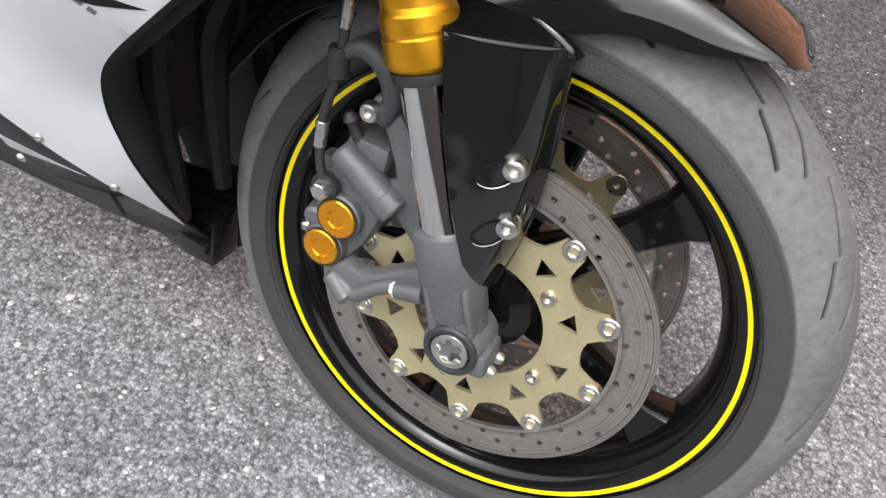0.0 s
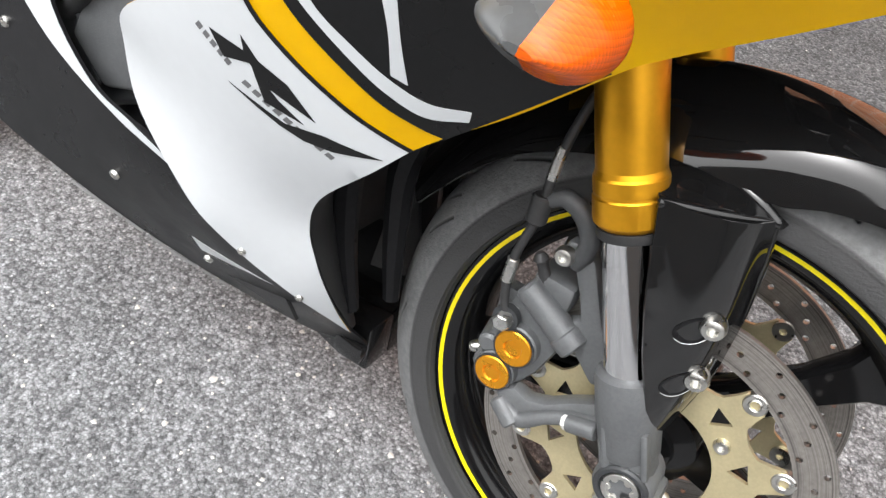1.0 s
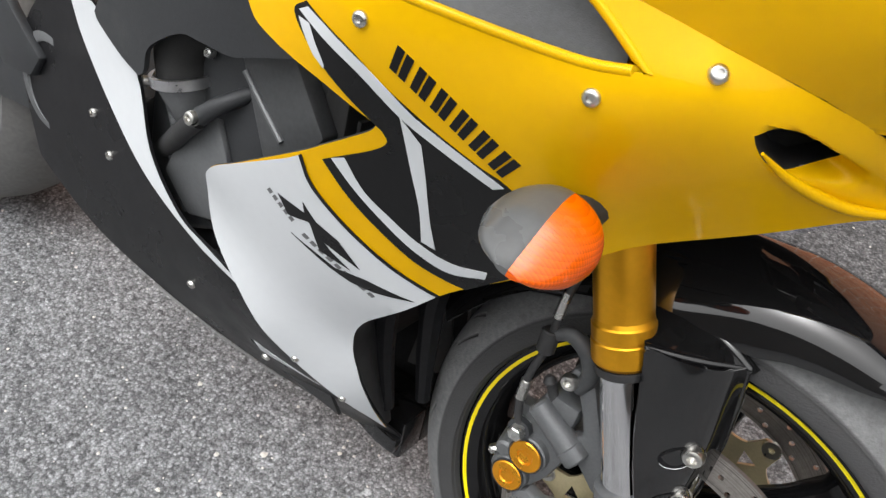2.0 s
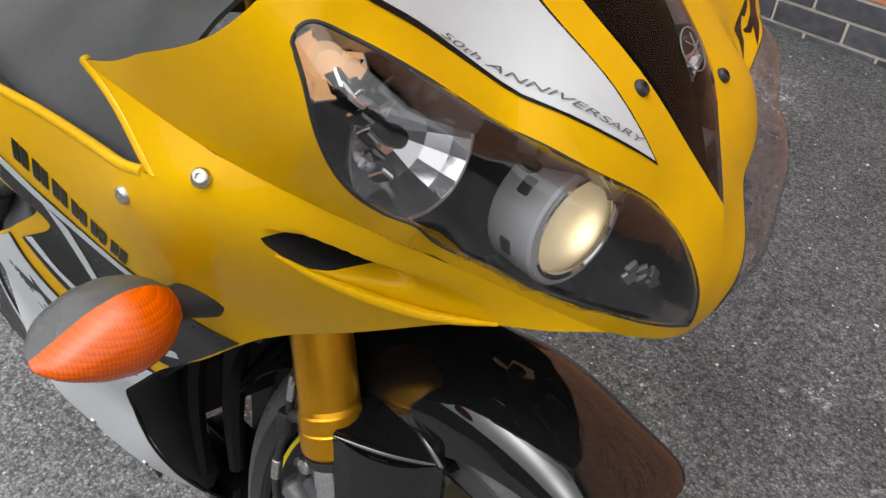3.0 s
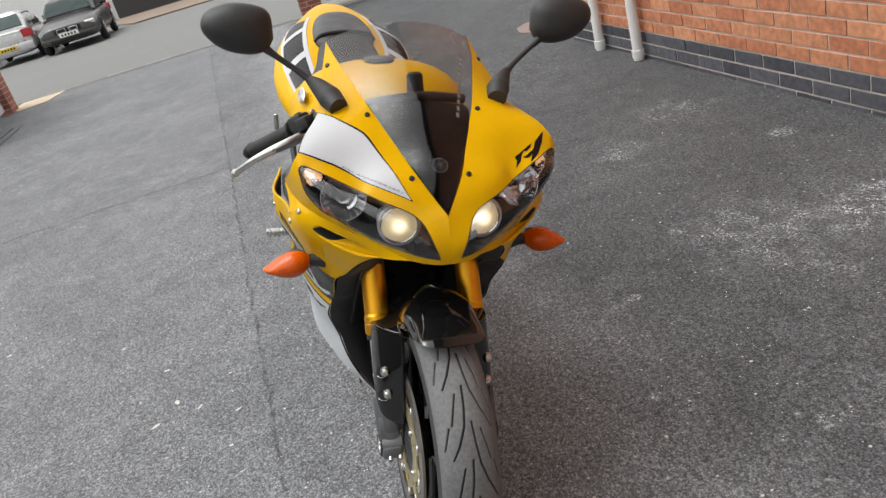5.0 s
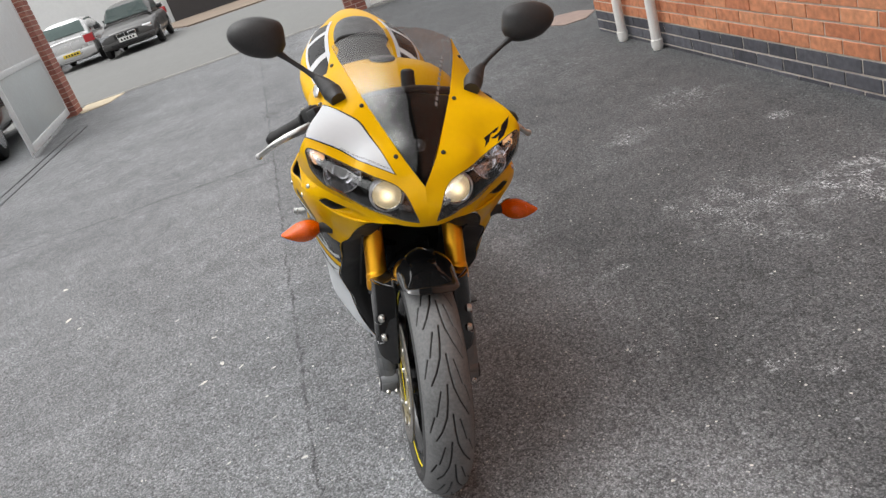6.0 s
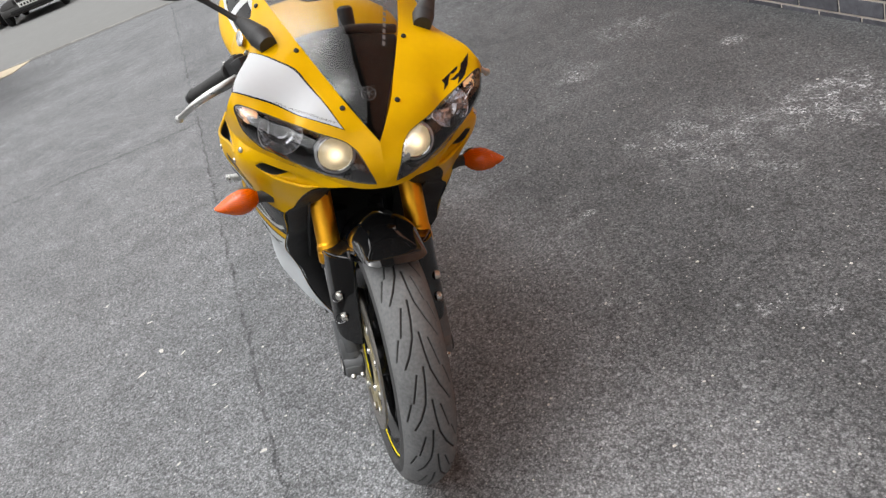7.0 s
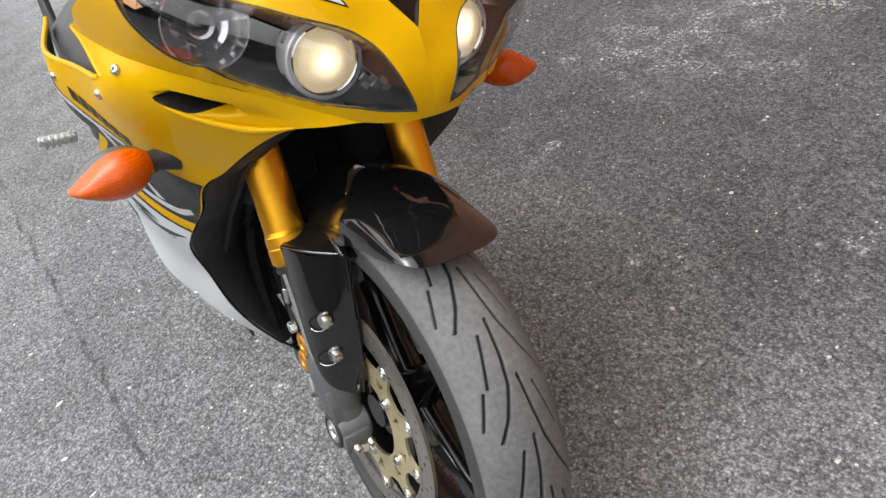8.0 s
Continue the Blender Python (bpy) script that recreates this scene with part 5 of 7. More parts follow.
    # dark duct behind the scoop
    mouth = [tuple(side_form.at([q])[0] * (1, sgn, 1)) for q in SCOOP]
    duct = bmesh.new()
    r0 = [duct.verts.new(q) for q in mouth]
    r1 = [duct.verts.new((x - 0.01, y + sgn * 0.05, z)) for x, y, z in mouth]
    for i in range(len(r0)):
        duct.faces.new((r0[i], r0[(i + 1) % len(r0)], r1[(i + 1) % len(r0)], r1[i]))
    duct.faces.new(r1)
    part("scoop_duct", duct, MATT, sf, "matt black scoop duct")

screen_form = Form((0.55, 0, 0.83), [SCREEN_EDGE, [(x, -y, z) for x, y, z in SCREEN_EDGE[1:]], [(0.038, 0, 0.912), (-0.06, 0, 1.005), (-0.17, 0, 1.085), (-0.285, 0, 1.14)]])
SCREEN_TOP = [(-0.32, 0.155, 1.100), (-0.315, 0.10, 1.125), (-0.285, 0, 1.14), (-0.315, -0.10, 1.125), (-0.32, -0.155, 1.100)]
part("windscreen", panel(screen_form, [SCREEN_EDGE, SCREEN_TOP[::-1], [(x, -y, z) for x, y, z in SCREEN_EDGE[::-1]]], (), 0.015, 0.0), SMOKE, bike, "smoked clear plastic windscreen")

LINER = [(0.085, 0, 0.8285), (0.052, -0.024, 0.862), (-0.009, -0.056, 0.912), (-0.071, -0.083, 0.945), (-0.161, -0.113, 0.968), (-0.27, -0.132, 0.962)]
liner_form = Form((0.3, 0, 0.95), [LINER, [(x, -y, z) for x, y, z in LINER[1:]], [(0.0, 0, 0.896), (-0.09, 0, 0.945), (-0.18, 0, 0.968), (-0.27, 0, 0.978)]])
liner = part("dash_liner", panel(liner_form, [LINER, [LINER[-1], (-0.27, 0, 0.978), (-0.27, 0.132, 0.962)], [(x, -y, z) for x, y, z in LINER[::-1]]], (), 0.015, 0.0), LINERBLACK, bike, "black liner under the windscreen")
# the round maker's mark on the screen, as plain rings, and a pale strip of print


def on_screen(a, b, lift):
    return tuple(screen_form.at([(a, b)], lift)[0])


ca, cb = screen_form.flat([(0.036, 0, 0.912)])[0]
part("round_mark", pipe([on_screen(ca + 0.0135 * math.cos(t), cb + 0.0135 * math.sin(t), 0.0004) for t in np.linspace(0, math.tau, 37)], 0.0005, 5, 1), DECALGREY, bike, "small round silver mark on the screen")
for k in range(3):
    t = math.radians(90 + 60 * k)
    part("mark_spoke", pipe([on_screen(ca + 0.0095 * q * math.cos(t), cb + 0.0095 * q * math.sin(t), 0.0004) for q in (-1, 0, 1)], 0.0005, 5, 3), DECALGREY, bike)
p0, p1 = screen_form.flat([(-0.055, 0.062, 0.980)])[0], screen_form.flat([(-0.215, 0.112, 1.065)])[0]
way = (p1 - p0) / np.linalg.norm(p1 - p0)
side_way = np.array((-way[1], way[0]))
for i in range(11):
    a, b = p0 + (p1 - p0) * (i + 0.1) / 11, p0 + (p1 - p0) * (i + 0.78) / 11
    q = [a, b, b + side_way * 0.006, a + side_way * 0.006]
    decal("print_bar", screen_form, [[tuple(q[k]), tuple(q[(k + 1) % 4])] for k in range(4)], DECALGREY, bike, 0.0010)


# -- front mudguard --
def eased_table(x, y, spread=9):
    """A table read smoothly: straight lines between its entries with their corners eased."""
    fine = np.arange(60.0, 166.0, 0.5)
    v = np.convolve(np.pad(np.interp(fine, x, y), spread // 2, mode="edge"), np.ones(spread) / spread, mode="valid")
    return lambda q: np.interp(q, fine, v)


def mudguard():
    """A guard with a domed crown down to a soft crease, and a flank below it that is steep by the fork and slopes outwards at the front, where the guard is round in plan."""
    bm = bmesh.new()
    crown = eased_table((63.8, 66, 90, 120), (0.3275, 0.3315, 0.336, 0.342), 5)
    fold_r = eased_table((64, 70, 75, 78.5, 82.6, 88, 94, 101, 108, 120, 135, 160), (0.3225, 0.3215, 0.3180, 0.3125, 0.3020, 0.2940, 0.2890, 0.2880, 0.2870, 0.295, 0.304, 0.312))
    fold_y = eased_table((64, 70, 75, 80, 86, 91, 110, 135, 160), (0.044, 0.046, 0.049, 0.056, 0.065, 0.069, 0.071, 0.070, 0.064))
    low_r = eased_table((63, 66, 68, 70.5, 75, 80, 86, 91, 105, 120, 135, 153, 160), (0.314, 0.317, 0.3155, 0.308, 0.2935, 0.286, 0.277, 0.266, 0.262, 0.278, 0.292, 0.301, 0.308), 5)
    low_y = eased_table((63, 70, 75, 80, 86, 91, 110, 135, 160), (0.061, 0.0665, 0.0685, 0.0705, 0.0735, 0.0755, 0.077, 0.074, 0.067))
    n = 40
    rows = []
    for i in range(72):
        t = (i / 71) ** 1.4
        half = []
        for m in range(n + 1):
            v = m / n
            a = 63.8 + 6.0 * v ** 3.2
            a += (159 - a) * t
            if v < 0.7:
                y, r = fold_y(a) * v / 0.7, crown(a) - (crown(a) - fold_r(a)) * (v / 0.7) ** 2.1
            else:
                k = (v - 0.7) / 0.3
                y, r = fold_y(a) + (low_y(a) - fold_y(a)) * (0.8 * k + 0.2 * k ** 3), fold_r(a) + (low_r(a) - fold_r(a)) * k
            # the front third is one plain rounded vault
            soften = 1 - ease((a - 88.0) / 18.0)
            q = v * math.pi / 2
            vault_y, vault_r = low_y(a) * math.sin(q) ** 0.86, low_r(a) + (crown(a) - low_r(a)) * math.cos(q) ** 0.64
            y, r = y + (vault_y - y) * soften, r + (vault_r - r) * soften
            half.append((a, y, r))
        half = np.array(half)
        soft = half.copy()
        for k in range(1, n):
            w = min(5, k, n - k)
            soft[k, 1:] = half[k - w:k + w + 1, 1:].mean(0)
        row = [(r * math.cos(radians(a)), sy * y, AXLE[2] + r * math.sin(radians(a))) for sy, part_of in ((-1, soft[:0:-1]), (1, soft)) for a, y, r in part_of]
        rows.append(row)
    vs = [[bm.verts.new(p) for p in row] for row in rows]
    for p, q in zip(vs, vs[1:]):
        for k in range(2 * n):
            bm.faces.new((p[k], p[k + 1], q[k + 1], q[k]))
    bmesh.ops.recalc_face_normals(bm, faces=bm.faces)
    bmesh.ops.solidify(bm, geom=bm.faces[:], thickness=0.0028)
    return bm


guard = part("front_mudguard", mudguard(), BLACK, bike, "gloss black front mudguard", smooth=35)
cover_form = Form((0.55, -0.83, 0.0), [[(-0.080, -0.124, 0.553), (-0.045, -0.127, 0.450), (-0.006, -0.117, 0.358)],                                         [(-0.003, -0.075, 0.5585), (0.012, -0.079, 0.480), (0.015, -0.080, 0.42), (0.006, -0.080, 0.350)]], 1e-5)


def cover_swell(ab):
    """The cover is rounded across its width."""
    left = np.interp(ab[:, 1], (0.350, 0.358, 0.450, 0.553), (-0.066, -0.0693, -0.107, -0.1346))
    right = np.interp(ab[:, 1], (0.350, 0.42, 0.48, 0.5585), (-0.039, -0.0316, -0.0335, -0.0437))
    wide = right - left
    return 0.17 * wide * np.clip(1 - (2 * (ab[:, 0] - left) / wide - 1) ** 2, 0, 1)


cover_form.dents.append(cover_swell)
RIDGE = [(-0.092, -0.060, 0.568), (-0.068, -0.065, 0.571), (-0.045, -0.0695, 0.571), (-0.022, -0.0735, 0.566), (-0.003, -0.075, 0.5585)]
SILL = [(-0.080, -0.124, 0.553), (-0.040, -0.103, 0.556), (-0.003, -0.075, 0.5585)]
saddle_form = Form((0, -0.45, 0.89), [SILL, RIDGE, [(-0.055, -0.088, 0.558), (-0.085, -0.092, 0.560)]], 1e-5)
for sgn in (1, -1):
    cv = part("fork_cover", panel(cover_form, [SILL, [SILL[-1], (0.012, -0.079, 0.480), (0.015, -0.080, 0.42), (0.006, -0.080, 0.350)],
                                               [(0.006, -0.080, 0.350), (0.0, -0.10, 0.352), (-0.006, -0.117, 0.360)], [(-0.006, -0.117, 0.360), (-0.045, -0.127, 0.450), SILL[0]]], (), 0.008, 0.003, side=sgn), BLACK, bike, "gloss black fork cover plate")
    part("mudguard_shoulder", panel(saddle_form, [SILL, RIDGE[::-1], [RIDGE[0], (-0.095, -0.095, 0.562), SILL[0]]], (), 0.008, 0.003, side=sgn), BLACK, cv)
    part("cover_lip", pipe([(x, sgn * (y + 0.003), z - 0.0036) for x, y, z in spline(SILL, 8)], 0.0050, 14, 1), BLACK, cv)
    part("shoulder_ridge", pipe([(x, sgn * (y + 0.001), z - 0.0025) for x, y, z in spline(RIDGE, 4)], [0.0015, 0.004, 0.0055, 0.0058, 0.0050], 14, 1), BLACK, cv)
    # the hollow between the ridge and the guard
    b = bmesh.new()
    line = spline(RIDGE, 5)
    rows = []
    for k, (x, y, z) in enumerate(line):
        t = k / (len(line) - 1)
        rows.append([b.verts.new((x + dx * t, sgn * (y + dy), z - dz * (0.3 + 0.7 * t))) for dx, dy, dz in ((0, 0.002, 0.001), (0.003, 0.005, 0.006), (0.006, 0.009, 0.008), (0.008, 0.016, 0.006))])
    for p, q in zip(rows, rows[1:]):
        for k in range(3):
            b.faces.new((p[k], p[k + 1], q[k + 1], q[k]))
    bmesh.ops.recalc_face_normals(b, faces=b.faces)
    bmesh.ops.solidify(b, geom=b.faces[:], thickness=0.002)
    part("shoulder_valley", b, BLACK, cv)
    nose = [Vector(SILL[-1]), Vector((0.006, -0.077, 0.522)), Vector((0.012, -0.079, 0.480)), Vector((0.015, -0.080, 0.42)), Vector((0.0115, -0.080, 0.385)), Vector((0.006, -0.080, 0.350))]
    part("cover_edge", pipe([(p.x - 0.004, (p.y + 0.003) * sgn, p.z) for p in nose], 0.0055, 14, 1), BLACK, cv)


# -- indicators --
def indicator(sgn):
    stalk = part("indicator_stalk", pipe([(-0.148, sgn * 0.205, 0.679), (-0.147, sgn * 0.226, 0.679), (-0.146, sgn * 0.246, 0.678)], [0.019, 0.013, 0.013], 16), MATT, bike, "black rubber indicator stalk")

    def half(front):
        """One half of the teardrop, along its axis from the stalk to the tip: pointed in height, rounder in depth."""
        bm = bmesh.new()
        rows = []
        n = 30
        ts = (0, 0.05, 0.17, 0.30, 0.42, 0.62, 0.84, 0.95, 1)
        tall = (0.0095, 0.0165, 0.0240, 0.0270, 0.0272, 0.0225, 0.0105, 0.0045, 0.0012)
        fore = (0.015, 0.024, 0.0330, 0.0370, 0.0375, 0.0340, 0.0250, 0.0165, 0.0040)
        back = (0.010, 0.018, 0.0270, 0.0340, 0.0380, 0.0390, 0.0310, 0.0190, 0.0040)
        fine = np.linspace(0, 1, 121)
        smooth = [np.convolve(np.pad(np.interp(fine, ts, q), 7, mode="edge"), np.ones(15) / 15, mode="valid") for q in (tall, fore, back)]
        for i in range(n + 1):
            t = i / n
            h, ff, bb = (np.interp(t, fine, q) for q in smooth)
            y = 0.236 + 0.0945 * t
            row = []
            for k in range(19):
                a = math.pi * k / 18 - math.pi / 2
                u, v = (ff if front else -bb) * math.cos(a) ** 0.92, h * math.sin(a)
                # the split leans a little forward at the top
                row.append((-0.147 + 0.010 * t + u + v * 0.12, sgn * y, 0.6805 - 0.007 * t + v - u * 0.10))
            rows.append(row)
        vs = [[bm.verts.new(p) for p in r] for r in rows]
        for p, q in zip(vs, vs[1:]):
            for k in range(18):
                bm.faces.new((p[k], p[k + 1], q[k + 1], q[k]))
        for r in (vs[0], vs[-1]):
            bm.faces.new(r)
        bmesh.ops.recalc_face_normals(bm, faces=bm.faces)
        return bm
    part("indicator_lens", half(True), AMBER, stalk, "orange ribbed indicator lens")
    part("indicator_back", half(False), SATINGREY, stalk, "grey plastic indicator back")


for s in (-1, 1):
    indicator(s)


# -- mirrors --
def mirror(sgn):
    def at(x, y, z):
        return (x, sgn * y, z)
    boot = part("mirror_boot", pipe([at(-0.120, 0.160, 0.998), at(-0.150, 0.172, 1.012), at(-0.178, 0.190, 1.030), at(-0.195, 0.206, 1.043)], [0.019, 0.024, 0.017, 0.009], 14), MATT, bike, "black rubber mirror boot")
    part("mirror_arm", pipe([at(-0.188, 0.200, 1.038), at(-0.203, 0.228, 1.060), at(-0.212, 0.262, 1.085), at(-0.215, 0.285, 1.103)], [0.0075, 0.006, 0.006, 0.009], 12), MATT, boot)
    bm = bmesh.new()
    out = [(0.268, 1.120), (0.272, 1.166), (0.300, 1.183), (0.345, 1.187), (0.385, 1.174), (0.399, 1.152), (0.392, 1.128), (0.362, 1.103), (0.318, 1.092), (0.284, 1.098)]
    ring = [q[:2] for q in spline([(a, b, 0) for a, b in out + out[:1]], 4)][:-1]
    cy, cz = 0.333, 1.14
    rows = []
    for k, dx in ((1.0, -0.012), (1.02, 0.0), (0.98, 0.012), (0.86, 0.024), (0.62, 0.033), (0.30, 0.038)):
        rows.append([bm.verts.new(at(-0.222 + dx, cy + (y - cy) * k, cz + (z - cz) * k)) for y, z in ring])
    for p, q in zip(rows, rows[1:]):
        for i in range(len(ring)):
            bm.faces.new((p[i], p[(i + 1) % len(ring)], q[(i + 1) % len(ring)], q[i]))
    bm.faces.new(rows[-1])
    bmesh.ops.recalc_face_normals(bm, faces=bm.faces)
    head = part("mirror_head", bm, MATT, boot, "matt black mirror housing")
    g = bmesh.new()
    g.faces.new([g.verts.new(at(-0.229, cy + (y - cy) * 0.95, cz + (z - cz) * 0.95)) for y, z in ring])
    part("mirror_glass", g, MIRROR, boot, smooth=0)


for s in (-1, 1):
    mirror(s)


# -- brake caliper, brackets and hose --
def caliper(sgn):
    def at(x, y, z):
        return Vector((x, sgn * y, z))
    body = [(-0.176, 0.303), (-0.163, 0.288), (-0.146, 0.287), (-0.130, 0.297), (-0.113, 0.330), (-0.104, 0.362), (-0.106, 0.388), (-0.122, 0.404), (-0.144, 0.412), (-0.158, 0.396), (-0.166, 0.366), (-0.170, 0.334)]
    b = slab(body, sgn * 0.090, sgn * 0.036, 1, 0.006)
    for x, z, r in ((-0.1385, 0.3506, 0.0235), (-0.148, 0.3142, 0.0225)):
        b = rod(at(x, 0.060, z), at(x, 0.1005, z), r, r - 0.002, 32, 0.0025, b)
    b = rod(at(-0.168, 0.06, 0.335), at(-0.164, 0.096, 0.335), 0.012, 0.010, 16, 0.003, b)
    b = block((-0.172, min(sgn * 0.07, sgn * 0.088), 0.352), (-0.150, max(sgn * 0.07, sgn * 0.088), 0.398), 0.005, bm=b)
    # bridge tube over the disc with its end boss
    b = rod(at(-0.152, 0.092, 0.412), at(-0.098, 0.093, 0.384), 0.0125, 0.0140, 22, 0.003, b)
    b = rod(at(-0.106, 0.0925, 0.388), at(-0.090, 0.0935, 0.380), 0.0155, 0.0145, 22, 0.002, b)
    b = block((-0.150, min(sgn * 0.05, sgn * 0.09), 0.400), (-0.110, max(sgn * 0.05, sgn * 0.09), 0.428), 0.006, m=Matrix.Translation((0, 0, 0)), bm=b)
    cal = part("brake_caliper", b, CAST, bike, "grey cast brake caliper with orange piston caps")
    for x, z, r in ((-0.1385, 0.3506, 0.0185), (-0.148, 0.3142, 0.0178)):
        c = at(x, 0.1010, z)
        part("cap_seat", lathe([(r, -0.003), (r + 0.0014, -0.003), (r + 0.0014, 0.0006), (r, 0.0006)], frame_to(c, c + Vector((0, sgn, 0))), 36, close=True), MATT, cal)
        part("piston_cap", lathe([(0, -0.004), (r - 0.0004, -0.004), (r - 0.0004, 0.001), (r - 0.0014, 0.002), (0.0092, 0.002), (0.0084, 0.0008), (0.0080, 0.0002), (0, 0.0002)], frame_to(c, c + Vector((0, sgn, 0))), 36), ORANGE, cal, "orange anodised piston cap")
        part("cap_socket", lathe([(0, 0), (0.0062, 0), (0.0066, 0.0006), (0.0048, 0.0006), (0, 0.0002)], frame_to(c, c + Vector((0, sgn, 0))) @ Matrix.Translation((0, 0, 0.0001)), 6), ORANGE, cal, smooth=0)
    part("banjo_bolt", rod(at(-0.156, 0.088, 0.376), at(-0.156, 0.111, 0.374), 0.0098, 0.009, 6, 0.0015), ALLOY, cal)
    part("banjo_washer", lathe([(0.008, -0.004), (0.0125, -0.004), (0.0125, 0.004), (0.008, 0.004)], frame_to(at(-0.156, 0.098, 0.375), at(-0.156, 1.0, 0.375)), 22, close=True), CAST2, cal)
    part("bleed_nipple", pipe([at(-0.140, 0.084, 0.420), at(-0.146, 0.086, 0.432), at(-0.150, 0.088, 0.441)], [0.0062, 0.0052, 0.0062], 12), MATT, cal)
    part("nipple_cap", rod(at(-0.149, 0.088, 0.437), at(-0.153, 0.089, 0.445), 0.0072, 0.005, 14, 0.002), MATT, cal)
    # lower arm from the caliper to the fork foot, with a raised rib along it
    low = [(-0.140, 0.300), (-0.134, 0.284), (-0.118, 0.268), (-0.104, 0.270), (-0.086, 0.290), (-0.068, 0.304), (-0.045, 0.316), (-0.030, 0.318), (-0.034, 0.348), (-0.052, 0.346), (-0.074, 0.330), (-0.092, 0.314), (-0.108, 0.306), (-0.124, 0.310)]
    arm = slab(low, sgn * 0.100, sgn * 0.080, 1, 0.005)
    arm = pipe([at(-0.128, 0.0995, 0.290), at(-0.106, 0.101, 0.284), at(-0.086, 0.102, 0.304), at(-0.060, 0.102, 0.322), at(-0.038, 0.102, 0.330)], [0.006, 0.008, 0.007, 0.007, 0.008], 10, bm=arm)
    part("caliper_bracket", arm, CAST, cal)
    part("bracket_boss", rod(at(-0.135, 0.098, 0.290), at(-0.110, 0.103, 0.276), 0.0095, 0.0105, 16, 0.002), CAST, cal)
    # upper arm from the foot up behind the tube to the hose clip
    up = [(-0.112, 0.396), (-0.092, 0.374), (-0.066, 0.352), (-0.048, 0.360), (-0.060, 0.392), (-0.078, 0.412), (-0.090, 0.434), (-0.104, 0.460), (-0.116, 0.474), (-0.134, 0.470), (-0.136, 0.454), (-0.120, 0.448), (-0.106, 0.424), (-0.098, 0.406)]
    part("caliper_bracket", slab(up, sgn * 0.092, sgn * 0.074, 1, 0.005), CAST, cal)
    hook = pipe([at(-0.122, 0.090, 0.452), at(-0.116, 0.092, 0.474), at(-0.126, 0.094, 0.495), at(-0.146, 0.097, 0.505), at(-0.160, 0.099, 0.497)], [0.008, 0.0095, 0.0095, 0.008, 0.006], 12)
    part("hose_clip", hook, GREYPLASTIC, cal)
    part("clip_bolt", bolt(at(-0.130, 0.0975, 0.459), (0, sgn, 0), 0.0090, 0.007), ZINC, cal)
    part("pad_pin_bolt", bolt(at(-0.177, 0.070, 0.307), (-0.7, sgn * 0.5, -0.2), 0.0065, 0.010), ZINC, cal)
    part("bracket_bolt", rod(at(-0.066, 0.108, 0.318), at(-0.040, 0.112, 0.330), 0.0085, 0.0085, 14, 0.0015), CAST, cal)
    part("bracket_bolt", rod(at(-0.070, 0.1075, 0.316), at(-0.060, 0.109, 0.321), 0.0072, 0.0072, 6, 0.001), PIPEWHITE, cal, "pale silver bolt head")
    hose = part("brake_hose", pipe([at(-0.120, 0.085, 0.700), at(-0.150, 0.095, 0.62), at(-0.162, 0.1, 0.56), at(-0.164, 0.1, 0.515), at(-0.163, 0.1, 0.482), at(-0.168, 0.1, 0.447), at(-0.169, 0.1, 0.420), at(-0.164, 0.1, 0.394), at(-0.157, 0.1, 0.378)], 0.0042, 10), MATT, bike, "black rubber brake hose")
    part("hose_ferrule", rod(at(-0.1645, 0.1, 0.515), at(-0.1645, 0.1, 0.545), 0.0050, 0.0050, 12), ZINC, hose)
    part("hose_ferrule", rod(at(-0.169, 0.1, 0.434), at(-0.168, 0.1, 0.410), 0.0056, 0.0056, 12), ZINC, hose)
    part("hose_grommet", rod(at(-0.1635, 0.1, 0.474), at(-0.1655, 0.1, 0.500), 0.0092, 0.0092, 16, 0.002), MATT, hose)


for s in (-1, 1):
    caliper(s)

# mudguard bolts on the fork covers, each in an oval recess with a bright lower edge
for s in (-1, 1):
    for x, z in ((-0.0098, 0.4751), (0.001, 0.4264)):
        oval = []
        for t in np.linspace(0, math.tau, 33)[:-1]:
            u, v = 0.0205 * math.cos(t), 0.0110 * math.sin(t)
            oval.append((x - 0.0105 + u * 0.93 - v * 0.37, 0, z - 0.0065 + u * 0.37 + v * 0.93))
        flat = [tuple(cover_form.at([cover_form.flat([(a, -0.105, b)])[0]], 0.0006)[0] * (1, -s, 1)) for a, _, b in oval]
        flat = [(a, s * abs(b), c) for a, b, c in flat]
        b = bmesh.new()
        b.faces.new([b.verts.new(q) for q in flat])
        part("bolt_recess", b, BLACK2, bike, "dark oval bolt recess", smooth=0)
        part("recess_edge", pipe(flat[18:28], 0.00035, 5, 1), SATIN, bike)
        base = Vector(cover_form.at([cover_form.flat([(x, -0.100, z)])[0]])[0]) * 1
        base = Vector((base.x, s * abs(base.y), base.z))
        part("cover_bolt", bolt(base, (0.15, s, 0), 0.0105, 0.010), ZINC, bike)

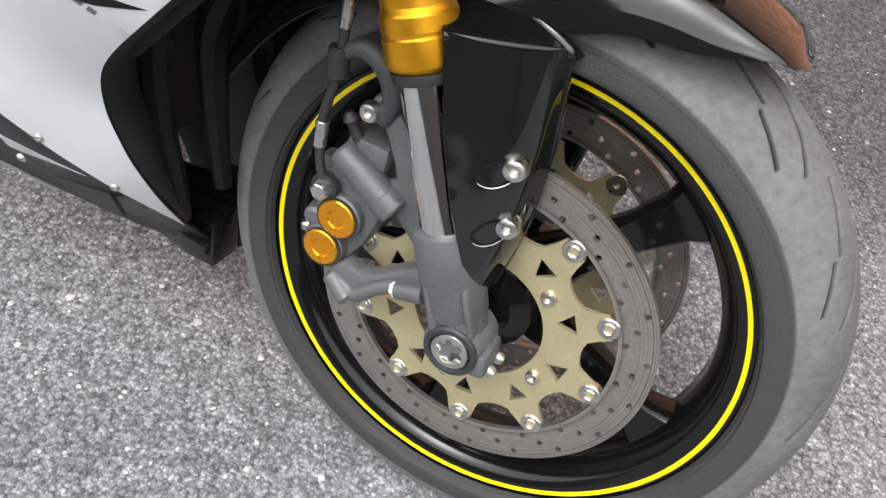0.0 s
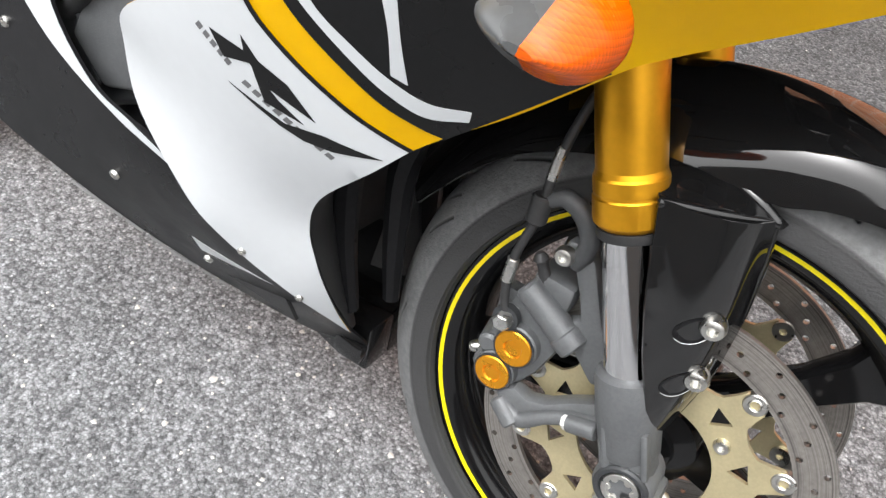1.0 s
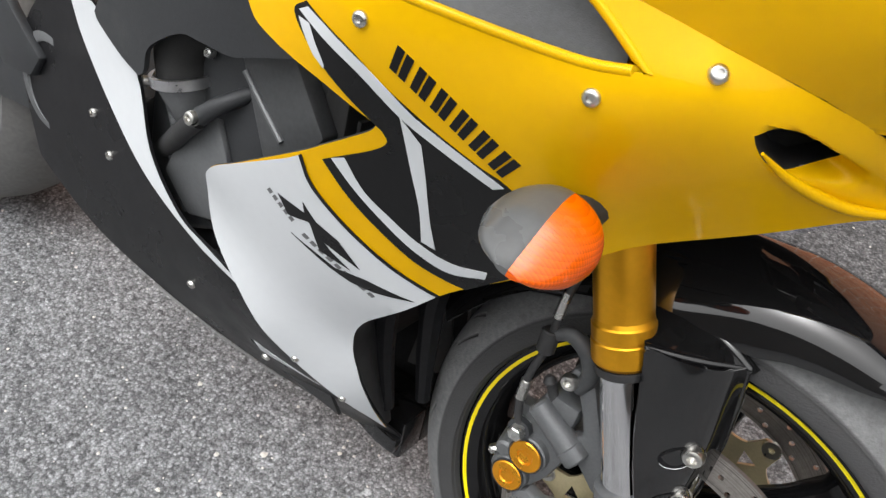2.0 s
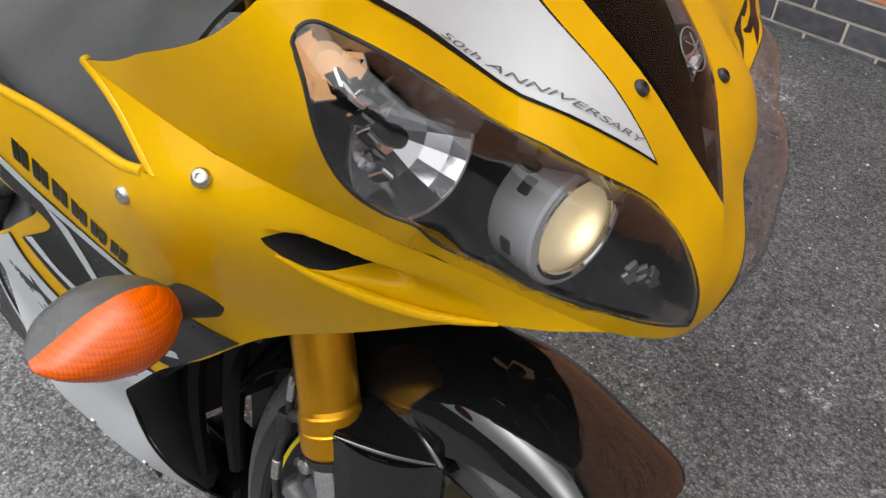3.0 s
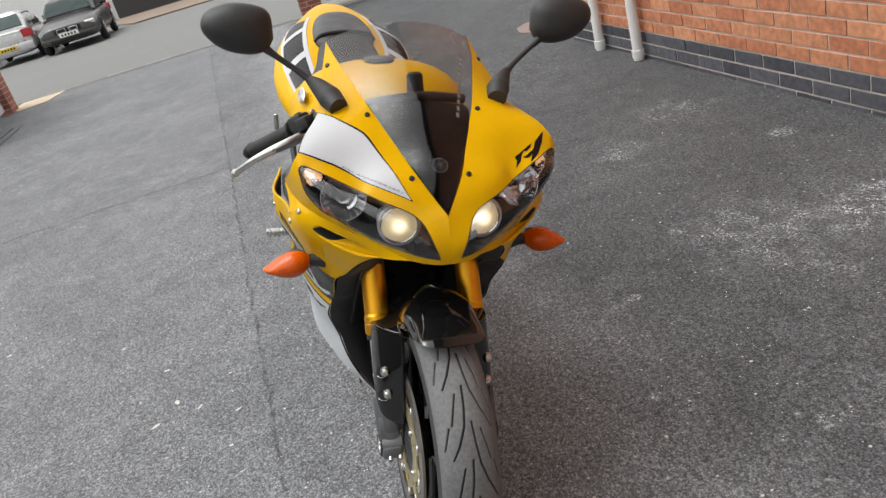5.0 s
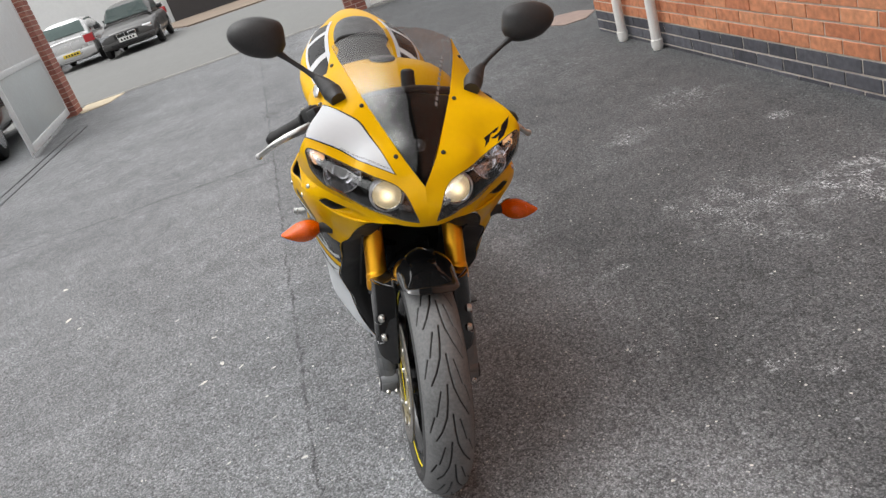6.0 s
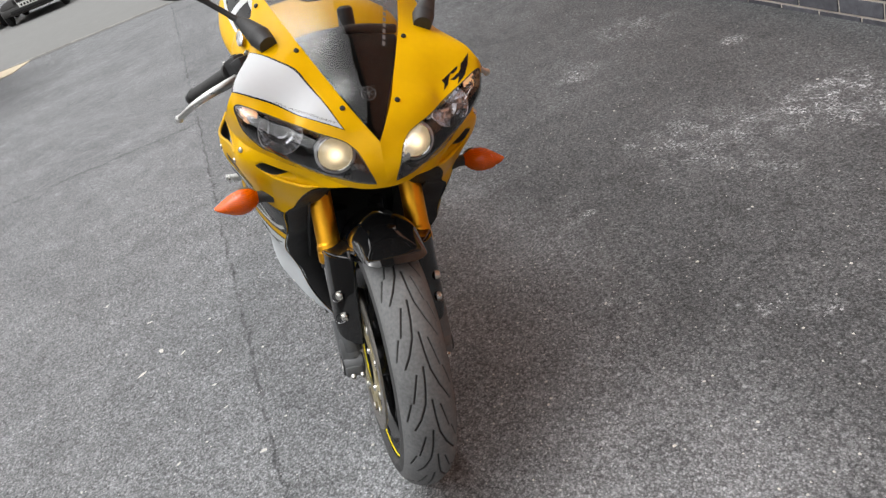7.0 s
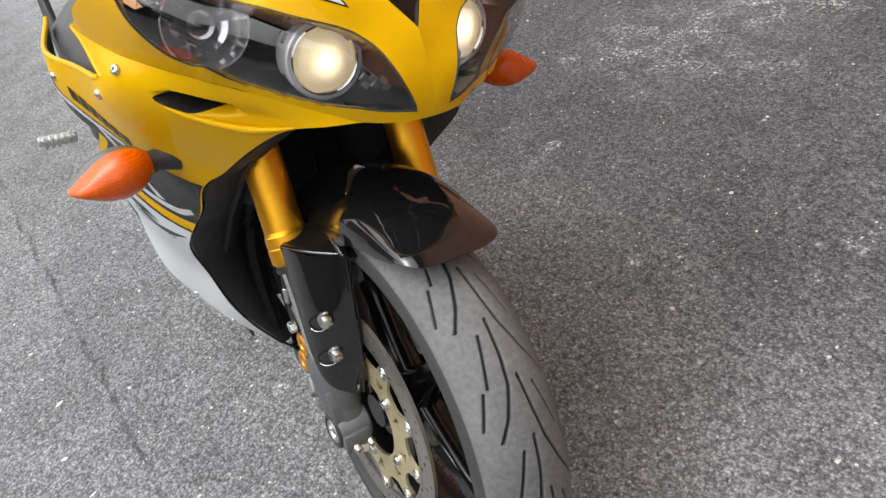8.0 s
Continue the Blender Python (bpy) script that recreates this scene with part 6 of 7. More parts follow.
# -- belly, radiator, inner ducts and engine --
LOWER = [[(-0.312, -0.080, 0.234), (-0.344, -0.139, 0.292), (-0.39, -0.174, 0.333), (-0.424, -0.199, 0.371), (-0.453, -0.208, 0.406), (-0.49, -0.213, 0.425), (-0.512, -0.214, 0.429), (-0.560, -0.213, 0.442), (-0.618, -0.210, 0.490), (-0.648, -0.209, 0.563), (-0.708, -0.206, 0.597), (-0.74, -0.205, 0.610)],
         [(-0.74, -0.205, 0.610), (-0.80, -0.20, 0.62), (-0.90, -0.19, 0.50), (-0.86, -0.19, 0.36)],
         [(-0.86, -0.19, 0.36), (-0.75, -0.180, 0.305), (-0.64, -0.165, 0.275), (-0.54, -0.125, 0.230), (-0.46, -0.090, 0.200), (-0.39, -0.052, 0.172), (-0.308, -0.026, 0.164)],
         [(-0.308, -0.026, 0.164), (-0.305, -0.050, 0.200), (-0.312, -0.080, 0.234)]]
lower_form = Form((0, -1, 0), LOWER, soft=3e-5)
for s in (1, -1):
    lf = part("lower_fairing", panel(lower_form, LOWER, (), 0.014, 0.003, lift=-0.003, side=s), BLACK2, bike, "black lower fairing with a scuffed silver edge")
    outer = [(-0.455, 0.402), (-0.500, 0.414), (-0.535, 0.424), (-0.627, 0.455), (-0.698, 0.502), (-0.758, 0.558), (-0.785, 0.60)]
    inner = [(-0.735, 0.608), (-0.708, 0.596), (-0.648, 0.562), (-0.618, 0.489), (-0.560, 0.441), (-0.512, 0.428), (-0.458, 0.408)]
    decal("silver_edge", lower_form, [outer, [outer[-1], inner[0]], inner, [inner[-1], outer[0]]], WHITE, lf, -0.0022, s, "silver white edge stripe")
    wedge = [(-0.470, 0.303), (-0.4392, 0.2985), (-0.378, 0.2895), (-0.4125, 0.2870), (-0.470, 0.279)]
    decal("silver_flash", lower_form, [[p, q] for p, q in zip(wedge, wedge[1:] + wedge[:1])], WHITE, lf, -0.0022, s, "silver white flash on the lower fairing")
    for q in ((-0.735, 0.478), (-0.700, 0.440), (-0.56, 0.335), (-0.47, 0.262)):
        a, b = lower_form.at([q], -0.003)[0] * (1, s, 1), lower_form.at([q], 1.0)[0] * (1, s, 1)
        part("fairing_screw", bolt(a, b - a, 0.0058, 0.004), ZINC, lf)
    for k, (x0, x1) in enumerate(((-0.47, -0.50), (-0.507, -0.56), (-0.566, -0.585), (-0.59, -0.645), (-0.66, -0.67))):
        line = [(x, -s * (-np.interp(-x, (0.46, 0.54, 0.64, 0.75), (-0.090, -0.125, -0.165, -0.180)) + 0.0005), np.interp(-x, (0.46, 0.54, 0.64, 0.75), (0.200, 0.230, 0.275, 0.305)) + 0.001) for x in np.linspace(x0, x1, 5)]
        part("scuffed_edge", pipe(line, 0.0016, 6, 2), DECALGREY, lf)
    # belly floor
    part("belly_tip", slab([(-0.300, 0.164), (-0.34, 0.162), (-0.45, 0.19), (-0.45, 0.205), (-0.345, 0.215), (-0.305, 0.222)], 0.0, -s * 0.045, 1, 0.003), BLACK, lf)
    # vertical inner ducts between fairing and wheel
    part("inner_duct", pipe([(-0.335, -s * 0.060, 0.55), (-0.362, -s * 0.075, 0.46), (-0.350, -s * 0.082, 0.36), (-0.322, -s * 0.078, 0.262)], [0.020, 0.018, 0.014, 0.010], 8), BLACK2, lf)
    part("inner_duct", pipe([(-0.300, -s * 0.045, 0.56), (-0.316, -s * 0.055, 0.46), (-0.306, -s * 0.058, 0.37), (-0.290, -s * 0.055, 0.285)], [0.020, 0.017, 0.013, 0.009], 8), BLACK2, lf)
    part("inner_wall", slab([(-0.20, 0.56), (-0.30, 0.52), (-0.40, 0.42), (-0.42, 0.30), (-0.36, 0.24), (-0.60, 0.24), (-0.62, 0.70), (-0.30, 0.76), (-0.14, 0.70)], -s * 0.115, -s * 0.110, 1), MATT, lf)
    part("upper_inner_panel", slab([(-0.10, 0.66), (-0.13, 0.64), (-0.24, 0.535), (-0.33, 0.43), (-0.36, 0.44), (-0.40, 0.60), (-0.30, 0.74), (-0.10, 0.72)], -s * 0.135, -s * 0.13, 1), MATT, lf)
part("radiator", slab([(-0.17, 0.70), (-0.16, 0.46), (-0.12, 0.32), (0.12, 0.32), (0.16, 0.46), (0.17, 0.70)], -0.43, -0.40, 0, 0.004), MATT, bike, "dark radiator core")
part("duct_wall", slab([(-0.160, 0.62), (-0.150, 0.42), (-0.105, 0.285), (0.105, 0.285), (0.150, 0.42), (0.160, 0.62)], -0.392, -0.388, 0), MATT, bike, "black panel behind the inner ducts")
part("belly_plate", block((-0.345, -0.055, 0.172), (-0.305, 0.055, 0.20), 0.006), BLACK, bike)
part("duct_screen", block((-0.30, -0.115, 0.712), (-0.07, 0.115, 0.717), 0.002), MATT, bike)
eng = part("engine_block", slab([(-0.70, 0.50), (-0.62, 0.58), (-0.53, 0.64), (-0.42, 0.66), (-0.40, 0.56), (-0.48, 0.46), (-0.55, 0.38), (-0.70, 0.36), (-0.90, 0.34), (-0.92, 0.52), (-0.80, 0.58)], -0.165, 0.165, 1, 0.012), DARKALLOY, bike, "black painted engine block")
part("clutch_cover", lathe([(0, 0), (0.075, 0), (0.078, 0.006), (0.074, 0.020), (0.06, 0.026), (0.052, 0.026), (0.050, 0.022), (0, 0.022)], frame_to((-0.83, -0.165, 0.47), (-0.83, -1, 0.47)), 40), CAST, eng, "grey round clutch cover")
part("oil_filler_cap", lathe([(0, 0), (0.022, 0), (0.024, 0.01), (0.02, 0.02), (0, 0.021)], frame_to((-0.82, -0.17, 0.57), (-0.82, -1, 0.57)), 20), DARKALLOY, eng)
# the pump: a black cavity, a tapered housing with a bright rim, and its hoses
part("water_pump", lathe([(0, 0), (0.020, 0), (0.024, 0.010), (0.036, 0.050), (0.036, 0.054), (0.033, 0.054), (0.031, 0.046), (0, 0.044)], frame_to((-0.596, -0.166, 0.525), (-0.612, -0.175, 0.585)), 30), CAST, eng, "grey tapered pump housing")
part("pump_rim", lathe([(0.035, 0.046), (0.0395, 0.046), (0.0395, 0.057), (0.035, 0.057)], frame_to((-0.596, -0.166, 0.525), (-0.612, -0.175, 0.585)), 30, close=True), SATIN, eng, "bright silver pump clamp")
part("pump_hose", pipe([(-0.610, -0.174, 0.574), (-0.613, -0.177, 0.605), (-0.60, -0.175, 0.635), (-0.57, -0.160, 0.665)], 0.031, 16), GROOVE, eng, "black rubber coolant hose")
part("clamp_screw", bolt((-0.650, -0.192, 0.553), (-0.3, -1, 0.2), 0.0058, 0.007), ALLOY, eng)
part("clamp_screw", bolt((-0.567, -0.185, 0.618), (0.2, -1, 0.2), 0.0058, 0.007), ALLOY, eng)
part("pump_strut", rod((-0.632, -0.176, 0.553), (-0.612, -0.173, 0.512), 0.010, 0.011, 14, 0.002), CAST, eng)
part("coolant_pipe", pipe([(-0.645, -0.165, 0.470), (-0.620, -0.180, 0.490), (-0.585, -0.195, 0.525), (-0.558, -0.200, 0.553)], [0.013, 0.012, 0.011, 0.011], 16), MATT, eng)
part("coolant_pipe", pipe([(-0.556, -0.20, 0.556), (-0.535, -0.190, 0.578), (-0.512, -0.170, 0.598)], [0.010, 0.009, 0.008], 14), CAST2, eng)
part("pump_bolt", bolt((-0.556, -0.208, 0.556), (0.05, -1, 0.15), 0.0085, 0.007), ZINC, eng)
part("engine_cover", slab([(-0.66, 0.60), (-0.60, 0.625), (-0.55, 0.645), (-0.50, 0.64), (-0.465, 0.60), (-0.455, 0.545), (-0.52, 0.43), (-0.58, 0.40), (-0.66, 0.44)], -0.178, -0.15, 1, 0.008), CAST2, eng, "dark grey engine side cover")
for x0, z0, x1, z1, r in ((-0.560, 0.535, -0.541, 0.500, 0.006), (-0.546, 0.545, -0.524, 0.502, 0.005), (-0.605, 0.500, -0.566, 0.430, 0.005), (-0.620, 0.488, -0.582, 0.424, 0.005)):
    part("engine_rib", rod((x0, -0.180, z0), (x1, -0.180, z1), r, r, 12, 0.002), CAST2, eng)
part("engine_case", slab([(-0.575, 0.545), (-0.545, 0.555), (-0.515, 0.50), (-0.53, 0.44), (-0.575, 0.425), (-0.62, 0.46), (-0.60, 0.51)], -0.186, -0.176, 1, 0.004), CAST, eng)
part("hose_end", pipe([(-0.60, -0.165, 0.44), (-0.565, -0.170, 0.440), (-0.53, -0.170, 0.440)], 0.014, 14), GROOVE, eng)
part("frame_spar", slab([(-0.525, 0.64), (-0.46, 0.665), (-0.405, 0.60), (-0.425, 0.565), (-0.475, 0.545)], -0.188, -0.165, 1, 0.004), GREYPLASTIC, bike)
part("spar_edge", pipe([(-0.513, -0.188, 0.622), (-0.485, -0.189, 0.600), (-0.453, -0.189, 0.575)], 0.0035, 8), CAST, bike)
cover_skin = Form((0, -1, 0), [[(-0.42, -0.245, 0.74), (-0.50, -0.235, 0.70), (-0.62, -0.222, 0.60), (-0.70, -0.215, 0.61), (-0.60, -0.232, 0.70), (-0.47, -0.222, 0.655)]], 1e-4)
part("frame_cover", panel(cover_skin, [[(-0.36, -0.25, 0.70), (-0.468, -0.225, 0.657), (-0.500, -0.222, 0.645), (-0.535, -0.22, 0.644)], [(-0.535, -0.22, 0.644), (-0.562, -0.22, 0.642), (-0.590, -0.22, 0.626), (-0.613, -0.22, 0.606), (-0.622, -0.22, 0.580), (-0.632, -0.22, 0.570)],
                                       [(-0.632, -0.22, 0.570), (-0.665, -0.22, 0.578), (-0.706, -0.22, 0.596), (-0.714, -0.22, 0.606)], [(-0.714, -0.22, 0.606), (-0.66, -0.22, 0.68), (-0.50, -0.24, 0.78), (-0.36, -0.25, 0.78)], [(-0.36, -0.25, 0.78), (-0.36, -0.25, 0.70)]], (), 0.016, 0.006), CAST2, bike, "dark grey frame cover")


# -- tank, seat, tail, bars, footrests, rear wheel --
def body_loft(stations, mat, name, label, seg=28, power=2.4):
    """A closed body through upright cross-sections: (x, half width, low z, high z)."""
    st = spline(stations, 5)
    bm = bmesh.new()
    rows = []
    for x, w, lo, hi in st:
        cz, h = (lo + hi) / 2, (hi - lo) / 2
        row = []
        for k in range(seg):
            a = 2 * math.pi * k / seg
            c, s = math.cos(a), math.sin(a)
            row.append(bm.verts.new((x, w * math.copysign(abs(c) ** (2 / power), c), cz + h * math.copysign(abs(s) ** (2 / power), s))))
        rows.append(row)
    for p, q in zip(rows, rows[1:]):
        for i in range(seg):
            bm.faces.new((p[i], p[(i + 1) % seg], q[(i + 1) % seg], q[i]))
    bm.faces.new(rows[0])
    bm.faces.new(rows[-1])
    bmesh.ops.recalc_face_normals(bm, faces=bm.faces)
    return part(name, bm, mat, bike, label, smooth=60)


tank = body_loft([(-0.40, 0.10, 0.80, 0.93), (-0.44, 0.175, 0.78, 0.985), (-0.52, 0.213, 0.77, 1.020), (-0.62, 0.222, 0.77, 1.022), (-0.72, 0.185, 0.77, 0.968), (-0.80, 0.12, 0.78, 0.90), (-0.84, 0.08, 0.80, 0.86)], YELLOW, "fuel_tank", "glossy yellow fuel tank", power=2.2)
part("tank_badge", lathe([(0, 0), (0.021, 0), (0.021, 0.0015), (0.019, 0.003), (0, 0.003)], Matrix.Translation((-0.508, -0.198, 0.958)) @ Matrix.Rotation(radians(14), 4, "Z") @ Matrix.Rotation(radians(68), 4, "X") @ Matrix.Rotation(radians(-25), 4, "Z") @ Matrix.Diagonal((1.25, 0.75, 1, 1)), 30), SATIN, tank, "oval silver tank badge")
part("filler_cap", lathe([(0, 0), (0.035, 0), (0.038, 0.006), (0.034, 0.012), (0.02, 0.014), (0, 0.014)], Matrix.Translation((-0.56, 0, 1.021)), 32), DARKALLOY, tank)
body_loft([(-0.78, 0.10, 0.80, 0.870), (-0.86, 0.15, 0.80, 0.90), (-0.98, 0.155, 0.82, 0.935), (-1.06, 0.115, 0.85, 0.985), (-1.12, 0.095, 0.90, 1.022), (-1.15, 0.085, 0.94, 1.03)], MATT, "rider_seat", "black rider seat")
TAIL = [(-0.90, 0.165, 0.74, 0.84), (-1.02, 0.212, 0.76, 0.925), (-1.15, 0.232, 0.79, 1.00), (-1.30, 0.205, 0.85, 1.055), (-1.45, 0.125, 0.95, 1.09), (-1.57, 0.070, 1.0, 1.10), (-1.62, 0.03, 1.03, 1.09)]
tail = body_loft(TAIL, YELLOW, "tail_cowl", "yellow tail cowl with white and black stripes")
body_loft([(-1.13, 0.075, 0.96, 1.020), (-1.17, 0.095, 0.98, 1.044), (-1.26, 0.092, 1.0, 1.068), (-1.34, 0.074, 1.02, 1.085), (-1.38, 0.05, 1.04, 1.085)], GREYPLASTIC, "pillion_seat", "grey black pillion seat pad")
part("seat_seam", pipe([(-1.165, -0.095, 1.010), (-1.155, -0.07, 1.032), (-1.15, 0, 1.040), (-1.155, 0.07, 1.032), (-1.165, 0.095, 1.010)], 0.006, 8), GROOVE, bike)
TAIL_FINE = np.array(spline(TAIL, 5))[::-1]


def tail_patch(x0, x1, a0, a1, slant, mat, s, lift, name="tail_stripe"):
    """A printed block that lies on the tail between two lengths and two angles round it."""
    bm = bmesh.new()
    rows = []
    for i in range(9):
        row = []
        for k in range(7):
            a = radians(a0 + (a1 - a0) * k / 6)
            x = x0 + (x1 - x0) * i / 8 + slant * k / 6
            w, lo, hi = (np.interp(x, TAIL_FINE[:, 0], TAIL_FINE[:, c]) for c in (1, 2, 3))
            c, d = math.cos(a) ** (2 / 2.4), math.sin(a) ** (2 / 2.4)
            row.append(bm.verts.new((x, s * (w * c + lift), (lo + hi) / 2 + (hi - lo) / 2 * d + lift)))
        rows.append(row)
    for p, q in zip(rows, rows[1:]):
        for k in range(6):
            bm.faces.new((p[k], p[k + 1], q[k + 1], q[k]))
    bmesh.ops.recalc_face_normals(bm, faces=bm.faces)
    part(name, bm, mat, tail)


for s in (1, -1):
    tail_patch(-1.00, -1.36, 36, 60, 0.0, DECAL, s, 0.0015)
    for x0 in (-1.07, -1.22):
        tail_patch(x0, x0 - 0.028, 36, 60, -0.045, WHITE, s, 0.0025)
    tail_patch(-1.00, -1.38, 60, 64, 0.0, WHITE, s, 0.0025)
    tail_patch(-1.00, -1.38, 32, 36, 0.0, WHITE, s, 0.0025)

# grey inner panel between cowl and tank, and the dash
inner_form = Form((0, -0.75, 0.66), [[(-0.10, -0.245, 0.785), (-0.20, -0.256, 0.775), (-0.33, -0.268, 0.772), (-0.45, -0.262, 0.785)], [(-0.06, -0.235, 0.87), (-0.14, -0.235, 0.852), (-0.24, -0.225, 0.848), (-0.36, -0.20, 0.855)], [(-0.12, -0.17, 0.915), (-0.24, -0.15, 0.905), (-0.36, -0.13, 0.90)]], 1e-5)
for s in (1, -1):
    part("inner_side_panel", panel(inner_form, [[(-0.145, -0.250, 0.780), (-0.20, -0.256, 0.775), (-0.33, -0.268, 0.772), (-0.45, -0.262, 0.785)], [(-0.45, -0.262, 0.785), (-0.42, -0.19, 0.86), (-0.38, -0.13, 0.90)], [(-0.38, -0.13, 0.90), (-0.24, -0.15, 0.905), (-0.145, -0.165, 0.914)], [(-0.145, -0.165, 0.914), (-0.145, -0.235, 0.85), (-0.145, -0.250, 0.780)]], (), 0.014, 0.003, side=s), GREYPLASTIC, bike, "grey plastic inner side panel")
dash = part("instrument_panel", block((-0.40, -0.13, 0.90), (-0.13, 0.13, 0.955), 0.02, m=Matrix.Rotation(radians(0), 4, "Y")), MATT, bike, "black instrument panel behind the screen")
part("tachometer", rod((-0.31, 0.036, 0.955), (-0.325, 0.036, 1.028), 0.020, 0.018, 24, 0.006), MATT, dash)
part("dash_hood", pipe([(-0.29, -0.125, 0.955), (-0.275, -0.06, 0.975), (-0.27, 0.0, 0.982), (-0.275, 0.06, 0.982), (-0.30, 0.14, 0.968)], 0.011, 12), MATT, dash)
part("top_yoke", slab([(-0.33, -0.13), (-0.30, 0.0), (-0.33, 0.13), (-0.39, 0.13), (-0.41, 0.0), (-0.39, -0.13)], 0.895, 0.915, 2, 0.004), DARKALLOY, bike)


def bar(sgn):
    """A clip-on bar swept back and down, with grip, switch box, perch and a bowed lever."""
    def at(x, y, z):
        return (x, sgn * y, z)
    end = at(-0.3577, 0.331, 0.8656)
    b = part("handlebar", rod(at(-0.238, 0.176, 0.964), at(-0.352, 0.324, 0.870), 0.011, 0.011, 16), DARKALLOY, bike, "black clip-on handlebar")
    part("grip", lathe([(0.011, 0), (0.0205, 0.002), (0.021, 0.006), (0.0168, 0.010), (0.0163, 0.060), (0.0168, 0.112), (0.0182, 0.117), (0.0182, 0.124), (0.011, 0.126)], frame_to(at(-0.2857, 0.2388, 0.9244), end), 28, close=True), GRIP, b, "ribbed black rubber grip")
    part("bar_end", rod(end, at(-0.3650, 0.3404, 0.8596), 0.0150, 0.0135, 18, 0.003), DARKALLOY, b)
    along = frame_to(at(-0.262, 0.2085, 0.9437), end)
    part("switch_box", block((-0.021, -0.021, 0), (0.021, 0.024, 0.036), 0.007, m=along), MATT, b)
    part("switch_button", block((-0.006, 0.022, 0.008), (0.008, 0.027, 0.020), 0.002, m=along), GREYPLASTIC, b)
    part("lever_perch", block((-0.016, -0.013, 0), (0.038, 0.013, 0.030), 0.005, m=frame_to(at(-0.250, 0.1915, 0.954), end)), MATT, b)
    flat, near = (0.016, 0.017) if sgn > 0 else (0.0, 0.0)
    lv = part("lever", pipe([at(-0.262, 0.195, 0.930), at(-0.238 - flat, 0.222, 0.921), at(-0.218 - 2 * flat, 0.255, 0.912), at(-0.212 - 2 * flat, 0.290 - near * 0.4, 0.900 - near * 0.4), at(-0.225 - 1.5 * flat, 0.325 - near * 0.8, 0.880 - near * 0.5), at(-0.250 - 0.5 * flat, 0.352 - near, 0.857 - near * 0.3), at(-0.2665, 0.364 - near, 0.846)], [0.0105, 0.0110, 0.0105, 0.0090, 0.0078, 0.0068, 0.0060], 14), ALLOY, b, "polished alloy lever")
    part("lever_ball", lathe([(0.0001, -0.0095), (0.006, -0.0075), (0.0092, -0.002), (0.0092, 0.002), (0.006, 0.0075), (0.0001, 0.0095)], Matrix.Translation(at(-0.2690, 0.3655 - near, 0.8435)), 18), ALLOY, lv)
    part("lever_pivot", rod(at(-0.256, 0.196, 0.914), at(-0.252, 0.192, 0.944), 0.012, 0.012, 18, 0.002), DARKALLOY, b)
    part("master_cylinder", rod(at(-0.236, 0.200, 0.926), at(-0.262, 0.150, 0.945), 0.0150, 0.0140, 20, 0.003), MATT, b)
    part("adjuster", rod(at(-0.222, 0.212, 0.914), at(-0.238, 0.206, 0.918), 0.0105, 0.0105, 14, 0.002), MATT, b)
    part("switch_cable", pipe([at(-0.272, 0.215, 0.918), at(-0.262, 0.180, 0.895), at(-0.270, 0.140, 0.888), at(-0.30, 0.09, 0.895)], 0.006, 10), MATT, b)
    for place in (at(-0.2705, 0.2215, 0.9455), at(-0.254, 0.1985, 0.9660)):
        part("clamp_bolt", bolt(place, (0.75, sgn * -0.35, 0.55), 0.0060, 0.005), ZINC, b)
    if sgn < 0:
        part("fluid_reservoir", lathe([(0, 0), (0.02, 0), (0.022, 0.004), (0.022, 0.034), (0.024, 0.036), (0.024, 0.044), (0.02, 0.047), (0, 0.047)], Matrix.Translation(at(-0.285, 0.145, 0.93)), 24), MATT, b)


for s in (-1, 1):
    bar(s)
for s in (-1, 1):
    pg = part("footrest", rod((-0.87, s * 0.235, 0.490), (-0.875, s * 0.305, 0.494), 0.0115, 0.010, 10, 0.002), ALLOY, bike, "ribbed alloy footrest")
    for k in range(5):
        part("footrest_rib", lathe([(0.0112, 0), (0.0135, 0.001), (0.0135, 0.005), (0.0112, 0.006)], frame_to((-0.8705, s * (0.243 + 0.012 * k), 0.4906), (-0.8712, s * (0.3 + 0.012 * k), 0.4915)), 12, close=True), ALLOY, pg)
    part("footrest_hanger", slab([(-0.84, 0.50), (-0.86, 0.47), (-0.92, 0.46), (-1.10, 0.62), (-1.18, 0.74), (-1.12, 0.76), (-0.98, 0.62), (-0.90, 0.54)], s * 0.185, s * 0.2, 1, 0.004), CAST2, bike)
    pr = part("pillion_footrest", rod((-1.15, s * 0.16, 0.735), (-1.15, s * 0.235, 0.722), 0.008, 0.008, 12), ALLOY, bike, "folded alloy pillion footrest")
    part("footrest_arm", rod((-1.15, s * 0.236, 0.712), (-1.15, s * 0.236, 0.792), 0.008, 0.007, 10, 0.002), ALLOY, pr)
# rear wheel and swingarm
RA = Matrix.Translation((-1.395, 0, 0.311)) @ Matrix.Rotation(radians(90), 4, "X")
rw = part("rear_wheel", lathe([(0.20, -0.05), (0.232, -0.072), (0.236, -0.068), (0.218, -0.05), (0.214, 0), (0.218, 0.05), (0.236, 0.068), (0.232, 0.072), (0.20, 0.05)], RA, 72, close=True), RIM, bike, "gloss black rear wheel")
part("rear_tyre", lathe([(0.232, -0.074), (0.25, -0.090), (0.268, -0.094), (0.292, -0.072), (0.306, -0.04), (0.311, 0), (0.306, 0.04), (0.292, 0.072), (0.268, 0.094), (0.25, 0.090), (0.232, 0.074)], RA, 96), RUBBER, rw, "wide black rear tyre")
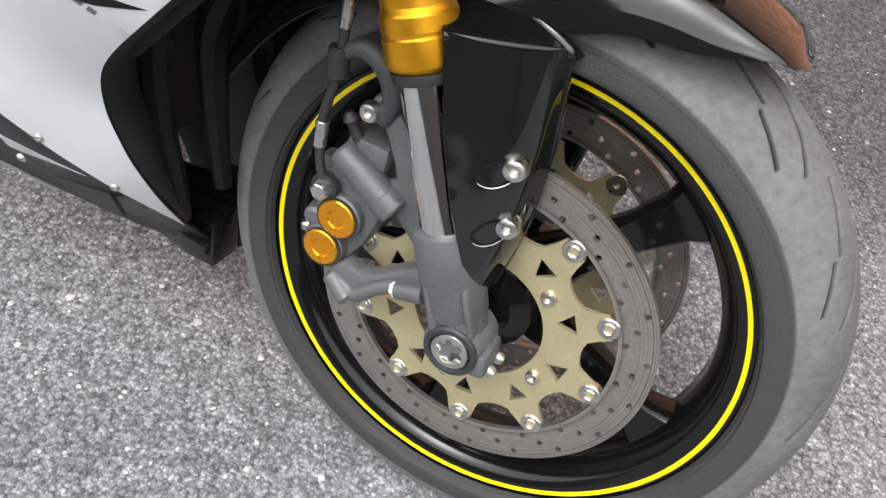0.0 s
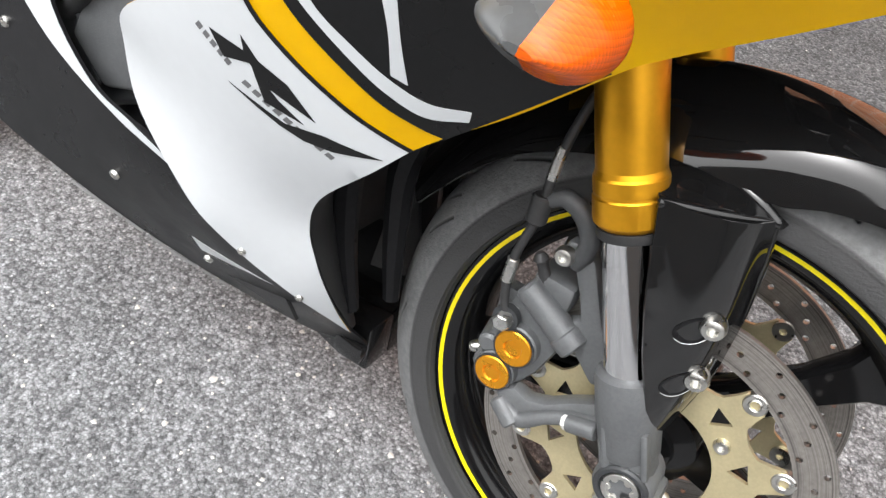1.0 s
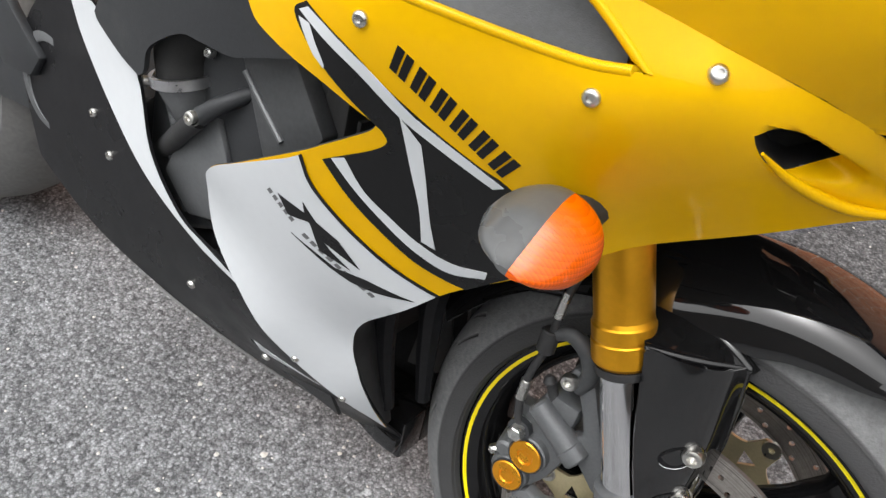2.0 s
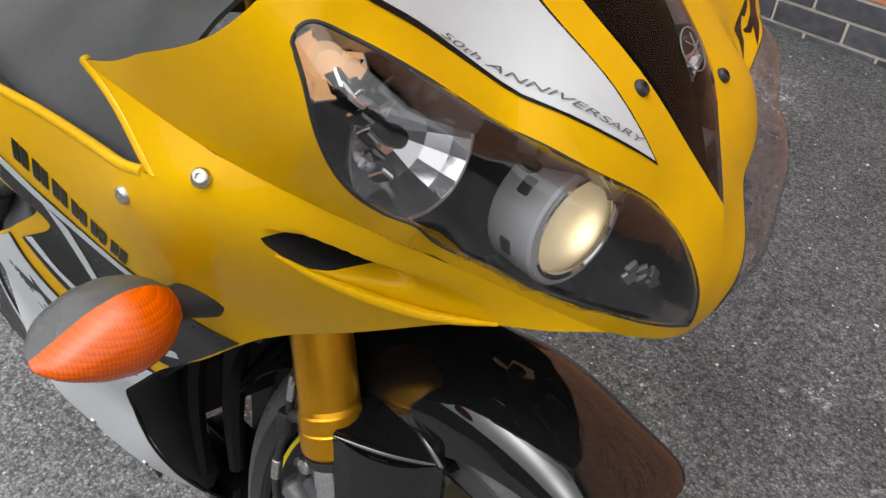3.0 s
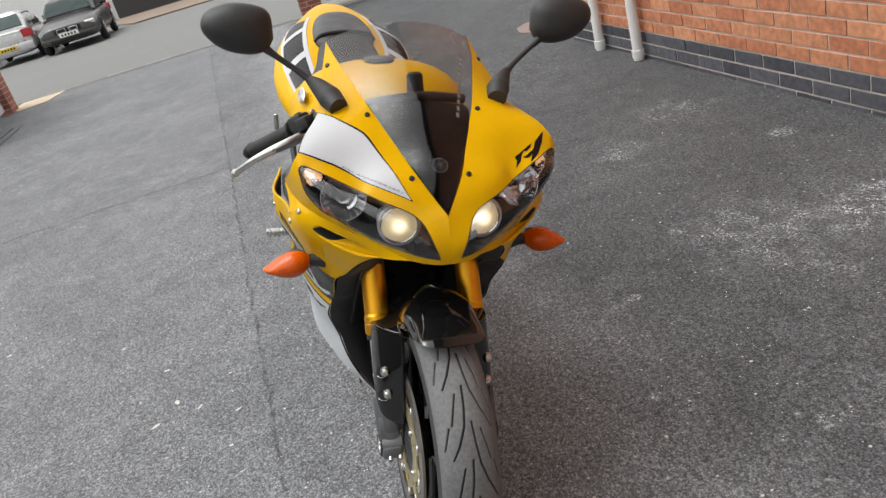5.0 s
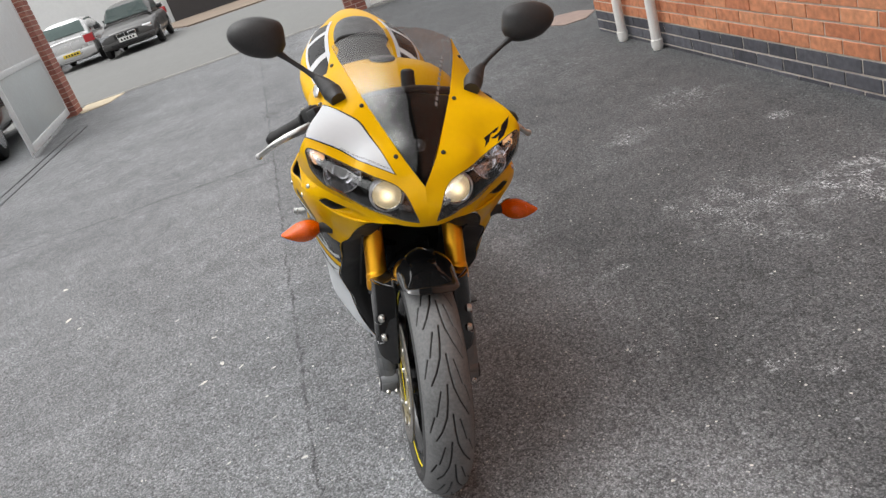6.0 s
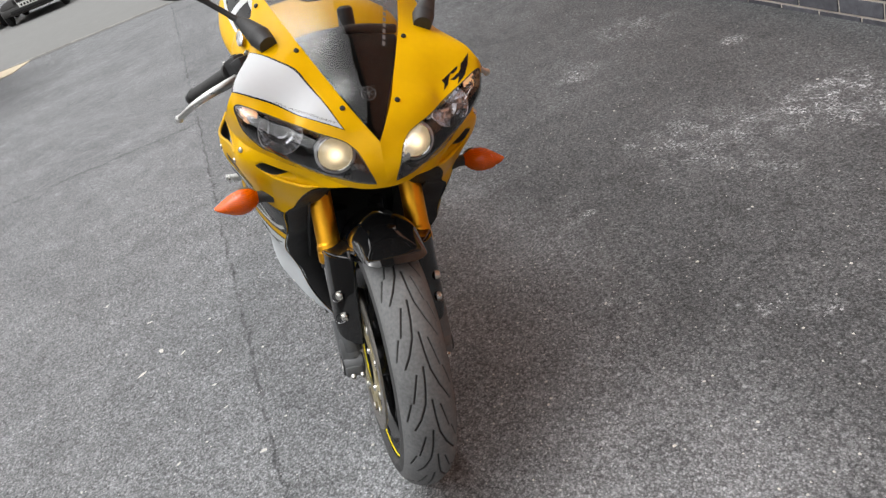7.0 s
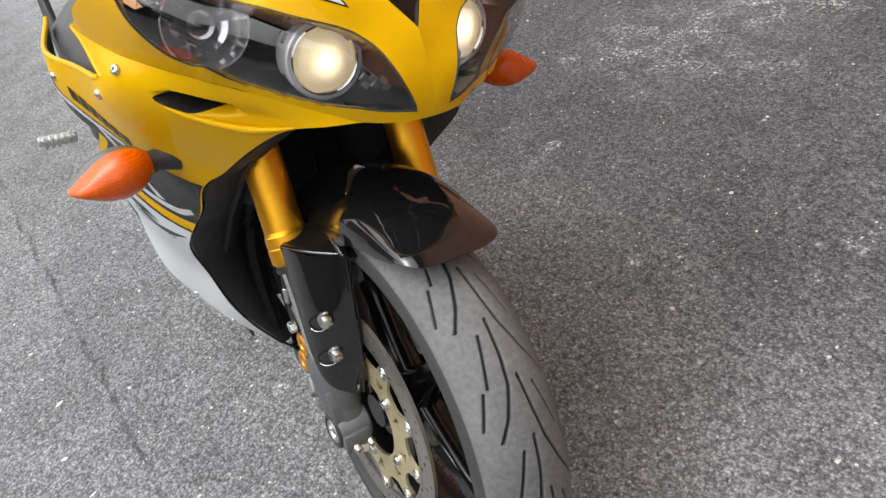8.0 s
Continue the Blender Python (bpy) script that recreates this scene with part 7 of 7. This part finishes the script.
for k in range(5):
    a = radians(72 * k + 20)
    part("spoke", rod((-1.395 + 0.03 * math.cos(a), 0, 0.311 + 0.03 * math.sin(a)), (-1.395 + 0.21 * math.cos(a), 0, 0.311 + 0.21 * math.sin(a)), 0.022, 0.018, 10), RIM, rw)
part("swingarm", slab([(-0.90, 0.36), (-0.92, 0.46), (-1.1, 0.47), (-1.38, 0.345), (-1.45, 0.33), (-1.45, 0.29), (-1.38, 0.285), (-1.0, 0.35)], -0.125, -0.105, 1, 0.005), CAST2, bike, "dark alloy swingarm")
part("swingarm", slab([(-0.90, 0.36), (-0.92, 0.46), (-1.1, 0.47), (-1.38, 0.345), (-1.45, 0.33), (-1.45, 0.29), (-1.38, 0.285), (-1.0, 0.35)], 0.105, 0.125, 1, 0.005), CAST2, bike)
part("subframe", pipe([(-0.75, 0, 0.80), (-1.0, 0, 0.80), (-1.4, 0, 0.95)], 0.05, 10), MATT, bike)
part("side_stand", rod((-0.80, 0.17, 0.31), (-0.86, 0.30, 0.085), 0.012, 0.011, 14), DARKALLOY, bike, "black side stand")
part("side_stand_foot", block((-0.90, 0.285, 0.076), (-0.83, 0.325, 0.088), 0.003, m=Matrix.Translation((0, 0, 0))), DARKALLOY, bike)


# ---- things round the yard entrance ----
GALV = material("galvanised_sheet", (0.50, 0.54, 0.55), 0.5, metal=0.15, vary=0.1, scale=3, bump=0.05, bump_scale=40)
GALV2 = material("galvanised_frame", (0.72, 0.74, 0.75), 0.45, metal=0.1, vary=0.1, scale=8)
gate_at = Matrix.Translation((-11.55, -3.95, 0)) @ Matrix.Rotation(math.atan2(0.34, 3.1), 4, "Z")
gate = thing("metal_gate", "grey galvanised sheet gate standing open", "gate", "yard gates", m=gate_at)
for lo, hi in (((0.0, -0.025, 0.06), (0.06, 0.025, 2.25)), ((3.04, -0.025, 0.06), (3.10, 0.025, 2.25)), ((0.061, -0.025, 0.06), (3.039, 0.025, 0.16)), ((0.061, -0.025, 0.98), (3.039, 0.025, 1.06)), ((0.061, -0.025, 2.19), (3.039, 0.025, 2.25))):
    part("frame_bar", block(lo, hi, 0.006), GALV2, gate)
part("sheet", block((0.062, -0.008, 0.161), (3.038, 0.008, 0.979), 0.002), GALV, gate, "grey sheet infill")
for i in range(28):
    part("upright", rod((0.11 + 0.105 * i, 0, 1.06), (0.11 + 0.105 * i, 0, 2.19), 0.011, 0.011, 8), GALV2, gate)
part("mesh_back", block((0.062, 0.012, 1.061), (3.038, 0.018, 2.189), 0.001), GALV2, gate)
part("drop_bolt", rod((3.02, -0.04, 0.0), (3.02, -0.04, 0.6), 0.012, 0.012, 10), GALV2, gate)

PILLAR_MORTAR = MORTAR
PILLAR_RED = brick_material("weathered_pillar_brick", (0.26, 0.095, 0.075), (0.38, 0.165, 0.125), True)


def brick_pillar(x, y, w, h):
    p = thing("brick_pillar", "square red brick gate pillar", "pillar", "gate pillars", m=Matrix.Translation((x, y, 0)))
    part("core", block((-w / 2 + 0.006, -w / 2 + 0.006, 0), (w / 2 - 0.006, w / 2 - 0.006, h), 0), PILLAR_MORTAR, p, smooth=0)
    bm = bmesh.new()
    for c in range(int(h / 0.077)):
        z = 0.005 + 0.077 * c
        n = 2
        for side in range(4):
            for k in range(n):
                a, b = -w / 2 + k * w / n + (0.006 if k else 0), -w / 2 + (k + 1) * w / n - (0.0 if k else 0.006)
                if (c + side) % 2:
                    a, b = (a, b) if 0 else ((-w / 2, -w / 6 - 0.006) if k == 0 else (-w / 6 + 0.006, w / 2))
                block((a, -w / 2 - 0.0005 * side, z), (b, -w / 2 + 0.05, z + 0.066), 0.0, m=Matrix.Rotation(math.pi / 2 * side, 4, "Z"), bm=bm)
    ob = part("bricks", bm, PILLAR_RED, p, smooth=0)
    tagged(ob, kind="stuff")
    part("coping", block((-w / 2 - 0.03, -w / 2 - 0.03, h), (w / 2 + 0.03, w / 2 + 0.03, h + 0.06), 0.01), SAND, p)


brick_pillar(-11.78, -4.02, 0.36, 2.3)
brick_pillar(-12.55, 1.05, 0.36, 2.3)
gate2 = thing("metal_gate", "pale metal sheet gate standing open behind the pillar", "gate", "yard gates", m=Matrix.Translation((-12.4, 1.32, 0)) @ Matrix.Rotation(radians(72), 4, "Z"))
part("sheet", block((0.0, -0.01, 0.12), (3.0, 0.01, 2.2), 0.004), GALV2, gate2)
part("frame_bar", block((0.0, -0.025, 0.05), (3.0, 0.025, 0.119), 0.006), PIPEWHITE, gate2)

# ---- parked vehicles on the far side of the road ----
CARSILVER = material("silver_car_paint", (0.60, 0.60, 0.60), 0.3, metal=0.5, vary=0.05, scale=2, coat=0.8)
CARDARK = material("dark_grey_car_paint", (0.050, 0.048, 0.047), 0.35, metal=0.2, vary=0.1, scale=2, coat=0.25)
CARWHITE = material("white_van_paint", (0.78, 0.78, 0.77), 0.35, vary=0.05, scale=2, coat=0.5)
CARBLACK = material("black_car_paint", (0.008, 0.008, 0.009), 0.2, vary=0.1, scale=2, coat=0.8)
CARGLASS = material("dark_car_glass", (0.085, 0.115, 0.11), 0.3, vary=0.15, scale=2, spec=0.08)
REDLAMP = material("red_lamp_plastic", (0.45, 0.015, 0.02), 0.2, vary=0.1, scale=10, coat=0.8)
PLATE_Y = material("yellow_plate", (0.75, 0.55, 0.05), 0.5, vary=0.05, scale=10)
PLATE_W = material("white_plate", (0.78, 0.78, 0.76), 0.5, vary=0.05, scale=10)


def hull(stations, power=4.0, seg=32):
    bm = bmesh.new()
    rows = []
    for x, w, lo, hi, tuck in spline(stations, 4):
        cz, h = (lo + hi) / 2, (hi - lo) / 2
        row = []
        for k in range(seg):
            a = 2 * math.pi * (k + 0.5) / seg
            c, s = math.cos(a), math.sin(a)
            v = math.copysign(abs(s) ** (2 / power), s)
            row.append(bm.verts.new((x, w * math.copysign(abs(c) ** (2 / power), c) * (1 - tuck * max(0, v)), cz + h * v)))
        rows.append(row)
    for p, q in zip(rows, rows[1:]):
        for i in range(seg):
            bm.faces.new((p[i], p[(i + 1) % seg], q[(i + 1) % seg], q[i]))
    bm.faces.new(rows[0])
    bm.faces.new(rows[-1])
    bmesh.ops.recalc_face_normals(bm, faces=bm.faces)
    return bm


def car(name, label, at, turn, paint, length, width, height, nose, boot, group="parked cars"):
    """A car whose front points along its own +x. nose and boot: bonnet and tail lengths past the cabin."""
    c = thing(name, label, "car", group, m=Matrix.Translation(at) @ Matrix.Rotation(radians(turn), 4, "Z"))
    L, W = length / 2, width / 2
    belt = 0.92
    body = part("body", hull([(-L, W * 0.80, 0.32, 0.80, 0.05), (-L + 0.12, W * 0.95, 0.24, belt, 0.06), (-L * 0.4, W, 0.20, belt, 0.06), (L * 0.3, W, 0.20, belt - 0.01, 0.06), (L - 0.5, W * 0.97, 0.22, 0.82, 0.07), (L - 0.08, W * 0.9, 0.24, 0.70, 0.08), (L, W * 0.78, 0.32, 0.60, 0.08)]), paint, c)
    x0, x1 = -L + boot, L - nose
    cabin = [(x0, W * 0.86, belt - 0.12, belt + 0.02, 0.1), (x0 + 0.35, W * 0.86, belt - 0.1, height - 0.06, 0.22), (x0 + 0.7, W * 0.87, belt - 0.1, height, 0.24), (x1 - 1.0, W * 0.87, belt - 0.1, height - 0.01, 0.24), (x1 - 0.55, W * 0.87, belt - 0.1, height - 0.12, 0.2), (x1, W * 0.86, belt - 0.1, belt, 0.1)]
    part("cabin", hull(cabin, 5), paint, c)

    def pane(nm, pts):
        b = bmesh.new()
        b.faces.new([b.verts.new(p) for p in pts])
        bmesh.ops.solidify(b, geom=b.faces[:], thickness=0.03)
        return part(nm, b, CARGLASS, c, smooth=0)
    wi, wt, hb, ht = W * 0.78, W * 0.63, belt + 0.05, height - 0.1
    pane("windscreen", [(x1 - 0.02, -wi, hb), (x1 - 0.02, wi, hb), (x1 - 0.56, wt, ht), (x1 - 0.56, -wt, ht)])
    # the rear window follows the curve of the tail
    tail = [q for q in spline(cabin, 4) if q[0] < x0 + 0.6]
    b, rows = bmesh.new(), []
    for z in np.linspace(hb + 0.03, ht - 0.01, 6):
        x, w = np.interp(z, [q[3] for q in tail], [q[0] for q in tail]) - 0.03, np.interp(z, (hb, ht), (wi * 0.95, wt * 1.06))
        rows.append([b.verts.new((x + 0.03 * (k / 3) ** 4, w * k / 3, z)) for k in range(-3, 4)])
    for p, q in zip(rows, rows[1:]):
        for k in range(6):
            b.faces.new((p[k], p[k + 1], q[k + 1], q[k]))
    bmesh.ops.recalc_face_normals(b, faces=b.faces)
    bmesh.ops.solidify(b, geom=b.faces[:], thickness=-0.02)
    part("rear_window", b, CARGLASS, c)
    for s in (-1, 1):
        pane("side_window", [(x1 - 0.45, s * W * 0.885, hb), (x0 + 0.45, s * W * 0.885, hb), (x0 + 0.6, s * W * 0.735, ht), (x1 - 0.95, s * W * 0.735, ht)])
        part("door_mirror", block((x1 - 0.5, s * (W + 0.02), belt), (x1 - 0.36, s * (W + 0.19), belt + 0.13), 0.03), CARBLACK, c)
        part("headlight", block((L - 0.16, s * W * 0.55, 0.55), (L - 0.02, s * W * 0.88, 0.67), 0.03), MIRROR, c)
        part("tail_light", block((-L - 0.005, s * W * 0.62, 0.66), (-L + 0.2, s * W * 0.97, 0.88), 0.03), REDLAMP, c)
        for x in (-L * 0.62, L * 0.64):
            w = part("wheel", lathe([(0, -0.09), (0.26, -0.09), (0.31, -0.06), (0.315, 0.0), (0.31, 0.06), (0.26, 0.09), (0, 0.09)], Matrix.Translation((x, s * (W - 0.08), 0.315)) @ Matrix.Rotation(radians(90), 4, "X"), 32), GROOVE, c)
            part("hubcap", lathe([(0, 0.02), (0.17, 0.012), (0.19, 0.0), (0, 0.0)], frame_to((x, s * (W + 0.012), 0.315), (x, s * (W + 1), 0.315)), 24), SATIN, w)
    part("front_grille", block((L - 0.04, -W * 0.42, 0.50), (L + 0.012, W * 0.42, 0.64), 0.02), GROOVE, c)
    for s in (-1, 1):
        part("grille_ring", block((L - 0.03, s * 0.04, 0.51), (L + 0.02, s * 0.28, 0.63), 0.04), SATIN, c)
        part("grille_core", block((L - 0.01, s * 0.06, 0.53), (L + 0.026, s * 0.26, 0.61), 0.02), GROOVE, c)
    part("front_bumper", block((L - 0.22, -W * 0.9, 0.28), (L + 0.03, W * 0.9, 0.46), 0.06), paint, c)
    part("front_intake", block((L - 0.05, -W * 0.62, 0.29), (L + 0.036, W * 0.62, 0.385), 0.02), GROOVE, c)
    part("rear_bumper", block((-L - 0.05, -W * 0.9, 0.30), (-L + 0.2, W * 0.9, 0.55), 0.06), paint, c)
    for x, mat, way in ((L + 0.032, PLATE_W, 1), (-L - 0.052, PLATE_Y, -1)):
        pl = part("number_plate", block((min(x, x + way * 0.01), -0.26, 0.40), (max(x, x + way * 0.01), 0.26, 0.51), 0.004), mat, c)
        for k in range(5):
            part("plate_bar", block((min(x + way * 0.011, x + way * 0.014), -0.2 + 0.085 * k, 0.425), (max(x + way * 0.011, x + way * 0.014), -0.15 + 0.085 * k, 0.485), 0.001), GROOVE, pl)
    return c


car("hatchback_car", "silver hatchback parked with its tail to the yard", (-25.6, -6.85, 0), 183, CARSILVER, 3.75, 1.66, 1.42, 1.0, 0.12)
car("saloon_car", "dark grey saloon with a twin grille, parked facing the yard", (-24.6, -4.85, 0), 2, CARDARK, 4.3, 1.74, 1.42, 1.25, 0.7)
car("black_car", "black car parked behind the open gate", (-10.6, -5.3, 0), 8, CARBLACK, 4.2, 1.75, 1.42, 1.2, 0.5)
car("white_van", "white van parked beside the silver hatchback", (-26.6, -9.3, 0), 3, CARWHITE, 4.6, 1.9, 1.95, 0.9, 0.1)

RENDER_WHITE = material("white_render", (0.80, 0.80, 0.79), 0.9, vary=0.05, scale=0.8)
far_wall = part("wall_west", block((-34, -30, 0), (-33.7, -4.95, 6), 0), RENDER_WHITE, None, smooth=0)
tagged(far_wall, "white rendered building across the road", "wall", kind="structure")
DARKWALL = material("dark_brick_garden_wall", (0.06, 0.055, 0.055), 0.9, vary=0.2, scale=4, bump=0.2, bump_scale=40)
low_wall = part("wall_south", block((-33.6, -4.9, 0), (-33.3, 20, 2.2), 0.02), DARKWALL, None, smooth=0)
tagged(low_wall, "dark garden wall across the road", "wall", kind="structure")
track = tagged(new("gate_track"), "pair of worn steel gate runners set in the tarmac", "track", kind="structure")
for dy in (0.0, 0.14):
    part("runner", block((-9.8, -3.44 + dy, 0.0), (-5.6, -3.40 + dy, 0.008), 0.003), GREYPLASTIC, track)


# ---- loose grit and pale crumbs on the tarmac ----
def grit(n, seed):
    rng = np.random.RandomState(seed)
    bm = bmesh.new()
    for i in range(n):
        r = abs(rng.normal()) * 1.6 + 0.15
        a = rng.uniform(0, 2 * math.pi)
        x, y = -0.3 + r * math.cos(a), 0.2 + 0.9 * r * math.sin(a)
        if y > 2.3:
            continue
        s = 0.0016 + 0.0018 * rng.rand() ** 2 + (0.0022 * rng.rand() + 0.001 if rng.rand() < 0.10 else 0)
        ring = [bm.verts.new((x + s * math.cos(t) * rng.uniform(0.6, 1.3), y + s * math.sin(t) * rng.uniform(0.6, 1.3), 0.0)) for t in (0, 1.26, 2.51, 3.77, 5.03)]
        top = bm.verts.new((x + s * rng.uniform(-0.3, 0.3), y, min(s * 0.7, 0.003)))
        for k in range(5):
            bm.faces.new((ring[k], ring[(k + 1) % 5], top))
    # larger flat crumbs of mortar
    for x, y, s in ((-2.225, -1.596, 0.022), (-0.991, -0.749, 0.016), (-0.570, -0.458, 0.007), (-0.286, -0.362, 0.011), (-0.406, -0.611, 0.008), (-1.361, -0.735, 0.012), (-0.907, -0.464, 0.011),
                    (-1.011, -0.597, 0.012), (-1.69, -0.94, 0.010), (-2.75, -1.75, 0.022), (-0.199, 0.659, 0.007), (-1.10, -0.68, 0.014), (-2.05, -1.5, 0.012), (-0.72, -0.49, 0.008)):
        turn = rng.uniform(0, math.tau)
        ring = []
        for t in (0, 0.9, 1.8, 2.6, 3.5, 4.4, 5.4):
            u, v = 1.25 * s * math.cos(t) * rng.uniform(0.6, 1.2), 0.6 * s * math.sin(t) * rng.uniform(0.6, 1.2)
            ring.append(bm.verts.new((x + u * math.cos(turn) - v * math.sin(turn), y + u * math.sin(turn) + v * math.cos(turn), 0.0)))
        top = bm.verts.new((x, y, 0.22 * s))
        for k in range(7):
            bm.faces.new((ring[k], ring[(k + 1) % 7], top))
    return bm


GRIT = material("pale_grit", (0.55, 0.53, 0.49), 0.9, vary=0.25, scale=60)
g = part("grit", grit(1700, 5), GRIT, None, smooth=0)
tagged(g, "scattered pale grit and crumbs on the tarmac", "grit", kind="stuff")


# ---- the wall's bricks ----
def brick_mesh(w, mat):
    me = bpy.data.meshes.new("brick")
    b = block((0, -0.004, 0), (w, 0.03, BH - JT), 0.0012, seg=1)
    b.to_mesh(me)
    b.free()
    me.materials.append(mat)
    return me


rng = random.Random(4)
meshes = {}
far_bm_v, far_bm_f = [], []
count = 0
for c in range(-1, int((WALL_H - 0.03) / BH)):
    z = 0.0975 + BH * (c - 1) + JT / 2
    off = -1.828 + (0 if c % 2 else BL / 2)
    k0 = math.floor((WALL_X0 - off) / BL)
    k = k0
    while True:
        x0, x1 = off + k * BL + JT / 2, off + (k + 1) * BL - JT / 2
        k += 1
        if x0 > WALL_X1 - 0.1:
            break
        x0 = max(x0, WALL_X0)
        x1 = min(x1, WALL_X1)
        if x1 - x0 < 0.03:
            continue
        blue = c < 2
        if x1 < 0.9 and c < 12 and count < 290:
            key = (round(x1 - x0, 3), blue)
            if key not in meshes:
                meshes[key] = brick_mesh(x1 - x0, BLUE if blue else RED)
            o = new("brick", meshes[key])
            o.parent = wall_north
            o.location = (x0, WALL_Y - 0.003 * rng.random(), z)
            count += 1
        else:
            s = len(far_bm_v)
            y = WALL_Y - 0.003 * rng.random()
            far_bm_v += [(x0, y, z), (x1, y, z), (x1, y, z + BH - JT), (x0, y, z + BH - JT), (x0, WALL_Y + 0.01, z), (x1, WALL_Y + 0.01, z), (x1, WALL_Y + 0.01, z + BH - JT), (x0, WALL_Y + 0.01, z + BH - JT)]
            far_bm_f += [((s, s + 1, s + 2, s + 3), blue), ((s + 3, s + 2, s + 6, s + 7), blue), ((s, s + 4, s + 5, s + 1), blue), ((s, s + 3, s + 7, s + 4), blue), ((s + 1, s + 5, s + 6, s + 2), blue)]
me = bpy.data.meshes.new("brickwork")
me.from_pydata(far_bm_v, [], [f for f, _ in far_bm_f])
me.materials.append(RED_FAR)
me.materials.append(brick_material("blue_brick_far", (0.05, 0.05, 0.06), (0.10, 0.10, 0.115), True))
me.polygons.foreach_set("material_index", [int(b) for _, b in far_bm_f])
me.update()
bw = new("brickwork", me)
bw.parent = wall_north
tagged(bw, kind="stuff")
